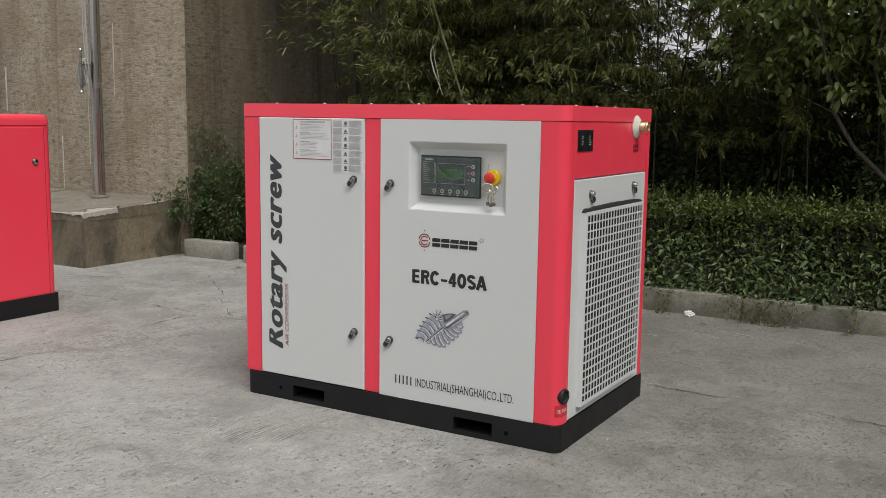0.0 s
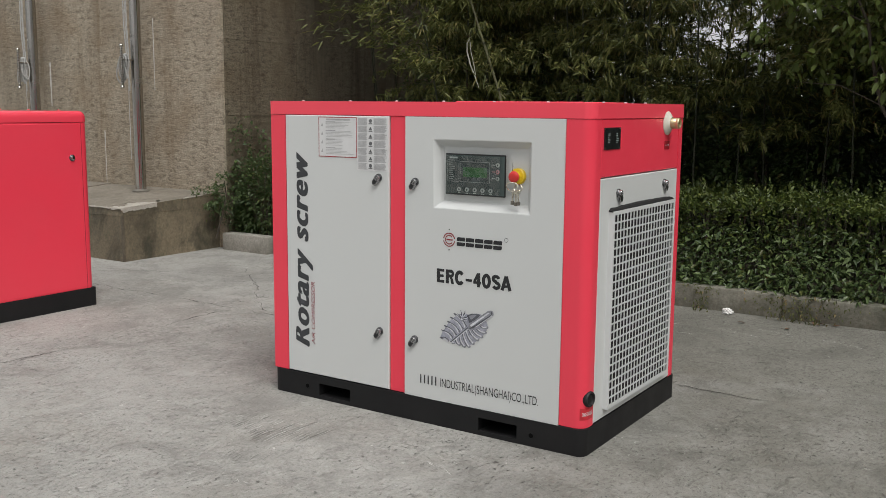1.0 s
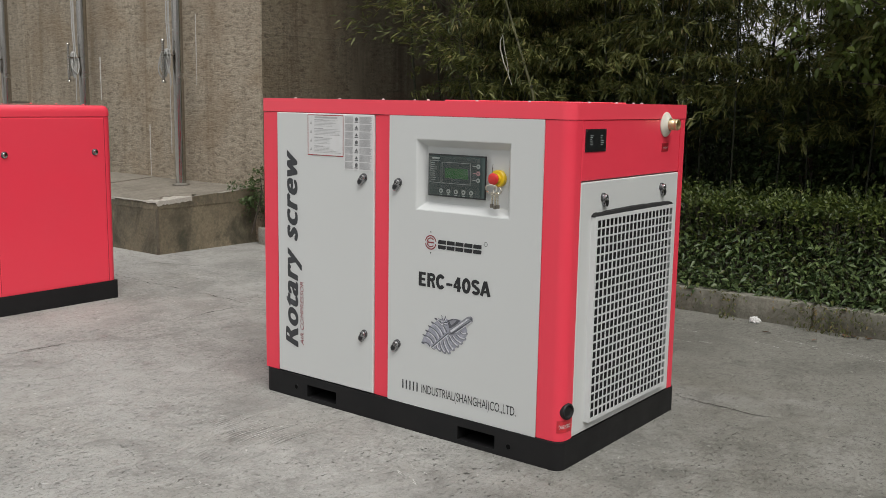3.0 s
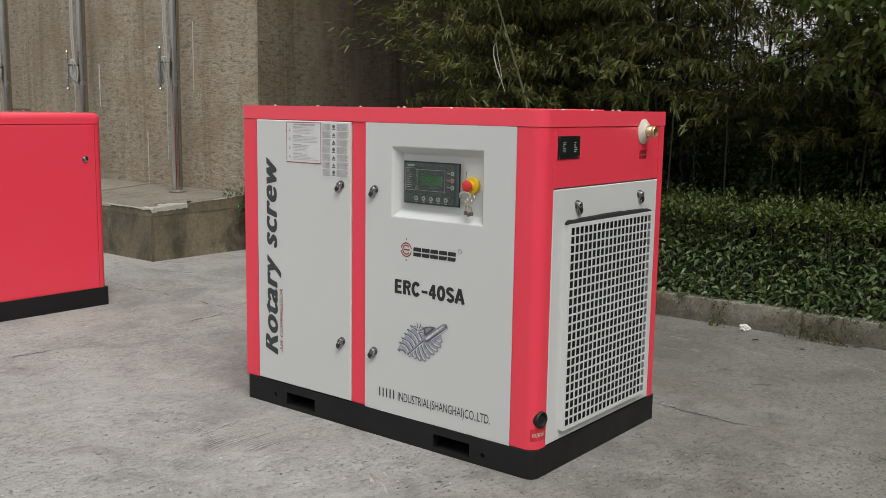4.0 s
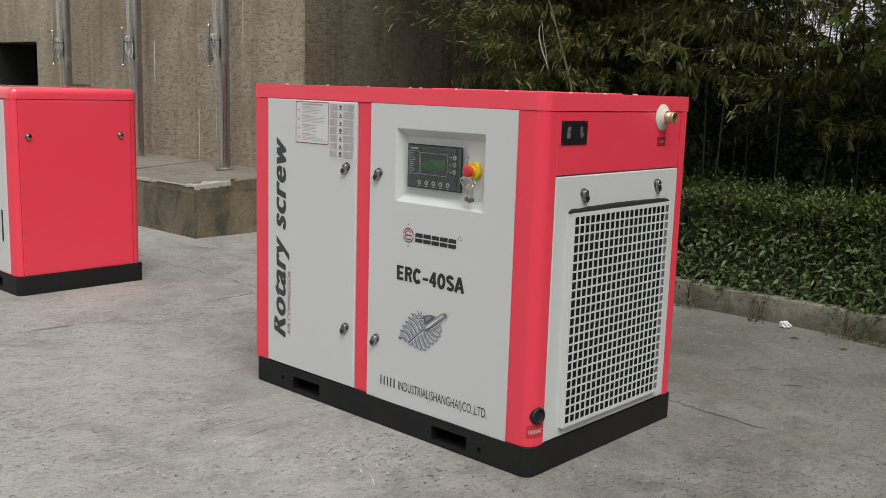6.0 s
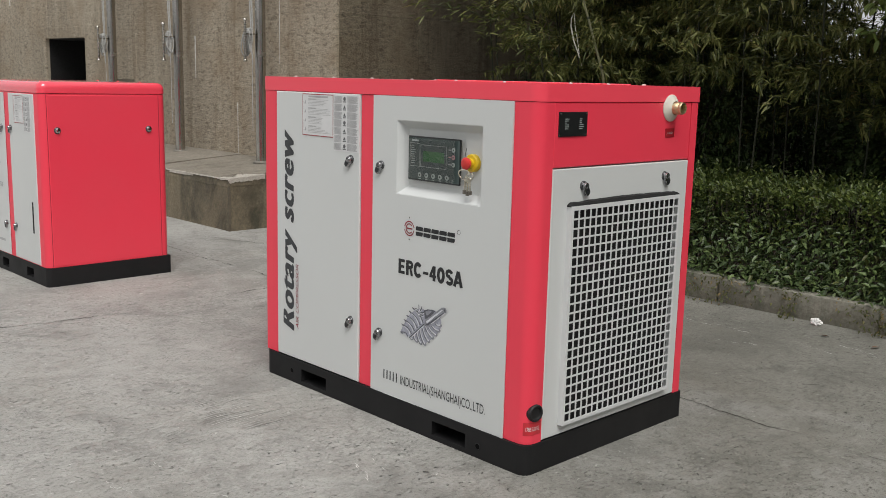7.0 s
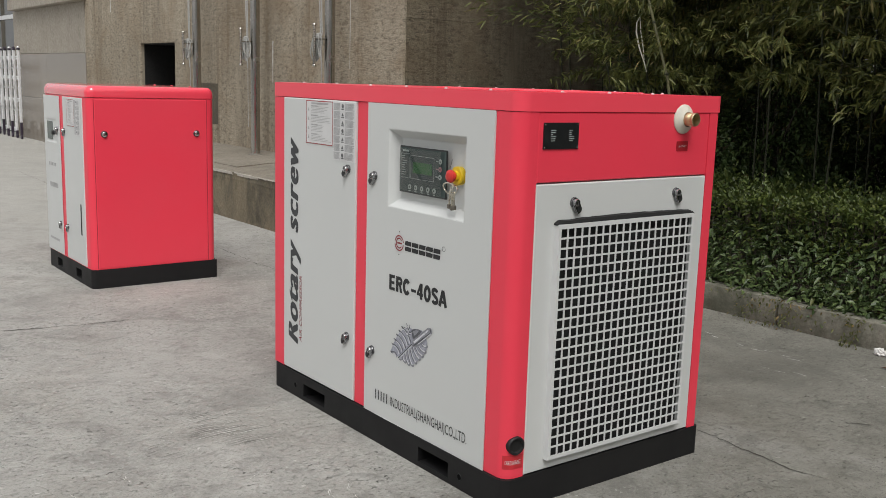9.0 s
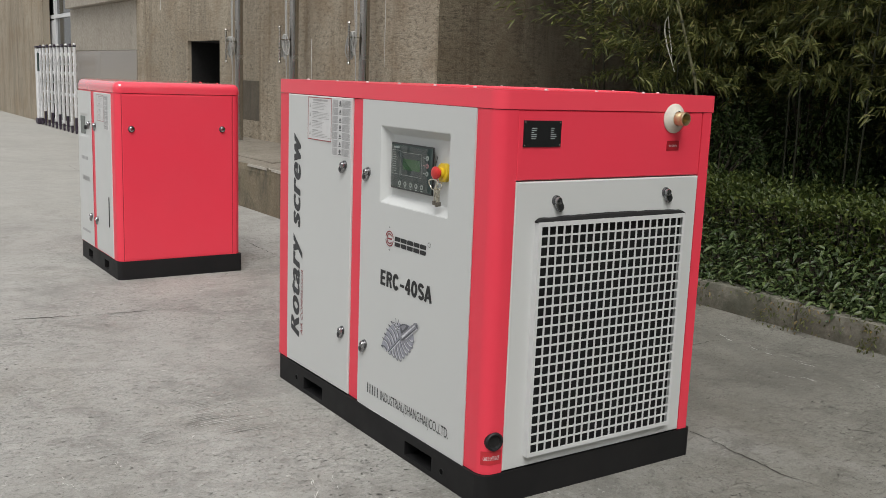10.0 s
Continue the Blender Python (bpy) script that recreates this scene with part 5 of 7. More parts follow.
    grid = [[None] * (nv + 1) for _ in range(nu + 1)]
    for a_ in range(nu + 1):
        for b_ in range(nv + 1):
            fu, fv = a_ / nu, b_ / nv
            crease = abs(noise.noise((fu * 4.0 + fv * 2.2, fv * 1.3, 8.0))) * 0.012 + 0.005 * abs(noise.noise((fu * 9 - fv * 6, fv * 3, 2.0)))
            grid[a_][b_] = bm.verts.new(g(-1.851 + 0.232 * fu, 0.911 + 0.139 * fv, -0.0042 - crease * (0.35 + 0.9 * fu)))
    for a_ in range(nu):
        for b_ in range(nv):
            bm.faces.new((grid[a_][b_], grid[a_ + 1][b_], grid[a_ + 1][b_ + 1], grid[a_][b_ + 1]))
    film_ = part("protective_film", bm, FILM, ctl, "creased clear protective film", 80)
    film_.visible_shadow = False
    # emergency stop with the keys on it
    ex, ez, ey = -1.5535, 0.983, Y0 + 0.018
    stop = part("emergency_stop", lathe([(0.0, -0.013), (0.0295, -0.013), (0.0295, 0.003), (0.027, 0.0055), (0.017, 0.006), (0.0165, 0.014), (0.0, 0.014)], (ex, ey, ez), (0, -1, 0), 32), YELLOW, rd, "yellow collar with a red stop button")
    part("stop_button", lathe([(0.012, 0.012), (0.012, 0.020), (0.019, 0.022), (0.0205, 0.026), (0.0200, 0.031), (0.016, 0.0345), (0.009, 0.036), (0.0, 0.0363)], (ex, ey, ez), (0, -1, 0), 32), STOP_RED, stop)
    ring = [(ex - 0.004 + 0.023 * math.cos(a), ey - 0.032 + 0.004 * math.sin(2 * a), ez - 0.036 + 0.016 * math.sin(a)) for a in [2 * math.pi * k / 28 for k in range(29)]]
    part("key_ring", tube(ring, 0.0024, 6), KEY, stop)
    ring = [(ex + 0.017 + 0.016 * math.cos(a), ey - 0.026 + 0.003 * math.sin(a), ez - 0.040 + 0.013 * math.sin(a)) for a in [2 * math.pi * k / 24 for k in range(25)]]
    part("key_ring", tube(ring, 0.0024, 6), KEY, stop)
    for dx, tilt, drop in ((-0.003, -0.003, 0.0), (0.007, 0.001, 0.004), (0.016, 0.004, 0.001)):
        kx, kz = ex + dx, ez - drop
        bm = box(kx - 0.0060, kx + 0.0060, ey - 0.0262, ey - 0.0228, kz - 0.058, kz - 0.044, 0.0012)
        tube([(kx, ey - 0.0245, kz - 0.056), (kx, ey - 0.0245, kz - 0.088)], 0.0032, 8, bm)
        for v in bm.verts:
            v.co.x += tilt * (kz - 0.044 - v.co.z) / 0.05
        key = part("key", bm, KEY, stop)
        part("key_socket", box(kx + tilt * 0.9 - 0.0050, kx + tilt * 0.9 + 0.0050, ey - 0.0295, ey - 0.0195, kz - 0.100, kz - 0.0865, 0.0010), KEY_DARK, key)
    part("key_wire", tube([(ex - 0.004, ey - 0.030, ez - 0.020), (ex - 0.007, ey - 0.026, ez + 0.014), (ex - 0.013, ey - 0.012, ez + 0.05)], 0.0009, 5), RUBBER, stop)
    # printed marks of the right door
    bm = arc_ring(-1.828, 0.734, 0.0225, 0.0268, df, None, -0.001, 10, 170)
    arc_ring(-1.828, 0.734, 0.0225, 0.0268, df, bm, -0.001, 190, 350)
    arc_ring(-1.828, 0.734, 0.0142, 0.0182, df, bm, -0.001, 38, 322)
    poly([(-1.840, 0.7315), (-1.812, 0.7315), (-1.812, 0.7365), (-1.840, 0.7365)], df, bm, -0.001)
    part("emblem", bm, MAROON, rd, "round maroon emblem", None)
    for v in (0.7725, 0.6955):
        part("emblem_dot", arc_ring(-1.828, v, 0.0, 0.0028, df, None, -0.001, 0, 360, 10), INK, rd, "", None)
    for k in range(5):
        u = -1.794 + 0.0395 * k
        w = 0.0365
        bm = poly([(u, 0.714), (u + w - 0.003, 0.714), (u + w, 0.720), (u + w, 0.728), (u, 0.728)], df, None, -0.001)
        poly([(u, 0.7325), (u + w, 0.7325), (u + w, 0.747), (u + 0.003, 0.747), (u, 0.741)], df, bm, -0.001)
        part("wordmark_block", bm, INK, rd, "", None)
    part("mark_ring", arc_ring(-1.582, 0.752, 0.0068, 0.0082, df, None, -0.001, 0, 360, 18), INK, rd, "", None)
    for bm in model_letters(-1.882, 0.567, 0.053, df, -0.001):
        part("lettering", bm, INK, rd, "bold black model lettering", None)
    part("lettering", lettering("INDUSTRIAL(SHANGHAI)CO.,LTD.", -1.862, -1.437, 0.158, 0.193, df, -0.001, 0.0), INK, rd, "thin black lettering", None)
    for k in range(5):
        u = -1.957 + 0.0176 * k
        part("name_bar", poly([(u, 0.158), (u + 0.0060, 0.158), (u + 0.0060, 0.193), (u, 0.193)], df, None, -0.001), INK_GREY, rd, "", None)
    rotor_print(rd, df)
    # grey lower side panel with the cooling grille
    sp = sheet_door("intake_panel", 3.0735, 3.834, 0.104, 0.984, s, GREY, c, "light-grey side panel with a square-mesh grille", 0.001, 0.03)
    gy0, gy1, gz0, gz1, deep = 3.151, 3.765, 0.139, 0.865, 0.021
    # dark sheet on the panel stands for the unlit space behind the mesh
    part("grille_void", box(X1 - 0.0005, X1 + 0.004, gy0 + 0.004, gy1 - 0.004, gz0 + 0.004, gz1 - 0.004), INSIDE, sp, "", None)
    at = side(X1 + deep)
    pitch, rise, bar = 0.02990, 0.03067, 0.0056
    us, vs = [gy0], [gz0]
    u = 3.1600
    for k in range(20):
        us += [u + k * pitch + bar / 2, u + (k + 1) * pitch - bar / 2]
    v = 0.1490
    for k in range(23):
        vs += [v + k * rise + bar / 2, v + (k + 1) * rise - bar / 2]
    us.append(gy1)
    vs.append(gz1)
    holes = {(2 * a_ + 1, 2 * b_ + 1) for a_ in range(20) for b_ in range(23)}
    part("grille", holed(us, vs, holes, at, 0.0025, None, deep - 0.001), GRILLE, sp, "grey punched square-mesh grille", None)
    bm = bmesh.new()
    rnd = random.Random(4)
    top, low = [], []
    for k in range(41):
        y = gy0 - 0.002 + (gy1 - gy0 + 0.008) * k / 40
        h = 0.010 + 0.006 * math.sin(math.pi * k / 40) + 0.003 * noise.noise((k * 0.35, 1, 0)) - (0.007 if k in (0, 40) else 0)
        top.append((bm.verts.new((X1 + 0.001, y, gz1 + h)), bm.verts.new((X1 + 0.013, y, gz1 + h * 0.8))))
        low.append((bm.verts.new((X1 + 0.001, y, gz1 - 0.002)), bm.verts.new((X1 + 0.018, y, gz1 - 0.002))))
    for k in range(40):
        bm.faces.new((top[k][0], top[k + 1][0], top[k + 1][1], top[k][1]))
        bm.faces.new((top[k][1], top[k + 1][1], low[k + 1][1], low[k][1]))
    for k in (0, 40):
        bm.faces.new((top[k][0], top[k][1], low[k][1], low[k][0]))
    part("foam_strip", bm, FOAM, sp, "uneven black foam strip above the grille")
    sf = side(X1 + 0.001)
    latch(sp, sf, 3.226, 0.926, 0.45, -0.8)
    latch(sp, sf, 3.685, 0.935, 0.45, -0.8)
    # rating plate, outlet and cable entry
    q = side(X1)
    plate = part("rating_plate", plaque(3.091, 3.230, 1.085, 1.161, q, 0.0025), BEZEL, c, "black rating plate with fine pale print", None)
    for u_, w_, k_ in ((3.118, 0.032, 11), (3.190, 0.022, 12)):
        tagged(part("fine_print", print_rows(q, u_, u_ + w_, 1.106, 1.142, 6, k_, bmesh.new(), 0.32, -0.0032, 0.8), WHITE_INK, plate, "", None), "", "", "", "stuff")
    for u_, v_ in ((3.096, 1.156), (3.225, 1.156), (3.096, 1.090), (3.225, 1.090)):
        part("rivet", lathe([(0.003, 0.0), (0.003, 0.002), (0.0, 0.003)], q(u_, v_, -0.002), (1, 0, 0), 8), CHROME, plate)
    outlet = part("air_outlet", lathe([(0.0, 0.0), (0.047, 0.0), (0.047, 0.003), (0.040, 0.009), (0.029, 0.016), (0.024, 0.020), (0.024, 0.006)], (X1, 3.700, 1.171), (1, 0, 0), 40), CREAM, c, "cream flange with a brass outlet pipe")
    part("pipe", lathe([(0.0215, 0.004), (0.0215, 0.030), (0.0205, 0.032), (0.0215, 0.034), (0.0205, 0.036), (0.0215, 0.038), (0.0205, 0.040), (0.0215, 0.042), (0.0215, 0.050), (0.0205, 0.052), (0.0175, 0.052), (0.0170, 0.048), (0.0175, 0.01), (0.0, 0.01)], (X1, 3.700, 1.171), (1, 0, 0), 32), BRASS, outlet, "threaded brass pipe end")
    tag = part("tag", plaque(3.676, 3.730, 1.069, 1.100, q, 0.0012), WARN, c, "small dark-red outlet tag", None)
    part("lettering", lettering("Air Outlet", 3.683, 3.722, 1.081, 1.088, q, -0.002), PAPER, tag, "", None)
    cx, cz = 3.0385, 0.205
    ang = Vector((1, -0.14, 0)).normalized()
    entry = part("cable_entry", lathe([(0.0, -0.02), (0.029, -0.02), (0.029, 0.006), (0.026, 0.010), (0.022, 0.009), (0.0205, 0.0045)], (X1 - 0.002, cx, cz), ang, 28), RUBBER, post, "black rubber cable grommet")
    # near-black disc paints the darkness inside the grommet
    part("hole", lathe([(0.0205, 0.0045), (0.018, 0.0022), (0.0, 0.0022)], (X1 - 0.002, cx, cz), ang, 24), INSIDE, entry, "", None)
    tag = bmesh.new()
    cols = []
    for k in range(7):
        t = radians(300 + 60 * k / 6)
        if k < 6:
            p = (X1 - r + (r + 0.001) * math.cos(t), Y0 + r + (r + 0.001) * math.sin(t))
        else:
            p = (X1 + 0.001, 3.067)
        cols.append((tag.verts.new((*p, 0.131)), tag.verts.new((*p, 0.174))))
    for a_, b_ in zip(cols, cols[1:]):
        tag.faces.new((a_[0], b_[0], b_[1], a_[1]))
    tag = part("tag", tag, TAG_RED, post, "small dark-red cable tag", None)
    lt = lettering("CABLE ENTRANCE", 0.0, 1.0, 0.0, 1.0, lambda u, v, d=0.0: Vector((u, v, 0)), 0)
    for v in lt.verts:
        z, e = 0.146 + 0.014 * v.co.y, 0.008 + v.co.x * 0.052
        arc = r * radians(60)
        if e < arc:
            t = radians(300) + e / r
            v.co = Vector((X1 - r + (r + 0.0022) * math.cos(t), Y0 + r + (r + 0.0022) * math.sin(t), z))
        else:
            v.co = Vector((X1 + 0.0022, Y0 + r + e - arc, z))
    part("lettering", lt, PAPER, tag, "", None)
    return c


def rotor_print(parent, at):
    """A flat print of two meshing screw rotors: curved teeth, fluted lobes, a hub and a shaft in grey tones."""
    def g(x, y):
        return (-1.871 + 0.000847 * (x - 213) + 0.0000233 * (y - 132), 0.460 + 0.000132 * (x - 213) - 0.000703 * (y - 132))

    body, mid, dark, light = bmesh.new(), bmesh.new(), bmesh.new(), bmesh.new()
    level = [0.0]

    def shape(bm, pts, d):
        level[0] += 0.000004
        poly([g(*p) for p in pts], at, bm, d - level[0])

    def band(bm, p, q, w0, w1, bend, d):
        """A crescent from p to q, w0 wide at its foot and w1 at its end."""
        p, q = Vector(p), Vector(q)
        t = (q - p).normalized()
        n = Vector((-t.y, t.x))
        up, dn = [], []
        for k in range(9):
            h = k / 8
            c = p.lerp(q, h) + n * bend * math.sin(math.pi * h)
            e = w0 + (w1 - w0) * h
            up.append(c + n * e)
            dn.append(c - n * e)
        shape(bm, [(v.x, v.y) for v in up + dn[::-1]], d)

    # the silhouette: both rotors without shaft, scalloped along its lower edge
    shape(body, [(216, 284), (228, 258), (246, 230), (262, 205), (282, 184), (304, 170), (330, 160), (352, 158), (368, 164), (398, 160), (430, 164), (455, 190), (466, 222), (462, 250), (446, 276), (420, 300), (392, 322), (366, 338), (338, 332), (306, 322), (284, 318), (262, 302), (240, 296)], -0.0008)
    base = part("rotor_picture", body, ROTOR_B, parent, "flat grey print of two meshing screw rotors", None)
    # first rotor: teeth run from hooked tips down to the seam
    tips = [(215, 282), (224, 240), (239, 216), (256, 193), (273, 172), (292, 152)]
    feet = [(262, 306), (284, 292), (303, 276), (321, 260), (339, 245), (356, 231)]
    for k, (tip, foot) in enumerate(zip(tips, feet)):
        band(dark, (tip[0] - 1, tip[1] + 3), foot, 2.2, 5.8, -9, -0.0012)
        band(mid, (tip[0] + 4, tip[1] + 9), (foot[0] - 2, foot[1] + 2), 2.5, 4.2, -9, -0.00145)
        band(light, (tip[0] + 12, tip[1] + 13), (foot[0] - 6, foot[1] + 3), 1.2, 3.6, -8, -0.0017)
        shape(dark, [(tip[0], tip[1]), (tip[0] + 13, tip[1] + 5), (tip[0] + 17, tip[1] + 15), (tip[0] + 7, tip[1] + 9)], -0.0018)
    # seam between the two
    band(dark, (272, 312), (366, 234), 2.6, 2.6, 0, -0.0019)
    band(light, (276, 316), (368, 240), 1.8, 2.2, 0, -0.0021)
    # second rotor: rounded lobes below the seam
    tops = [(286, 306), (304, 290), (322, 276), (340, 262), (356, 250), (372, 244), (392, 246), (414, 240), (434, 226)]
    ends = [(292, 322), (320, 330), (346, 340), (370, 342), (392, 326), (416, 306), (436, 290), (454, 268), (462, 240)]
    for k, (p, q) in enumerate(zip(tops, ends)):
        band(dark, (p[0] - 5, p[1] + 4), (q[0] - 8, q[1] - 2), 2.0, 2.8, 5, -0.0012)
        band(mid, p, q, 5.0, 6.5, 5, -0.0014)
        band(light, (p[0] + 1, p[1] + 2), (q[0] - 1, q[1] - 6), 2.0, 3.6, 5, -0.0017)
    for q in ends[1:]:
        shape(mid, [(q[0] + 8 * math.cos(c), q[1] - 3 + 8 * math.sin(c)) for c in [2 * math.pi * j / 12 for j in range(12)]], -0.0011)
    # dark recess behind the shaft and the hub of the first rotor with its points
    shape(dark, [(362, 168), (384, 160), (414, 160), (432, 168), (410, 190), (388, 206), (372, 208)], -0.0022)
    shape(mid, [(372, 172), (390, 165), (414, 166), (396, 184), (382, 192)], -0.0023)
    for k in range(6):
        c = radians(-150 + 46 * k)
        tip = (336 + 30 * math.cos(c), 178 + 40 * math.sin(c) * (1.05 if k < 3 else 0.6))
        band(dark, (336 + 6 * math.cos(c), 180 + 8 * math.sin(c)), tip, 6.0, 1.2, 4, -0.0022)
        band(light, (337 + 6 * math.cos(c + 0.35), 181 + 8 * math.sin(c + 0.35)), (tip[0] + 3, tip[1] + 5), 3.0, 0.8, 4, -0.0024)
    shape(mid, [(336 + 12 * math.cos(c), 190 + 10 * math.sin(c)) for c in [2 * math.pi * j / 12 for j in range(12)]], -0.0025)
    shape(light, [(334 + 6 * math.cos(c), 188 + 5 * math.sin(c)) for c in [2 * math.pi * j / 12 for j in range(12)]], -0.0026)
    # shaft
    shape(mid, [(366, 244), (372, 214), (398, 196), (470, 148), (486, 146), (498, 158), (498, 172), (424, 226), (396, 242)], -0.0027)
    shape(light, [(376, 222), (470, 158), (478, 160), (384, 230)], -0.0028)
    shape(light, [(404, 232), (490, 172), (494, 175), (414, 230)], -0.0028)
    shape(dark, [(370, 242), (378, 236), (430, 204), (492, 165), (494, 169), (432, 212), (392, 238)], -0.0029)
    shape(mid, [(488 + 8 * math.cos(c), 160 + 13 * math.sin(c)) for c in [2 * math.pi * j / 14 for j in range(14)]], -0.0030)
    shape(dark, [(489 + 4 * math.cos(c), 161 + 8 * math.sin(c)) for c in [2 * math.pi * j / 12 for j in range(12)]], -0.0031)
    tagged(part("mid_tone", mid, ROTOR_M, base, "", None), "", "", "", "stuff")
    tagged(part("blade_shading", dark, ROTOR_D, base, "", None), "", "", "", "stuff")
    tagged(part("highlight", light, ROTOR_L, base, "", None), "", "", "", "stuff")


def small_compressor():
    X0, X1, Y0, Y1, H = -5.770, -4.865, 2.905, 3.682, 1.186
    c = thing("air_compressor", ((X0 + X1) / 2, (Y0 + Y1) / 2, 0), "smaller red and grey screw compressor with rounded edges", "compressor", "compressors in the yard")
    f, s = front(Y0), side(X1)
    frame_base(c, X0 + 0.004, X1 + 0.004, Y0 + 0.002, Y1 + 0.006, 0.112, [(-5.575, -5.475, 0.025, 0.080), (-5.18, -5.075, 0.025, 0.080)], [], 0.03)
    r = 0.045
    shell = rounded(X0, X1, Y0 + 0.004, Y1, (r, r, r, r), 8)
    part("body", prism(shell, 0.113, 1.116), RED, c, "red sheet-metal body")
    part("lid_band", prism(rounded(X0 + 0.004, X1 - 0.004, Y0 + 0.008, Y1 - 0.004, (r, r, r, r), 8), 1.112, 1.124), SEAM_RED, c)
    bm, rings = bmesh.new(), []
    for z, d in [(1.119, 0.0)] + [(H - 0.040 + 0.040 * math.sin(radians(q)), 0.040 * (1 - math.cos(radians(q)))) for q in range(0, 91, 15)]:
        rings.append([bm.verts.new((x, y, z)) for x, y in rounded(X0 - 0.003 + d, X1 + 0.003 - d, Y0 + 0.001 + d, Y1 + 0.003 - d, (r + 0.003 - d,) * 4, 8)])
    for p, q in zip(rings, rings[1:]):
        for k in range(len(p)):
            bm.faces.new((p[k], p[(k + 1) % len(p)], q[(k + 1) % len(p)], q[k]))
    bm.faces.new(rings[-1])
    bm.faces.new(rings[0][::-1])
    part("lid", bm, RED_GLOSS, c, "red lid with rounded rim", 60)
    for a, b, z0, z1 in ((2.943, 2.946, 0.115, 1.112), (3.627, 3.630, 0.115, 1.112)):
        part("panel_seam", poly([(a, z0), (b, z0), (b, z1), (a, z1)], s, None, -0.0006), SEAM_RED, c, "", None)
    sp = sheet_door("end_panel", 2.948, 3.625, 0.118, 1.110, s, RED, c, "plain red end panel with two latches", 0.002, 0.004)
    round_lock(sp, side(X1 + 0.002), 3.000, 0.908)
    round_lock(sp, side(X1 + 0.002), 3.560, 0.908)
    o, i = (-5.712, -5.490, 0.815, 0.965), (-5.698, -5.505, 0.830, 0.952)
    bm = holed([-5.752, o[0], o[1], -5.412], [0.118, o[2], o[3], 1.110], {(1, 1)}, f, 0.0001, None, 0.003)
    bmesh.ops.translate(bm, verts=bm.verts, vec=(0, -0.001, 0))
    a = [bm.verts.new((u, Y0 - 0.001, v)) for u, v in ((o[0], o[2]), (o[1], o[2]), (o[1], o[3]), (o[0], o[3]))]
    b = [bm.verts.new((u, Y0 + 0.003, v)) for u, v in ((i[0], i[2]), (i[1], i[2]), (i[1], i[3]), (i[0], i[3]))]
    for k in range(4):
        bm.faces.new((a[k], a[(k + 1) % 4], b[(k + 1) % 4], b[k]))
    bm.faces.new(b)
    bmesh.ops.remove_doubles(bm, verts=bm.verts, dist=0.0003)
    ld = part("door", bm, GREY, c, "light-grey door with a dark controller bay", None)
    bay = part("controller", plaque(-5.692, -5.578, 0.834, 0.948, front(Y0 + 0.002), 0.002), PANEL, ld, "dark controller", None)
    part("stop_button", lathe([(0.0, 0.0), (0.014, 0.0), (0.014, 0.014), (0.0, 0.018)], (-5.545, Y0 + 0.002, 0.880), (0, -1, 0), 14), RUBBER, bay)
    rd = sheet_door("door", -5.338, -4.955, 0.118, 1.110, f, GREY, c, "light-grey door with notices and a sight slot", 0.001, 0.01)
    df = front(Y0 - 0.001)
    warning_sheets(rd, df, 1.0, -5.250, -5.105, -4.995, 1.098, 0.938, 0.890)
    part("sight_slot", plaque(-5.038, -5.020, 0.300, 0.485, df, 0.0015), INSIDE, rd, "narrow dark sight slot", None)
    latch(ld, df, -5.460, 0.905, -0.3, -0.8)
    latch(ld, df, -5.452, 0.315, -0.3, -0.8)
    latch(rd, df, -5.312, 0.905, -0.3, -0.8)
    latch(rd, df, -5.300, 0.315, -0.3, -0.8)
    bm = bmesh.new()
    for k in range(5):
        u = -5.675 + 0.034 * k
        poly([(u, 0.668), (u + 0.020, 0.668), (u + 0.020, 0.690), (u, 0.690)], df, bm, -0.001)
    part("wordmark_blocks", bm, PRINT, ld, "", None)
    bm = bmesh.new()
    for k in range(7):
        u = -5.665 + 0.026 * k
        poly([(u, 0.532), (u + 0.018, 0.532), (u + 0.018, 0.562), (u, 0.562)], df, bm, -0.001)
    part("model_bars", bm, FAINT, ld, "", None)
    part("name_bar", poly([(-5.70, 0.190), (-5.50, 0.190), (-5.50, 0.205), (-5.70, 0.205)], df, None, -0.001), PRINT, ld, "", None)
    for x in (-5.6, -5.3, -5.0):
        part("rivet", lathe([(0.0075, 0.0), (0.0072, 0.003), (0.0, 0.006)], (x, 3.58, H), (0, 0, 1), 12), RED_LID, c)
    return c


big_compressor()
small_compressor()

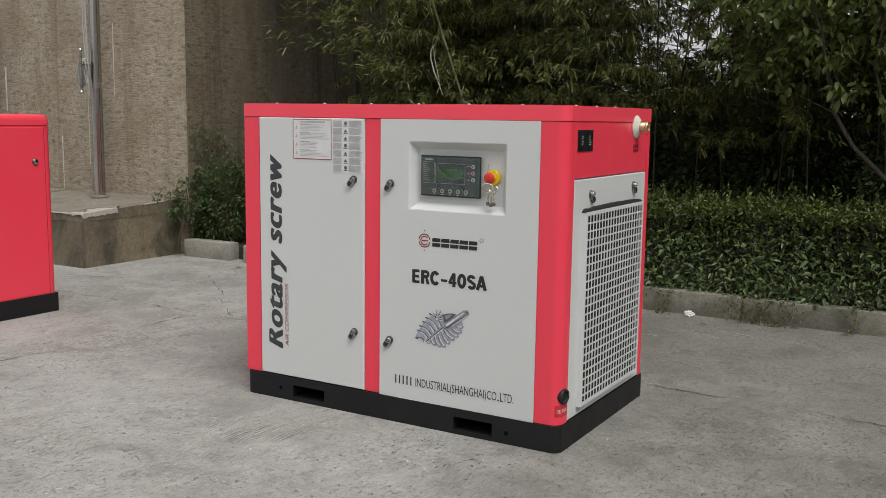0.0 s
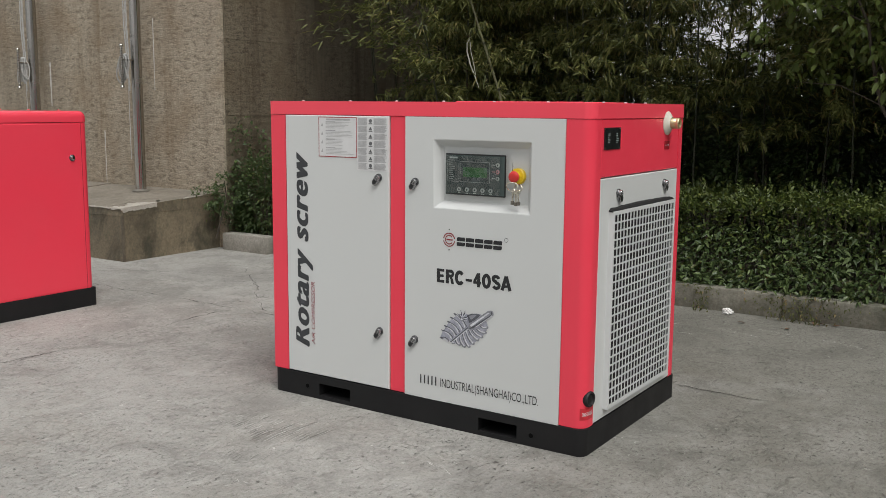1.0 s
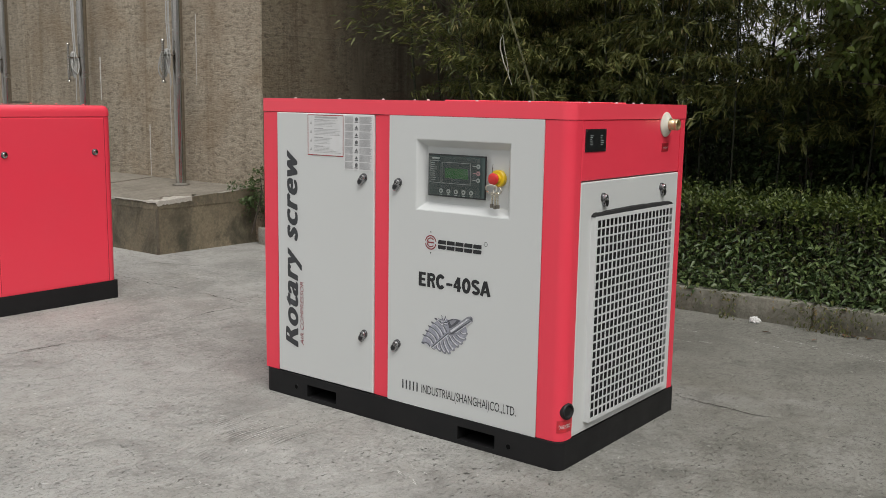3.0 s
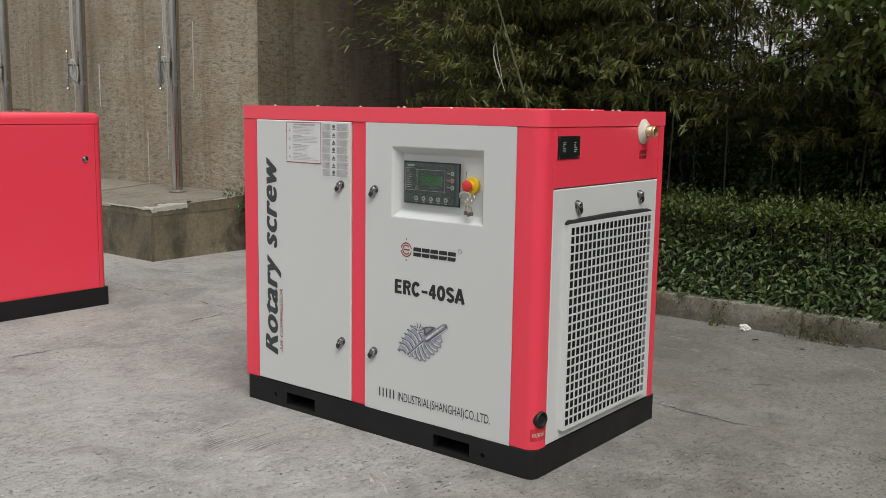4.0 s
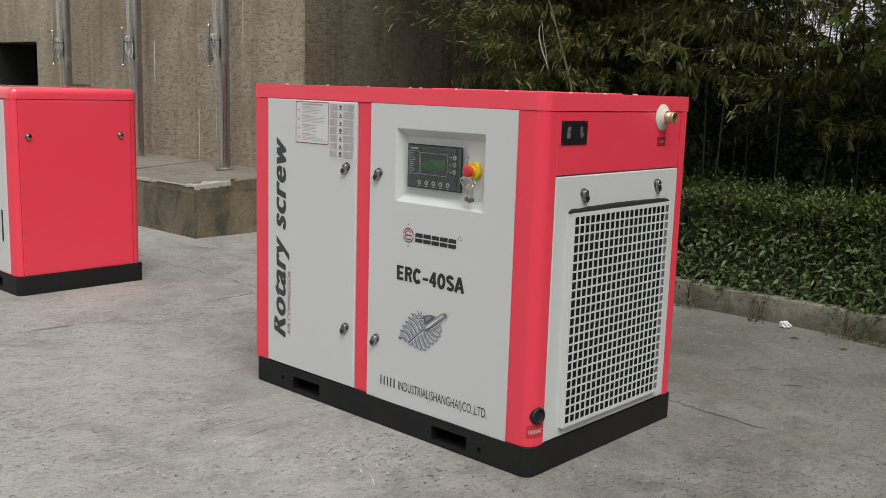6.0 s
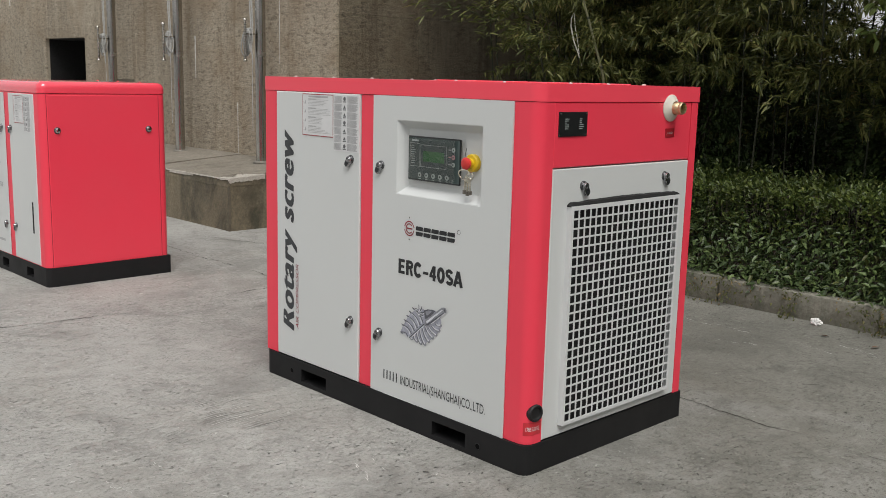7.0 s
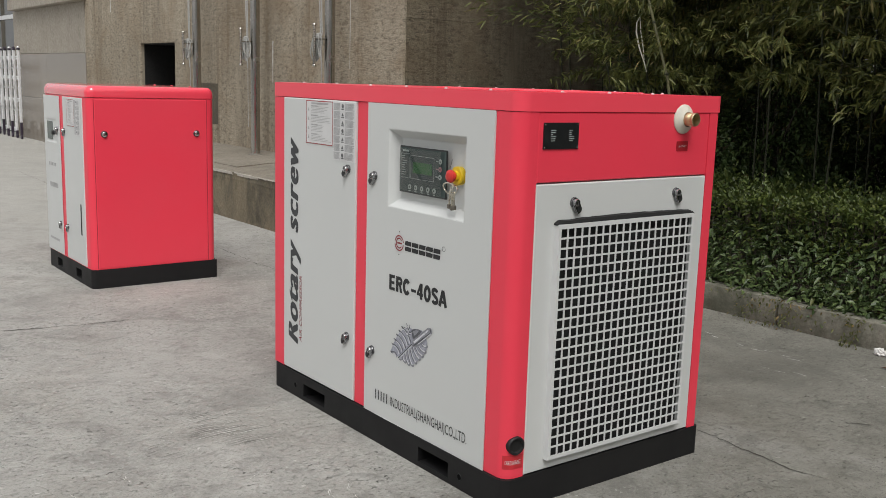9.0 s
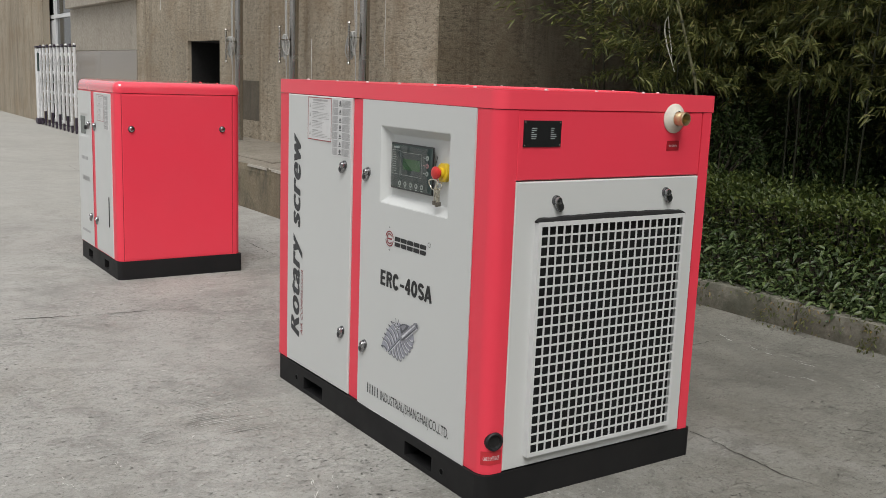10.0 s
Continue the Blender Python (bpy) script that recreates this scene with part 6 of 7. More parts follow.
# ---------------------------------------------------------------- flag poles on the platform
def flag_pole(x, y):
    z = step_z(y)
    p = thing("flag_pole", (x, y, z), "tall stainless steel flagpole with rope tied at a cleat", "flagpole", "flagpoles on the platform")
    part("base_flange", lathe([(0.0, 0.0), (0.076, 0.0), (0.076, 0.008), (0.062, 0.014), (0.052, 0.020), (0.0, 0.020)], (x, y, z), (0, 0, 1), 28), FLANGE, p)
    part("pole", tube([(x, y, z + 0.015), (x, y, 3.0), (x, y, 7.2)], [0.047, 0.046, 0.040], 24), STEEL, p, "stainless steel tube")
    part("finial", lathe([(0.0, 0.0), (0.05, 0.0), (0.06, 0.05), (0.04, 0.1), (0.0, 0.11)], (x, y, 7.2), (0, 0, 1), 16), STEEL, p)
    rx, ry = x + 0.0, y - 0.155
    rod = part("cleat_rod", tube([(rx, ry, 1.37), (rx, ry, 1.715)], 0.0105, 8), STEEL, p, "threaded steel cleat rod")
    for k in range(22):
        zz = 1.385 + 0.0145 * k
        part("thread", lathe([(0.0105, 0.0), (0.0145, 0.003), (0.0105, 0.006)], (rx, ry, zz), (0, 0, 1), 8), STEEL, rod)
    for zz in (1.36, 1.71):
        part("knob", lathe([(0.0, 0.0), (0.015, 0.002), (0.019, 0.012), (0.015, 0.022), (0.0, 0.024)], (rx, ry, zz), (0, 0, 1), 12), STEEL, rod)
    for zz in (1.60,):
        part("arm", tube([(rx, ry, zz), (x + 0.01, y - 0.05, zz)], 0.007, 8), STEEL, rod)
    rnd = random.Random(int(x * 100))
    rope = part("rope", tube([(x - 0.02, y - 0.070, 1.66), (x - 0.045, y - 0.066, 1.9), (x - 0.052, y - 0.060, 2.6), (x - 0.045, y - 0.050, 4.0), (x - 0.03, y - 0.05, 7.1)], 0.0045, 6), ROPE, p, "grey halyard rope")
    part("strand", tube([(x - 0.03, y - 0.075, 1.62), (x - 0.062, y - 0.070, 1.9), (x - 0.072, y - 0.060, 2.6), (x - 0.06, y - 0.050, 4.0), (x - 0.045, y - 0.05, 7.1)], 0.0055, 6), ROPE, rope)
    part("strand", tube([(x - 0.005, y - 0.075, 1.64), (x - 0.022, y - 0.072, 1.95), (x - 0.028, y - 0.064, 2.6), (x - 0.025, y - 0.055, 4.0), (x - 0.02, y - 0.05, 7.1)], 0.005, 6), ROPE, rope)
    part("strand", tube([(x - 0.03, y - 0.066, 1.64), (x - 0.035, y - 0.064, 1.2), (x - 0.036, y - 0.062, 0.75)], 0.0032, 6), ROPE, rope)
    for k in range(12):
        a, w, h = rnd.uniform(-1.3, 1.3), rnd.uniform(0.012, 0.040), rnd.uniform(0.04, 0.115)
        cx, cy, cz = x - 0.03 + rnd.uniform(-0.02, 0.03), y - 0.080 + rnd.uniform(-0.025, 0.015), 1.640 - h
        lean = rnd.uniform(-0.25, 0.25)
        loop = [(cx + w * math.cos(t) * math.cos(a) + lean * (h * math.sin(t) - h), cy + w * math.cos(t) * math.sin(a) - 0.01, cz + h * math.sin(t) + 0.010 * math.sin(3 * t + k)) for t in [2 * math.pi * q / 20 for q in range(21)]]
        part("coil", tube(loop, 0.0062, 6, None, False), ROPE, rope)
    part("rope_end", tube([(x - 0.02, y - 0.095, 1.60), (x + 0.005, y - 0.10, 1.50), (x + 0.02, y - 0.095, 1.40), (x + 0.012, y - 0.09, 1.34)], 0.0062, 6), ROPE, rope)
    part("knot", lathe([(0.0, -0.02), (0.018, -0.012), (0.024, 0.0), (0.018, 0.014), (0.0, 0.022)], (x - 0.03, y - 0.085, 1.635), (1, 0.3, 0.2), 10), ROPE, rope)
    return p


for px_ in (-6.755, -8.23, -9.70):
    flag_pole(px_, 5.6)


# ---------------------------------------------------------------- folding gate
def folding_gate():
    g = thing("folding_gate", (-19.4, 5.66, 0), "retracted silver folding yard gate on small dark wheels", "gate")
    n, y = 10, 5.66
    step = 3.0 / (n - 1)
    for k in range(n):
        x = -20.88 + step * k
        foot = 0.30 if k % 2 else 0.14
        post = part("post", box(x - 0.024, x + 0.024, y - 0.024, y + 0.024, foot, 1.60, 0.008), GATE_STEEL, g)
        cap = part("cap", box(x - 0.045, x + 0.045, y - 0.028, y + 0.028, 1.600, 1.630, 0.010), PURPLE, post, "dark post cap")
        part("knob", lathe([(0.0, 0.0), (0.024, 0.003), (0.028, 0.018), (0.020, 0.032), (0.0, 0.037)], (x, y, 1.628), (0, 0, 1), 12), GATE_STEEL if k % 2 else PURPLE, cap)
        part("leg", box(x - 0.022, x + 0.022, y - 0.022, y + 0.022, 0.06, foot, 0.006), PURPLE, post, "dark foot")
        part("wheel", lathe([(0.0, -0.015), (0.04, -0.015), (0.045, -0.009), (0.045, 0.009), (0.04, 0.015), (0.0, 0.015)], (x, y, 0.045), (0, 1, 0), 14), PURPLE, post, "dark wheel")
        if k < n - 1:
            for z in (0.62, 1.02, 1.38):
                part("link", tube([(x, y - 0.030, z - 0.11), (x + step, y - 0.030, z + 0.11)], 0.008, 6), GATE_STEEL, post)
                part("link", tube([(x, y + 0.032, z + 0.11), (x + step, y + 0.032, z - 0.11)], 0.008, 6), GATE_STEEL, post)
    drive = part("drive_post", box(-21.16, -21.02, y - 0.06, y + 0.06, 0.12, 1.60, 0.02), GATE_STEEL, g, "wide end post of the gate")
    part("drive_cap", box(-21.18, -21.00, y - 0.065, y + 0.065, 1.602, 1.640, 0.012), PURPLE, drive, "dark cap")
    part("display_panel", box(-21.022, -21.012, y - 0.045, y + 0.045, 1.12, 1.50, 0.003), PANEL, drive, "dark panel")
    part("skid", box(-21.28, -20.98, y - 0.07, y + 0.07, 0.0, 0.14, 0.03), PURPLE, drive, "dark wheel housing")
    return g


folding_gate()

# ---------------------------------------------------------------- litter by the kerb
paper = thing("paper_scrap", (-1.565, 5.70, 0), "crumpled white paper scrap on the concrete", "litter")
bm = bmesh.new()
bmesh.ops.create_icosphere(bm, subdivisions=4, radius=0.026)
for v in bm.verts:
    d = v.co.normalized()
    q = (abs(noise.noise(d * 2.2 + Vector((4, 0, 0)))) * 0.018 + abs(noise.noise(d * 4.0)) * 0.008 - 0.003)
    v.co = d * (0.020 + q)
    v.co = Vector((v.co.x * 1.35, v.co.y * 0.85, max(-0.016, v.co.z * 0.85))) + Vector((-1.565, 5.70, 0.016))
part("crumple", bm, LITTER, paper, "", 25)
rnd = random.Random(12)
for k, (x, y) in enumerate([(-1.0, 5.71), (-1.03, 5.70), (-0.97, 5.72), (-1.06, 5.68), (-1.15, 5.50), (-1.40, 5.50), (-0.95, 5.70), (-5.1, 5.5), (-5.0, 5.62), (-4.9, 5.58), (-0.65, 5.68), (-5.25, 5.2)]):
    lf = thing("fallen_leaf", (x, y, 0), "dry brown fallen leaf on the concrete", "leaf", "fallen leaves by the kerb")
    a, l = rnd.uniform(0, 6.28), rnd.uniform(0.03, 0.06)
    vv, ff = leaf_data(np.array([[0, 0, 0.006]]), np.array([[math.cos(a), math.sin(a), 0.15]]), np.array([[0, 0.2, 1.0]]), np.array([l]), np.array([l * 0.5]), 0.1)
    ob = new("blade", leaf_mesh("blade", vv, ff, DRY_LEAF))
    ob.parent = lf

# ---------------------------------------------------------------- plants
rng = np.random.default_rng(21)


def unit(a):
    return a / (np.linalg.norm(a, axis=1, keepdims=True) + 1e-9)


def bamboo_kind(seed, height, arch, low):
    """Verts of one bamboo: an arching culm with thin twigs, each ending in fans of drooping narrow leaves."""
    r = np.random.default_rng(seed)
    bend = np.array([r.normal(0, 0.12), -arch, 0.0])
    zs = np.linspace(0, 1, 15)
    path = [np.array([bend[0] * t ** 2, bend[1] * t ** 2.2, height * (t - 0.06 * t ** 3)]) for t in zs]
    bm = tube([tuple(p) for p in path], [0.0052 * (1 - 0.75 * t) + 0.002 for t in zs], 7)
    for t in np.arange(0.04, 0.95, 0.055):
        k = t * 14
        p = path[int(k)] + (path[min(int(k) + 1, 14)] - path[int(k)]) * (k - int(k))
        rr = 0.0052 * (1 - 0.75 * t) + 0.0035
        lathe([(rr * 0.8, -0.006), (rr * 1.12, 0.0), (rr * 0.8, 0.006)], tuple(p), (0, 0, 1), 7, bm)
    twig = bmesh.new()
    P, D, L, W = [], [], [], []
    t = low
    while t < 0.98:
        k = t * 14
        p = path[int(k)] + (path[min(int(k) + 1, 14)] - path[int(k)]) * (k - int(k))
        for _ in range(r.integers(2, 4)):
            a = r.uniform(0, 2 * math.pi)
            ln = r.uniform(0.30, 0.80) * (1.15 - 0.5 * t)
            d = np.array([math.cos(a), math.sin(a), r.uniform(0.1, 0.7)])
            d /= np.linalg.norm(d)
            pts = [p + d * ln * s + np.array([0, 0, -0.40 * ln * s * s]) for s in (0, 0.35, 0.7, 1.0)]
            tube([tuple(q) for q in pts], [0.0028, 0.0022, 0.0016, 0.001], 3, twig, False)
            for s in np.arange(0.30, 1.05, 0.12):
                q = p + d * ln * s + np.array([0, 0, -0.40 * ln * s * s])
                b = r.uniform(0, 2 * math.pi)
                for _ in range(r.integers(6, 12)):
                    e = b + r.normal(0, 0.6)
                    P.append(q + r.normal(0, 0.015, 3))
                    D.append([math.cos(e) + d[0] * 0.6, math.sin(e) + d[1] * 0.6, r.uniform(-2.0, 0.35)])
                    L.append(r.uniform(0.038, 0.088))
                    W.append(r.uniform(0.0085, 0.0160))
        t += r.uniform(0.014, 0.026) * (1.0 if t < 0.45 else 0.9)
    P, D, L, W = np.array(P), np.array(D), np.array(L), np.array(W)
    N = np.array([0, 0, 1.0]) + r.normal(0, 0.55, P.shape)
    vv, ff = leaf_data(P, D, N, L, W, 0.12)
    return bm, twig, vv, ff


kinds = []
for k, (h, arch, low) in enumerate([(6.4, 0.9, 0.165), (7.2, 1.4, 0.155), (5.8, 0.45, 0.18), (6.8, 1.7, 0.165), (6.2, 0.3, 0.15), (4.6, 1.3, 0.20), (5.6, 1.6, 0.215), (6.6, 1.1, 0.195)]):
    culm_bm, twig_bm, vv, ff = bamboo_kind(40 + k, h, arch, low)
    b = thing("bamboo", (0, 0, 0.1), "leafy green bamboo stem with drooping narrow leaves in the bed", "bamboo", "bamboo in the planting bed")
    b.location = (0, 0, 0)
    part("culm", culm_bm, CULM, b, "thin jointed green stem")
    tagged(part("branching", twig_bm, TWIG, b, "", None), "", "", "", "stuff")
    lf = new("foliage", leaf_mesh("foliage", vv, ff, BAMBOO_LEAF))
    lf.parent = b
    kinds.append(b)

spots = []
rnd = random.Random(77)
for row, (y, gap, x0) in enumerate(((6.92, 0.34, -4.45), (7.30, 0.36, -4.6), (7.75, 0.42, -4.75), (8.4, 0.48, -4.95), (9.3, 0.55, -4.9), (10.4, 0.65, -4.9))):
    x = x0
    while x < 7.5:
        spots.append((x + rnd.uniform(-0.12, 0.12), y + rnd.uniform(-0.18, 0.18), row))
        x += gap * (0.7 if x < -2.9 else 1.0 if x < 2.5 else 1.8) * rnd.uniform(0.75, 1.3)
used = set()
for x, y, row in spots:
    if row >= 1 and any(abs(x - (a - b * (y - 6.7))) < w and rnd.random() < q for a, b, w, q in ((-1.95, 0.30, 0.24, 0.92), (-2.93, 0.45, 0.20, 0.75))):
        continue
    if row < 1 and -3.98 < x < -3.45:
        continue
    k = rnd.choice((0, 1, 3, 5, 3, 1) if row < 2 else (0, 1, 2, 4, 0, 2))
    turn = rnd.uniform(-40, 40) if row < 2 else rnd.uniform(-180, 180)
    if x < -3.75:
        k, turn = 6, rnd.uniform(-30, 30)
    elif -3.6 < x < -2.6 and row < 3:
        k, turn = 7, rnd.uniform(-30, 30)
    m = pose(x, y, 0.09, rnd.uniform(-3, 3), rnd.uniform(-3, 3), turn)
    if k not in used:
        used.add(k)
        kinds[k].matrix_basis = m
    else:
        copy_thing(kinds[k], m)

# tall stems added so that their unseen crowns shade the side wall
culm_bm, twig_bm, vv, ff = bamboo_kind(47, 7.0, 0.5, 0.42)
b = thing("bamboo", (0, 0, 0), "added tall bamboo stem, its unseen crown shading the wall", "bamboo", "bamboo in the planting bed")
part("culm", culm_bm, CULM, b, "thin jointed green stem")
tagged(part("branching", twig_bm, TWIG, b, "", None), "", "", "", "stuff")
lf = new("foliage", leaf_mesh("foliage", vv, ff, BAMBOO_LEAF))
lf.parent = b
b.matrix_basis = pose(-5.35, 7.3, 0.09, 0, -4, 10)
for x, y, turn in ((-5.25, 8.0, 120), (-5.45, 8.8, 200), (-5.2, 9.6, 300), (-5.05, 6.95, 60), (-5.5, 7.9, 20), (-5.4, 10.4, 90)):
    copy_thing(b, pose(x, y, 0.09, 0, -5, turn))

# one bamboo at the end of the row, whose lowest spray reaches out over the kerb
edge_ = thing("bamboo", (-4.15, 6.6, 0.1), "leaning bamboo stem with a bright leafy spray over the kerb", "bamboo", "bamboo in the planting bed")
part("culm", tube([(-4.15, 6.6, 0.09), (-4.2, 6.5, 1.2), (-4.3, 6.3, 2.2), (-4.5, 5.95, 3.2)], [0.008, 0.007, 0.006, 0.003], 8), CULM, edge_)
r9 = np.random.default_rng(19)
sprays = [((-4.22, 6.45, 1.45), (-4.78, 5.72, 1.80)), ((-4.22, 6.45, 1.50), (-4.45, 5.95, 1.76)), ((-4.25, 6.4, 1.7), (-4.85, 5.9, 1.98)), ((-4.1, 6.5, 1.4), (-4.30, 6.0, 1.62)),
          ((-4.25, 6.4, 1.7), (-4.45, 5.85, 1.92)), ((-4.28, 6.35, 1.9), (-4.70, 5.85, 2.12)), ((-4.1, 6.4, 1.6), (-3.95, 5.95, 1.95)), ((-4.0, 6.45, 1.4), (-4.05, 6.0, 1.55))]
twig_bm, P, D = bmesh.new(), [], []
for a, e in sprays:
    a, e = np.array(a), np.array(e)
    way = e - a
    line = [a + way * q + np.array([0, 0, 0.10 * math.sin(math.pi * q)]) for q in np.linspace(0, 1, 9)]
    tube([tuple(q) for q in line], [0.003 - 0.0002 * k for k in range(9)], 4, twig_bm, False)
    for k, q in enumerate(line[2:]):
        for _ in range(16):
            P.append(q + r9.normal(0, 0.045, 3))
            D.append(way / np.linalg.norm(way) * 0.9 + r9.normal(0, 0.6, 3) + np.array([0, 0, -0.45]))
tagged(part("branching", twig_bm, TWIG, edge_, "", None), "", "", "", "stuff")
P, D = np.array(P), np.array(D)
vv, ff = leaf_data(P, D, np.array([0, 0, 1.0]) + r9.normal(0, 0.5, P.shape), r9.uniform(0.045, 0.095, len(P)), r9.uniform(0.009, 0.016, len(P)), 0.12)
lf = new("foliage", leaf_mesh("foliage", vv - np.array(place(edge_)), ff, BAMBOO_LEAF))
lf.parent = edge_

# bleached stalk hanging among the bamboo and one thicker pale culm
st = thing("dry_stalk", (-3.73, 6.30, 0.1), "thin bleached dead stalk hanging in the bamboo", "stalk")
part("stem", tube([(-3.715, 6.31, 1.37), (-3.742, 6.30, 1.45), (-3.780, 6.29, 1.54), (-3.812, 6.29, 1.64), (-3.812, 6.29, 1.70), (-3.798, 6.30, 1.74)], [0.002, 0.0042, 0.0052, 0.0056, 0.0042, 0.002], 6), DRY_CULM, st)
part("stem", tube([(-3.735, 6.30, 1.45), (-3.762, 6.31, 1.54), (-3.790, 6.31, 1.64), (-3.797, 6.30, 1.738)], [0.0018, 0.003, 0.0035, 0.002], 6), DRY_CULM, st)
part("twig", tube([(-3.796, 6.30, 1.738), (-3.74, 6.34, 2.0), (-3.62, 6.32, 2.25)], 0.0025, 5), TWIG, st)
old = thing("bamboo", (-3.48, 6.36, 0.1), "thicker bare brownish-green bamboo culm leaning among leaves", "bamboo", "bamboo in the planting bed")
part("culm", tube([(-3.38, 6.45, 0.09), (-3.535, 6.32, 1.32), (-3.61, 6.31, 1.53), (-3.69, 6.30, 1.75), (-3.80, 6.28, 2.07), (-4.1, 6.2, 3.4), (-4.4, 6.0, 4.6)], [0.011, 0.0098, 0.0094, 0.0088, 0.0080, 0.006, 0.003], 10), plain("pale_culm", (0.105, 0.102, 0.046), 0.6, 0.0, 0.4, 9), old)
for z in (0.55, 0.95, 1.36, 1.70, 2.02, 2.5, 3.0):
    q = (z - 0.09) / 1.23
    cx, cy = (-3.38 - 0.155 * q, 6.45 - 0.13 * q) if z < 1.4 else (-3.535 - 0.355 * (z - 1.32), 6.32 - 0.055 * (z - 1.32))
    if z < 2.1:
        part("node", lathe([(0.009, -0.008), (0.0125, 0.0), (0.009, 0.008)], (cx, cy, z), (-0.2, -0.05, 1), 9), CULM, old)


def leafy(name, parent, points, out, size, ratio, material, r, droop=0.25, spread=0.7, oval=False):
    """Leaves on points, each leaning outwards."""
    n = len(points)
    D = np.asarray(out) + r.normal(0, spread, (n, 3))
    N = np.array([0, -0.35, 1.0]) + r.normal(0, 0.4, (n, 3))
    L = r.uniform(size[0], size[1], n)
    vv, ff = leaf_data(np.asarray(points), D, N, L, L * ratio, droop, oval)
    off = np.array(place(parent)) if parent is not None else 0
    ob = new(name, leaf_mesh(name, vv - off, ff, material))
    ob.parent = parent
    return ob


r8 = np.random.default_rng(8)
zc = np.concatenate([np.full(16, z) for z in (1.45, 1.62, 1.85, 2.0, 2.1)])
pc = np.stack([-3.535 - 0.355 * (zc - 1.32), np.full(len(zc), 6.25), zc], axis=1) + r8.normal(0, 0.05, (len(zc), 3))
leafy("foliage", old, pc, np.tile([0.2, -0.5, -0.5], (len(zc), 1)), (0.05, 0.10), 0.13, BAMBOO_LEAF, r8, 0.2, 0.6)


def hedge_top(x, y):
    return 0.66 + 0.055 * noise.noise((x * 1.3, y * 1.1, 3.0)) + 0.05 * noise.noise((x * 4.1, y * 4.0, 7.0))


# clipped hedge, leaves over a twiggy heart
hd = thing("hedge", (-1.0, 6.4, 0.1), "low clipped green hedge along the planting bed", "hedge", "", "stuff")
n = 30000
xs = rng.uniform(-4.6, 3.2, n)
kind_ = rng.uniform(0, 1, n)
ys = np.where(kind_ < 0.62, rng.uniform(6.02, 6.95, n), 6.02 + np.abs(rng.normal(0, 0.06, n)))
tops = np.array([hedge_top(a, b) for a, b in zip(xs, ys)])
zs = np.where(kind_ < 0.62, tops - np.abs(rng.normal(0, 0.05, n)) + (rng.uniform(0, 1, n) < 0.06) * rng.uniform(0, 0.10, n), rng.uniform(0.25, 1.0, n) * tops)
pts = np.stack([xs, ys, zs], axis=1)
o = np.stack([rng.normal(0, 0.5, n), np.where(kind_ < 0.62, -0.35, -0.9), np.where(kind_ < 0.62, 0.9, 0.3)], axis=1)
leafy("foliage", hd, pts, o, (0.028, 0.050), 0.42, HEDGE_LEAF, rng, 0.15, 0.5)
shoots, ways = [], []
for k in range(330):
    x, y = rng.uniform(-4.6, 3.2), rng.uniform(6.04, 6.9)
    z, rise = hedge_top(x, y) - 0.03, rng.uniform(0.05, 0.15)
    lx, ly = rng.normal(0, 0.22), rng.normal(-0.1, 0.2)
    for q in np.linspace(0.2, 1.0, 7):
        a = rng.uniform(0, 6.28)
        shoots.append((x + lx * rise * q, y + ly * rise * q, z + rise * q))
        ways.append((math.cos(a) * 0.8, math.sin(a) * 0.8, 0.75))
leafy("fresh_shoots", hd, shoots, ways, (0.022, 0.040), 0.40, SHOOT_LEAF, rng, 0.1, 0.25)
bm = bmesh.new()
rnd = random.Random(31)
for k in range(420):
    x, y = rnd.uniform(-4.6, 3.2), rnd.uniform(6.1, 6.9)
    a, h = rnd.uniform(0, 6.28), hedge_top(x, y) - 0.04
    tube([(x, y, 0.1), (x + 0.05 * math.cos(a), y + 0.05 * math.sin(a), h * 0.5), (x + 0.12 * math.cos(a), y + 0.12 * math.sin(a), h)], [0.006, 0.004, 0.002], 4, bm, False)
tagged(part("branching", bm, BARK, hd, "", None), "", "", "", "stuff")

# broad-leaved ground cover spilling towards the kerb
gc = thing("ground_cover", (-1.0, 5.95, 0.1), "broad-leaved green ground cover spilling over the kerb", "plants", "", "stuff")
n = 15000
xs = rng.uniform(-4.7, 3.2, n)
h = rng.uniform(0, 1, n) ** 1.35
edge = np.array([noise.noise((a * 2.2, 1.0, 0.0)) for a in xs])
ys = 5.86 + 0.26 * h + rng.normal(0, 0.045, n) - 0.05 * edge
zs = 0.13 + 0.36 * h + rng.normal(0, 0.03, n) + 0.05 * edge
pts = np.stack([xs, ys, zs], axis=1)
o = np.stack([rng.normal(0, 0.7, n), np.full(n, -0.9), np.full(n, 0.15)], axis=1)
leafy("foliage", gc, pts, o, (0.030, 0.062), 0.40, BROAD_LEAF, rng, 0.30, 0.75)
P = []
rnd = random.Random(91)
for x, w, m in ((-1.74, 0.05, 100), (-1.15, 0.17, 330), (-0.62, 0.03, 40), (-2.2, 0.20, 200), (-3.0, 0.2, 200), (0.3, 0.25, 240), (1.4, 0.2, 160)):
    for k in range(m):
        t = rnd.random()
        P.append((x + rnd.gauss(0, w * 0.9) * (1.2 - 0.6 * t), 5.750 - 0.05 * t * t - abs(rnd.gauss(0, 0.012)), 0.16 - 0.15 * t))
P = np.array(P)
leafy("trailing_stems", gc, P, np.tile([0, -0.5, -0.4], (len(P), 1)), (0.012, 0.025), 0.5, TRAIL_LEAF, rng, 0.3, 0.6)


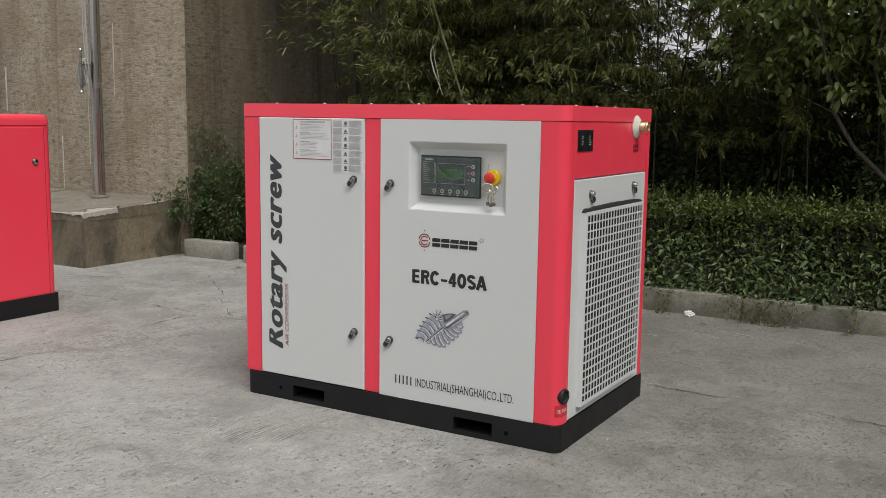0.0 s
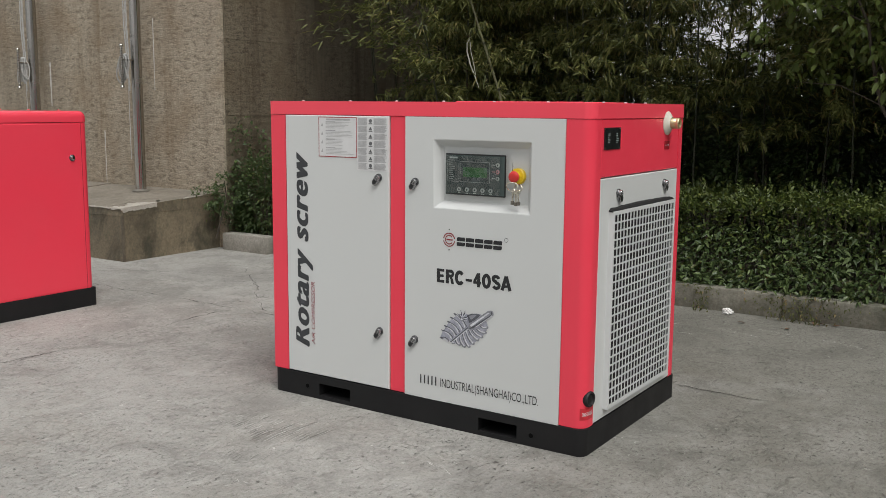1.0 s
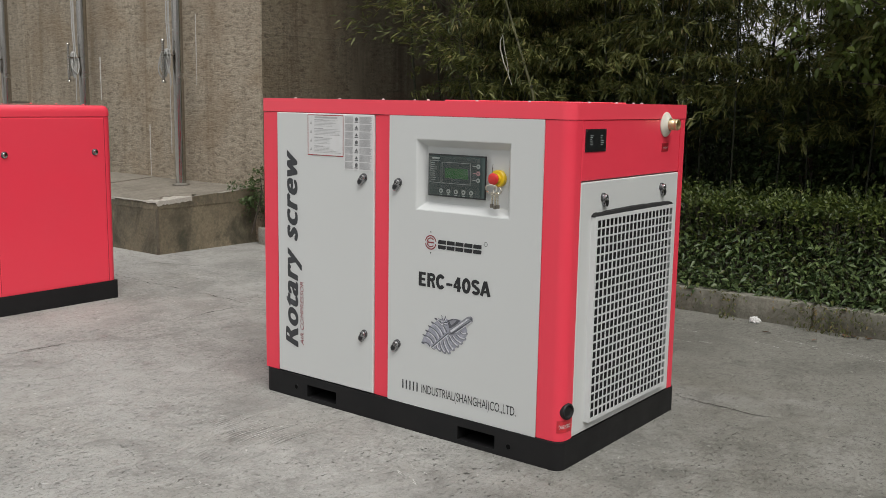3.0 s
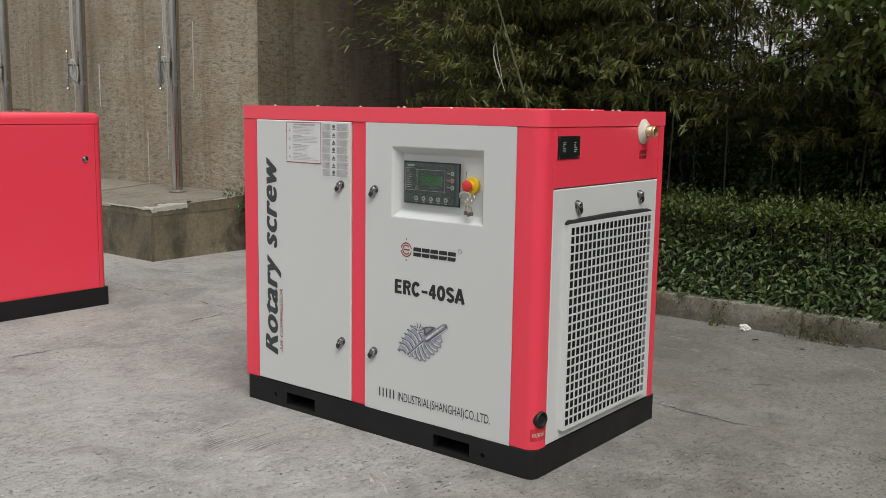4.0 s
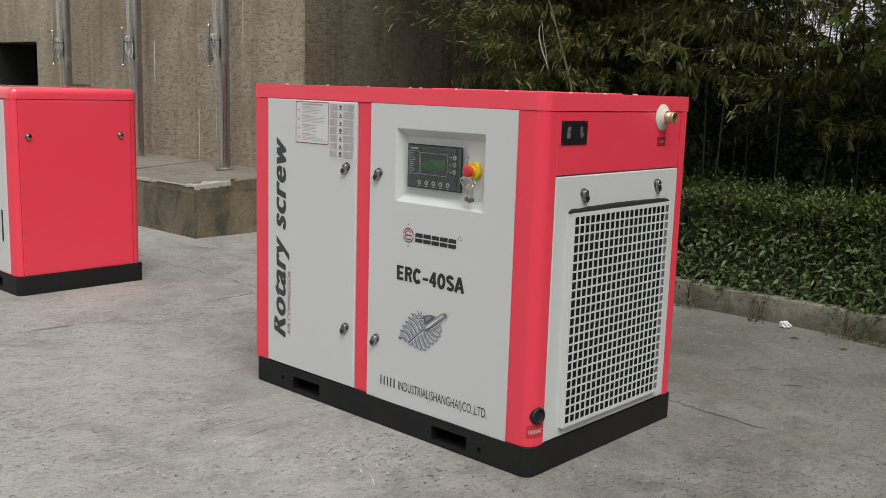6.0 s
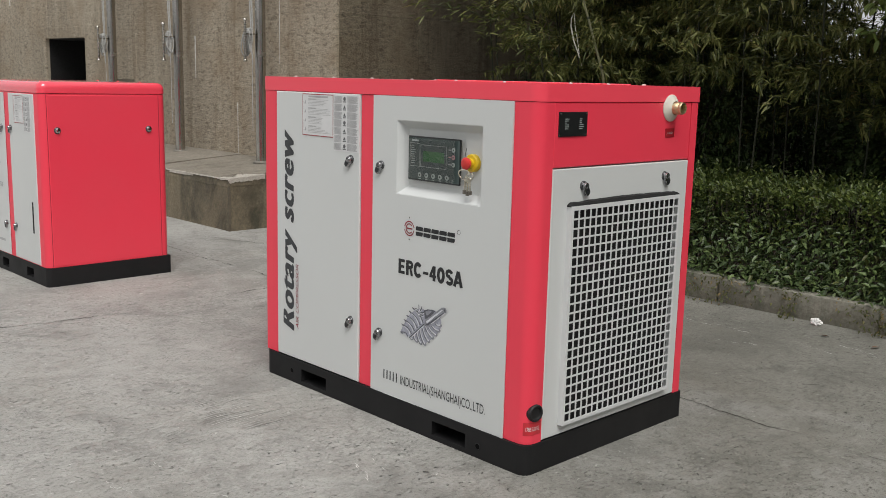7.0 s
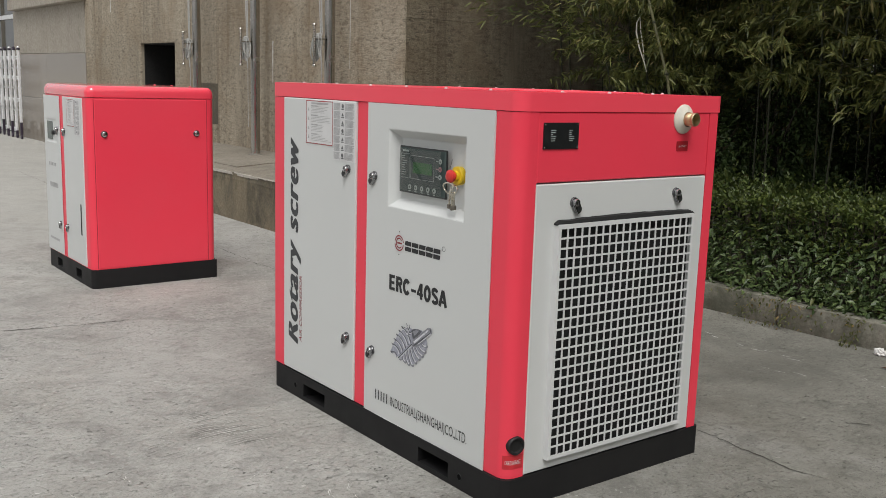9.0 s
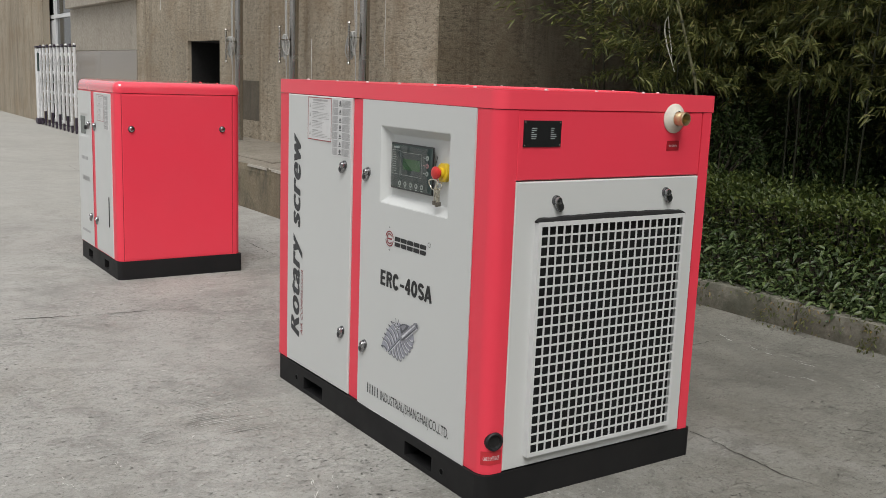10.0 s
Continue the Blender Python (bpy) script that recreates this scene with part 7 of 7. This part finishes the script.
def shrub(at, radii, count, size, ratio, material, label, seed, stems=9):
    """A bush: stems from the ground and leaves thickest on its outside."""
    r = np.random.default_rng(seed)
    b = thing("shrub", (at[0], at[1], 0.1), label, "shrub", "shrubs in the bed")
    bm = bmesh.new()
    for k in range(stems):
        a = r.uniform(0, 6.28)
        e = (at[0] + radii[0] * 0.75 * math.cos(a), at[1] + radii[1] * 0.75 * math.sin(a), at[2] + radii[2] * r.uniform(0.2, 0.8))
        m = (at[0] + radii[0] * 0.25 * math.cos(a), at[1] + radii[1] * 0.25 * math.sin(a), at[2] - radii[2] * 0.2)
        tube([(at[0] + r.normal(0, 0.03), at[1] + r.normal(0, 0.03), 0.1), m, e], [0.009, 0.006, 0.002], 5, bm, False)
    tagged(part("branching", bm, BARK, b, "", None), "", "", "", "stuff")
    d = unit(r.normal(0, 1, (count, 3)))
    lump = np.array([0.78 + 0.40 * noise.noise(Vector(v) * 2.3 + Vector((seed, 0, 0))) for v in d])
    rad = lump * (1 - np.abs(r.normal(0, 0.16, count)))
    pts = np.array(at) + d * np.array(radii) * rad[:, None]
    keep = pts[:, 2] > 0.14
    leafy("crown", b, pts[keep], (d * 0.8 + np.array([0, -0.3, 0.1]))[keep], size, ratio, material, r, 0.25, 0.5)
    return b


# bushes by the platform corner and behind the hedge
shrub((-5.30, 6.24, 0.50), (0.62, 0.36, 0.46), 6500, (0.022, 0.042), 0.45, SHRUB_LEAF, "dense dark-green bush between platform and kerb", 3)
shrub((-5.72, 6.03, 0.42), (0.33, 0.22, 0.50), 4800, (0.020, 0.040), 0.45, SHRUB_LEAF, "dense dark-green bush spilling over the platform corner", 4)
shrub((-5.90, 5.80, 0.50), (0.16, 0.12, 0.22), 300, (0.024, 0.040), 0.5, SHRUB_LEAF, "straggling green sprigs over the platform edge", 14, 1)
shrub((-4.55, 6.20, 0.42), (0.45, 0.32, 0.36), 2400, (0.030, 0.055), 0.45, SHRUB_LEAF, "dense dark-green bush behind the kerb", 5)
shrub((-3.15, 7.45, 0.48), (0.50, 0.35, 0.30), 1300, (0.040, 0.070), 0.5, SHRUB_LEAF, "dark shrub with rounded leaves behind the hedge", 6)
shrub((-0.35, 7.0, 0.85), (0.6, 0.35, 0.55), 2400, (0.035, 0.060), 0.5, SHRUB_LEAF, "dark shrub with rounded leaves behind the hedge", 7)
shrub((-3.82, 6.95, 0.78), (0.5, 0.35, 0.46), 2200, (0.026, 0.048), 0.45, SHRUB_LEAF, "dark shrub with small leaves behind the hedge", 8)
shrub((0.9, 6.9, 0.8), (0.7, 0.4, 0.5), 2000, (0.035, 0.060), 0.45, SHRUB_LEAF, "dark shrub with small leaves behind the hedge", 9)

for k, (x, y, z, h) in enumerate(((-4.85, 7.75, 1.10, 0.95), (-4.25, 7.45, 1.25, 1.0), (-3.55, 7.55, 1.20, 0.95), (-4.5, 8.7, 1.35, 1.1), (-3.3, 8.6, 1.25, 1.05), (-5.15, 8.9, 1.2, 1.1), (-3.9, 9.3, 1.4, 1.1), (-2.75, 9.6, 1.0, 0.85), (-2.4, 8.8, 0.95, 0.8), (-1.9, 9.3, 0.95, 0.8))):
    shrub((x, y, z), (0.62, 0.42, h), 3600, (0.035, 0.065), 0.36, SHRUB_LEAF, "tall dense shaded shrub under the bamboo", 130 + k, 8)

rnd = random.Random(15)
for k in range(11):
    shrub((-5.2 + 0.75 * k + rnd.uniform(-0.15, 0.15), 8.0 + rnd.uniform(-0.25, 0.25), 0.72), (0.55, 0.4, 0.62), 1500, (0.04, 0.07), 0.5, SHRUB_LEAF, "dark shaded shrub under the bamboo", 30 + k, 6)

for k in range(10):
    shrub((-5.7 + 0.62 * k + rnd.uniform(-0.1, 0.1), 10.9 + rnd.uniform(-0.15, 0.15), 0.98), (0.62, 0.3, 0.92), 2600, (0.05, 0.09), 0.5, SHRUB_LEAF, "tall dark shaded shrub by the boundary wall", 100 + k, 6)

for k in range(9):
    shrub((-5.0 + 0.85 * k + rnd.uniform(-0.2, 0.2), 9.8 + rnd.uniform(-0.25, 0.25), 0.82), (0.6, 0.4, 0.74), 1700, (0.045, 0.08), 0.5, SHRUB_LEAF, "tall dark shaded shrub under the bamboo", 50 + k, 6)

for k in range(6):
    shrub((-1.95 + 0.62 * k + rnd.uniform(-0.1, 0.1), 7.75 + rnd.uniform(-0.2, 0.2), 0.95), (0.55, 0.4, 0.72), 2300, (0.04, 0.07), 0.5, SHRUB_LEAF, "tall dark shaded shrub behind the small tree", 80 + k, 6)

# ivy climbing the shaded wall
iv = thing("ivy", (CORNER + 0.03, 6.2, 0.1), "thin green ivy climbing the aggregate wall corner", "ivy", "", "stuff")
n = 560
yy = 5.9 + np.abs(rng.normal(0, 0.35, n))
zz = 0.15 + rng.uniform(0, 1, n) ** 1.5 * (0.95 - 0.4 * np.abs(yy - 6.05)) + rng.normal(0, 0.04, n)
pts = np.stack([np.full(n, CORNER + 0.02) + np.abs(rng.normal(0, 0.03, n)), yy, np.clip(zz, 0.12, 1.5)], axis=1)
n2 = 330
t2 = rng.uniform(0, 1, n2)
low = np.stack([CORNER - 0.02 + np.abs(rng.normal(0, 0.035, n2)) + 0.10 * rng.uniform(0, 1, n2) * (t2 > 0.7), 5.64 + 0.22 * t2 + rng.normal(0, 0.03, n2), np.clip(0.46 - 0.05 * (1 - t2) - np.abs(rng.normal(0, 0.11, n2)) * (0.25 + 1.3 * t2), 0.02, 0.6)], axis=1)
leafy("trailing_stems", iv, low, np.tile([0.5, -0.3, -0.3], (n2, 1)), (0.018, 0.036), 0.55, SHRUB_LEAF, rng, 0.25, 0.55)
top = np.stack([rng.uniform(-6.10, -5.94, 90), 5.50 + 0.33 * rng.uniform(0, 1, 90) ** 0.6, rng.uniform(0.465, 0.55, 90)], axis=1)
leafy("trailing_stems", iv, top, np.tile([-0.2, -0.6, 0.1], (90, 1)), (0.018, 0.036), 0.55, SHRUB_LEAF, rng, 0.25, 0.55)
leafy("foliage", iv, pts, np.tile([0.5, -0.4, -0.1], (n, 1)), (0.022, 0.045), 0.6, SHRUB_LEAF, rng, 0.2, 0.5)


def broadleaf_tree():
    """A small tree in front of the bamboo: bent limbs and clusters of oval leaves."""
    t = thing("tree", (-0.25, 6.75, 0.1), "small tree with bent limbs and fresh oval green leaves", "tree")
    limbs = [
        ([(-0.25, 6.75, 0.05), (-0.42, 6.70, 0.60), (-0.60, 6.62, 0.84), (-0.81, 6.58, 1.05), (-0.93, 6.55, 1.26), (-0.97, 6.52, 1.44), (-1.02, 6.45, 1.75), (-1.2, 6.35, 2.2), (-1.4, 6.3, 3.0)], [0.034, 0.028, 0.024, 0.021, 0.019, 0.017, 0.014, 0.010, 0.003]),
        ([(-0.60, 6.62, 0.84), (-0.62, 6.55, 1.2), (-0.70, 6.45, 1.55), (-0.62, 6.35, 2.1), (-0.5, 6.3, 2.9)], [0.018, 0.015, 0.012, 0.009, 0.003]),
        ([(-1.02, 6.45, 1.75), (-1.22, 6.30, 1.86), (-1.45, 6.2, 1.82), (-1.66, 6.12, 1.68)], [0.009, 0.007, 0.005, 0.002]),
        ([(-0.97, 6.52, 1.44), (-0.92, 6.36, 1.50), (-0.86, 6.24, 1.42)], [0.007, 0.005, 0.002]),
        ([(-0.93, 6.55, 1.26), (-1.15, 6.40, 1.38), (-1.38, 6.28, 1.40)], [0.007, 0.005, 0.002]),
        ([(-0.25, 6.75, 0.3), (0.05, 6.65, 0.9), (0.35, 6.5, 1.5), (0.6, 6.4, 2.4)], [0.024, 0.02, 0.014, 0.004]),
    ]
    for pts, rad in limbs:
        part("limb", tube(pts, [q * 0.68 for q in rad], 8), BARK, t)
    r = np.random.default_rng(5)
    P, O = [], []
    centres = [(-0.86, 6.22, 1.40, 0.07, 18), (-1.30, 6.18, 1.90, 0.16, 70), (-1.58, 6.12, 1.72, 0.07, 14), (-1.12, 6.15, 2.02, 0.22, 90), (-1.45, 6.18, 2.10, 0.22, 90), (-0.80, 6.2, 2.05, 0.22, 60),
               (-1.40, 6.24, 1.45, 0.06, 8), (-0.42, 6.3, 2.0, 0.2, 50), (-1.2, 6.3, 2.6, 0.45, 240), (-0.5, 6.3, 2.6, 0.5, 240), (0.4, 6.4, 2.4, 0.5, 200), (-1.75, 6.15, 2.15, 0.2, 60), (-0.95, 6.3, 1.62, 0.05, 8), (-0.62, 6.3, 1.3, 0.08, 12),
               (-1.05, 6.6, 2.0, 0.42, 420), (-0.55, 6.7, 1.75, 0.42, 420), (-0.1, 6.8, 1.9, 0.5, 420), (-1.25, 6.75, 1.65, 0.30, 220), (-0.3, 6.6, 1.45, 0.35, 220), (0.4, 6.7, 1.7, 0.45, 240), (-1.55, 6.2, 1.95, 0.12, 40), (-1.75, 6.2, 2.02, 0.10, 22), (-1.62, 6.15, 1.55, 0.05, 9), (-1.30, 6.2, 1.55, 0.05, 9), (-1.05, 6.15, 1.72, 0.07, 16)]
    for x, y, z, s, m in centres:
        m = int(m * 1.3)
        P.append(np.array([x, y, z]) + r.normal(0, 1, (m, 3)) * s * np.array([0.6, 0.5, 0.45]))
        O.append(np.tile([0, -0.5, -0.35], (m, 1)))
    leafy("crown", t, np.concatenate(P), np.concatenate(O), (0.042, 0.075), 0.52, TREE_LEAF, r, 0.25, 0.7, True)
    return t


def back_tree(x, y, seed):
    """A denser tree in the shade behind: forked trunk and a crown of many leaf clumps."""
    r = np.random.default_rng(seed)
    t = thing("tree", (x, y, 0.1), "dense dark-leaved tree in the shade behind the bamboo", "tree")
    part("trunk", tube([(x, y, 0.05), (x + 0.05, y, 0.9), (x - 0.05, y - 0.05, 1.7), (x, y, 2.6)], [0.05, 0.042, 0.034, 0.015], 9), BARK, t)
    tips = []
    for k in range(16):
        a, z = r.uniform(0, 6.28), r.uniform(0.9, 2.4)
        e = np.array([x + r.uniform(0.5, 1.25) * math.cos(a), y + r.uniform(0.3, 0.6) * math.sin(a), z + r.uniform(0.1, 0.9)])
        part("limb", tube([(x, y, z), ((x + e[0]) / 2, (y + e[1]) / 2, (z + e[2]) / 2 + 0.12), tuple(e)], [0.016, 0.010, 0.003], 6), BARK, t)
        tips += [e, (e + np.array([x, y, z])) / 2]
    pts = np.concatenate([q + r.normal(0, 1, (170, 3)) * np.array([0.24, 0.20, 0.20]) for q in tips])
    leafy("crown", t, pts, np.tile([0, -0.4, -0.2], (len(pts), 1)), (0.05, 0.085), 0.5, SHRUB_LEAF, r, 0.25, 0.7, True)


broadleaf_tree()
for k, (x, y) in enumerate(((-0.75, 8.55), (0.75, 8.3), (-1.05, 9.7), (0.1, 9.5), (1.6, 9.2))):
    back_tree(x, y, 61 + k)
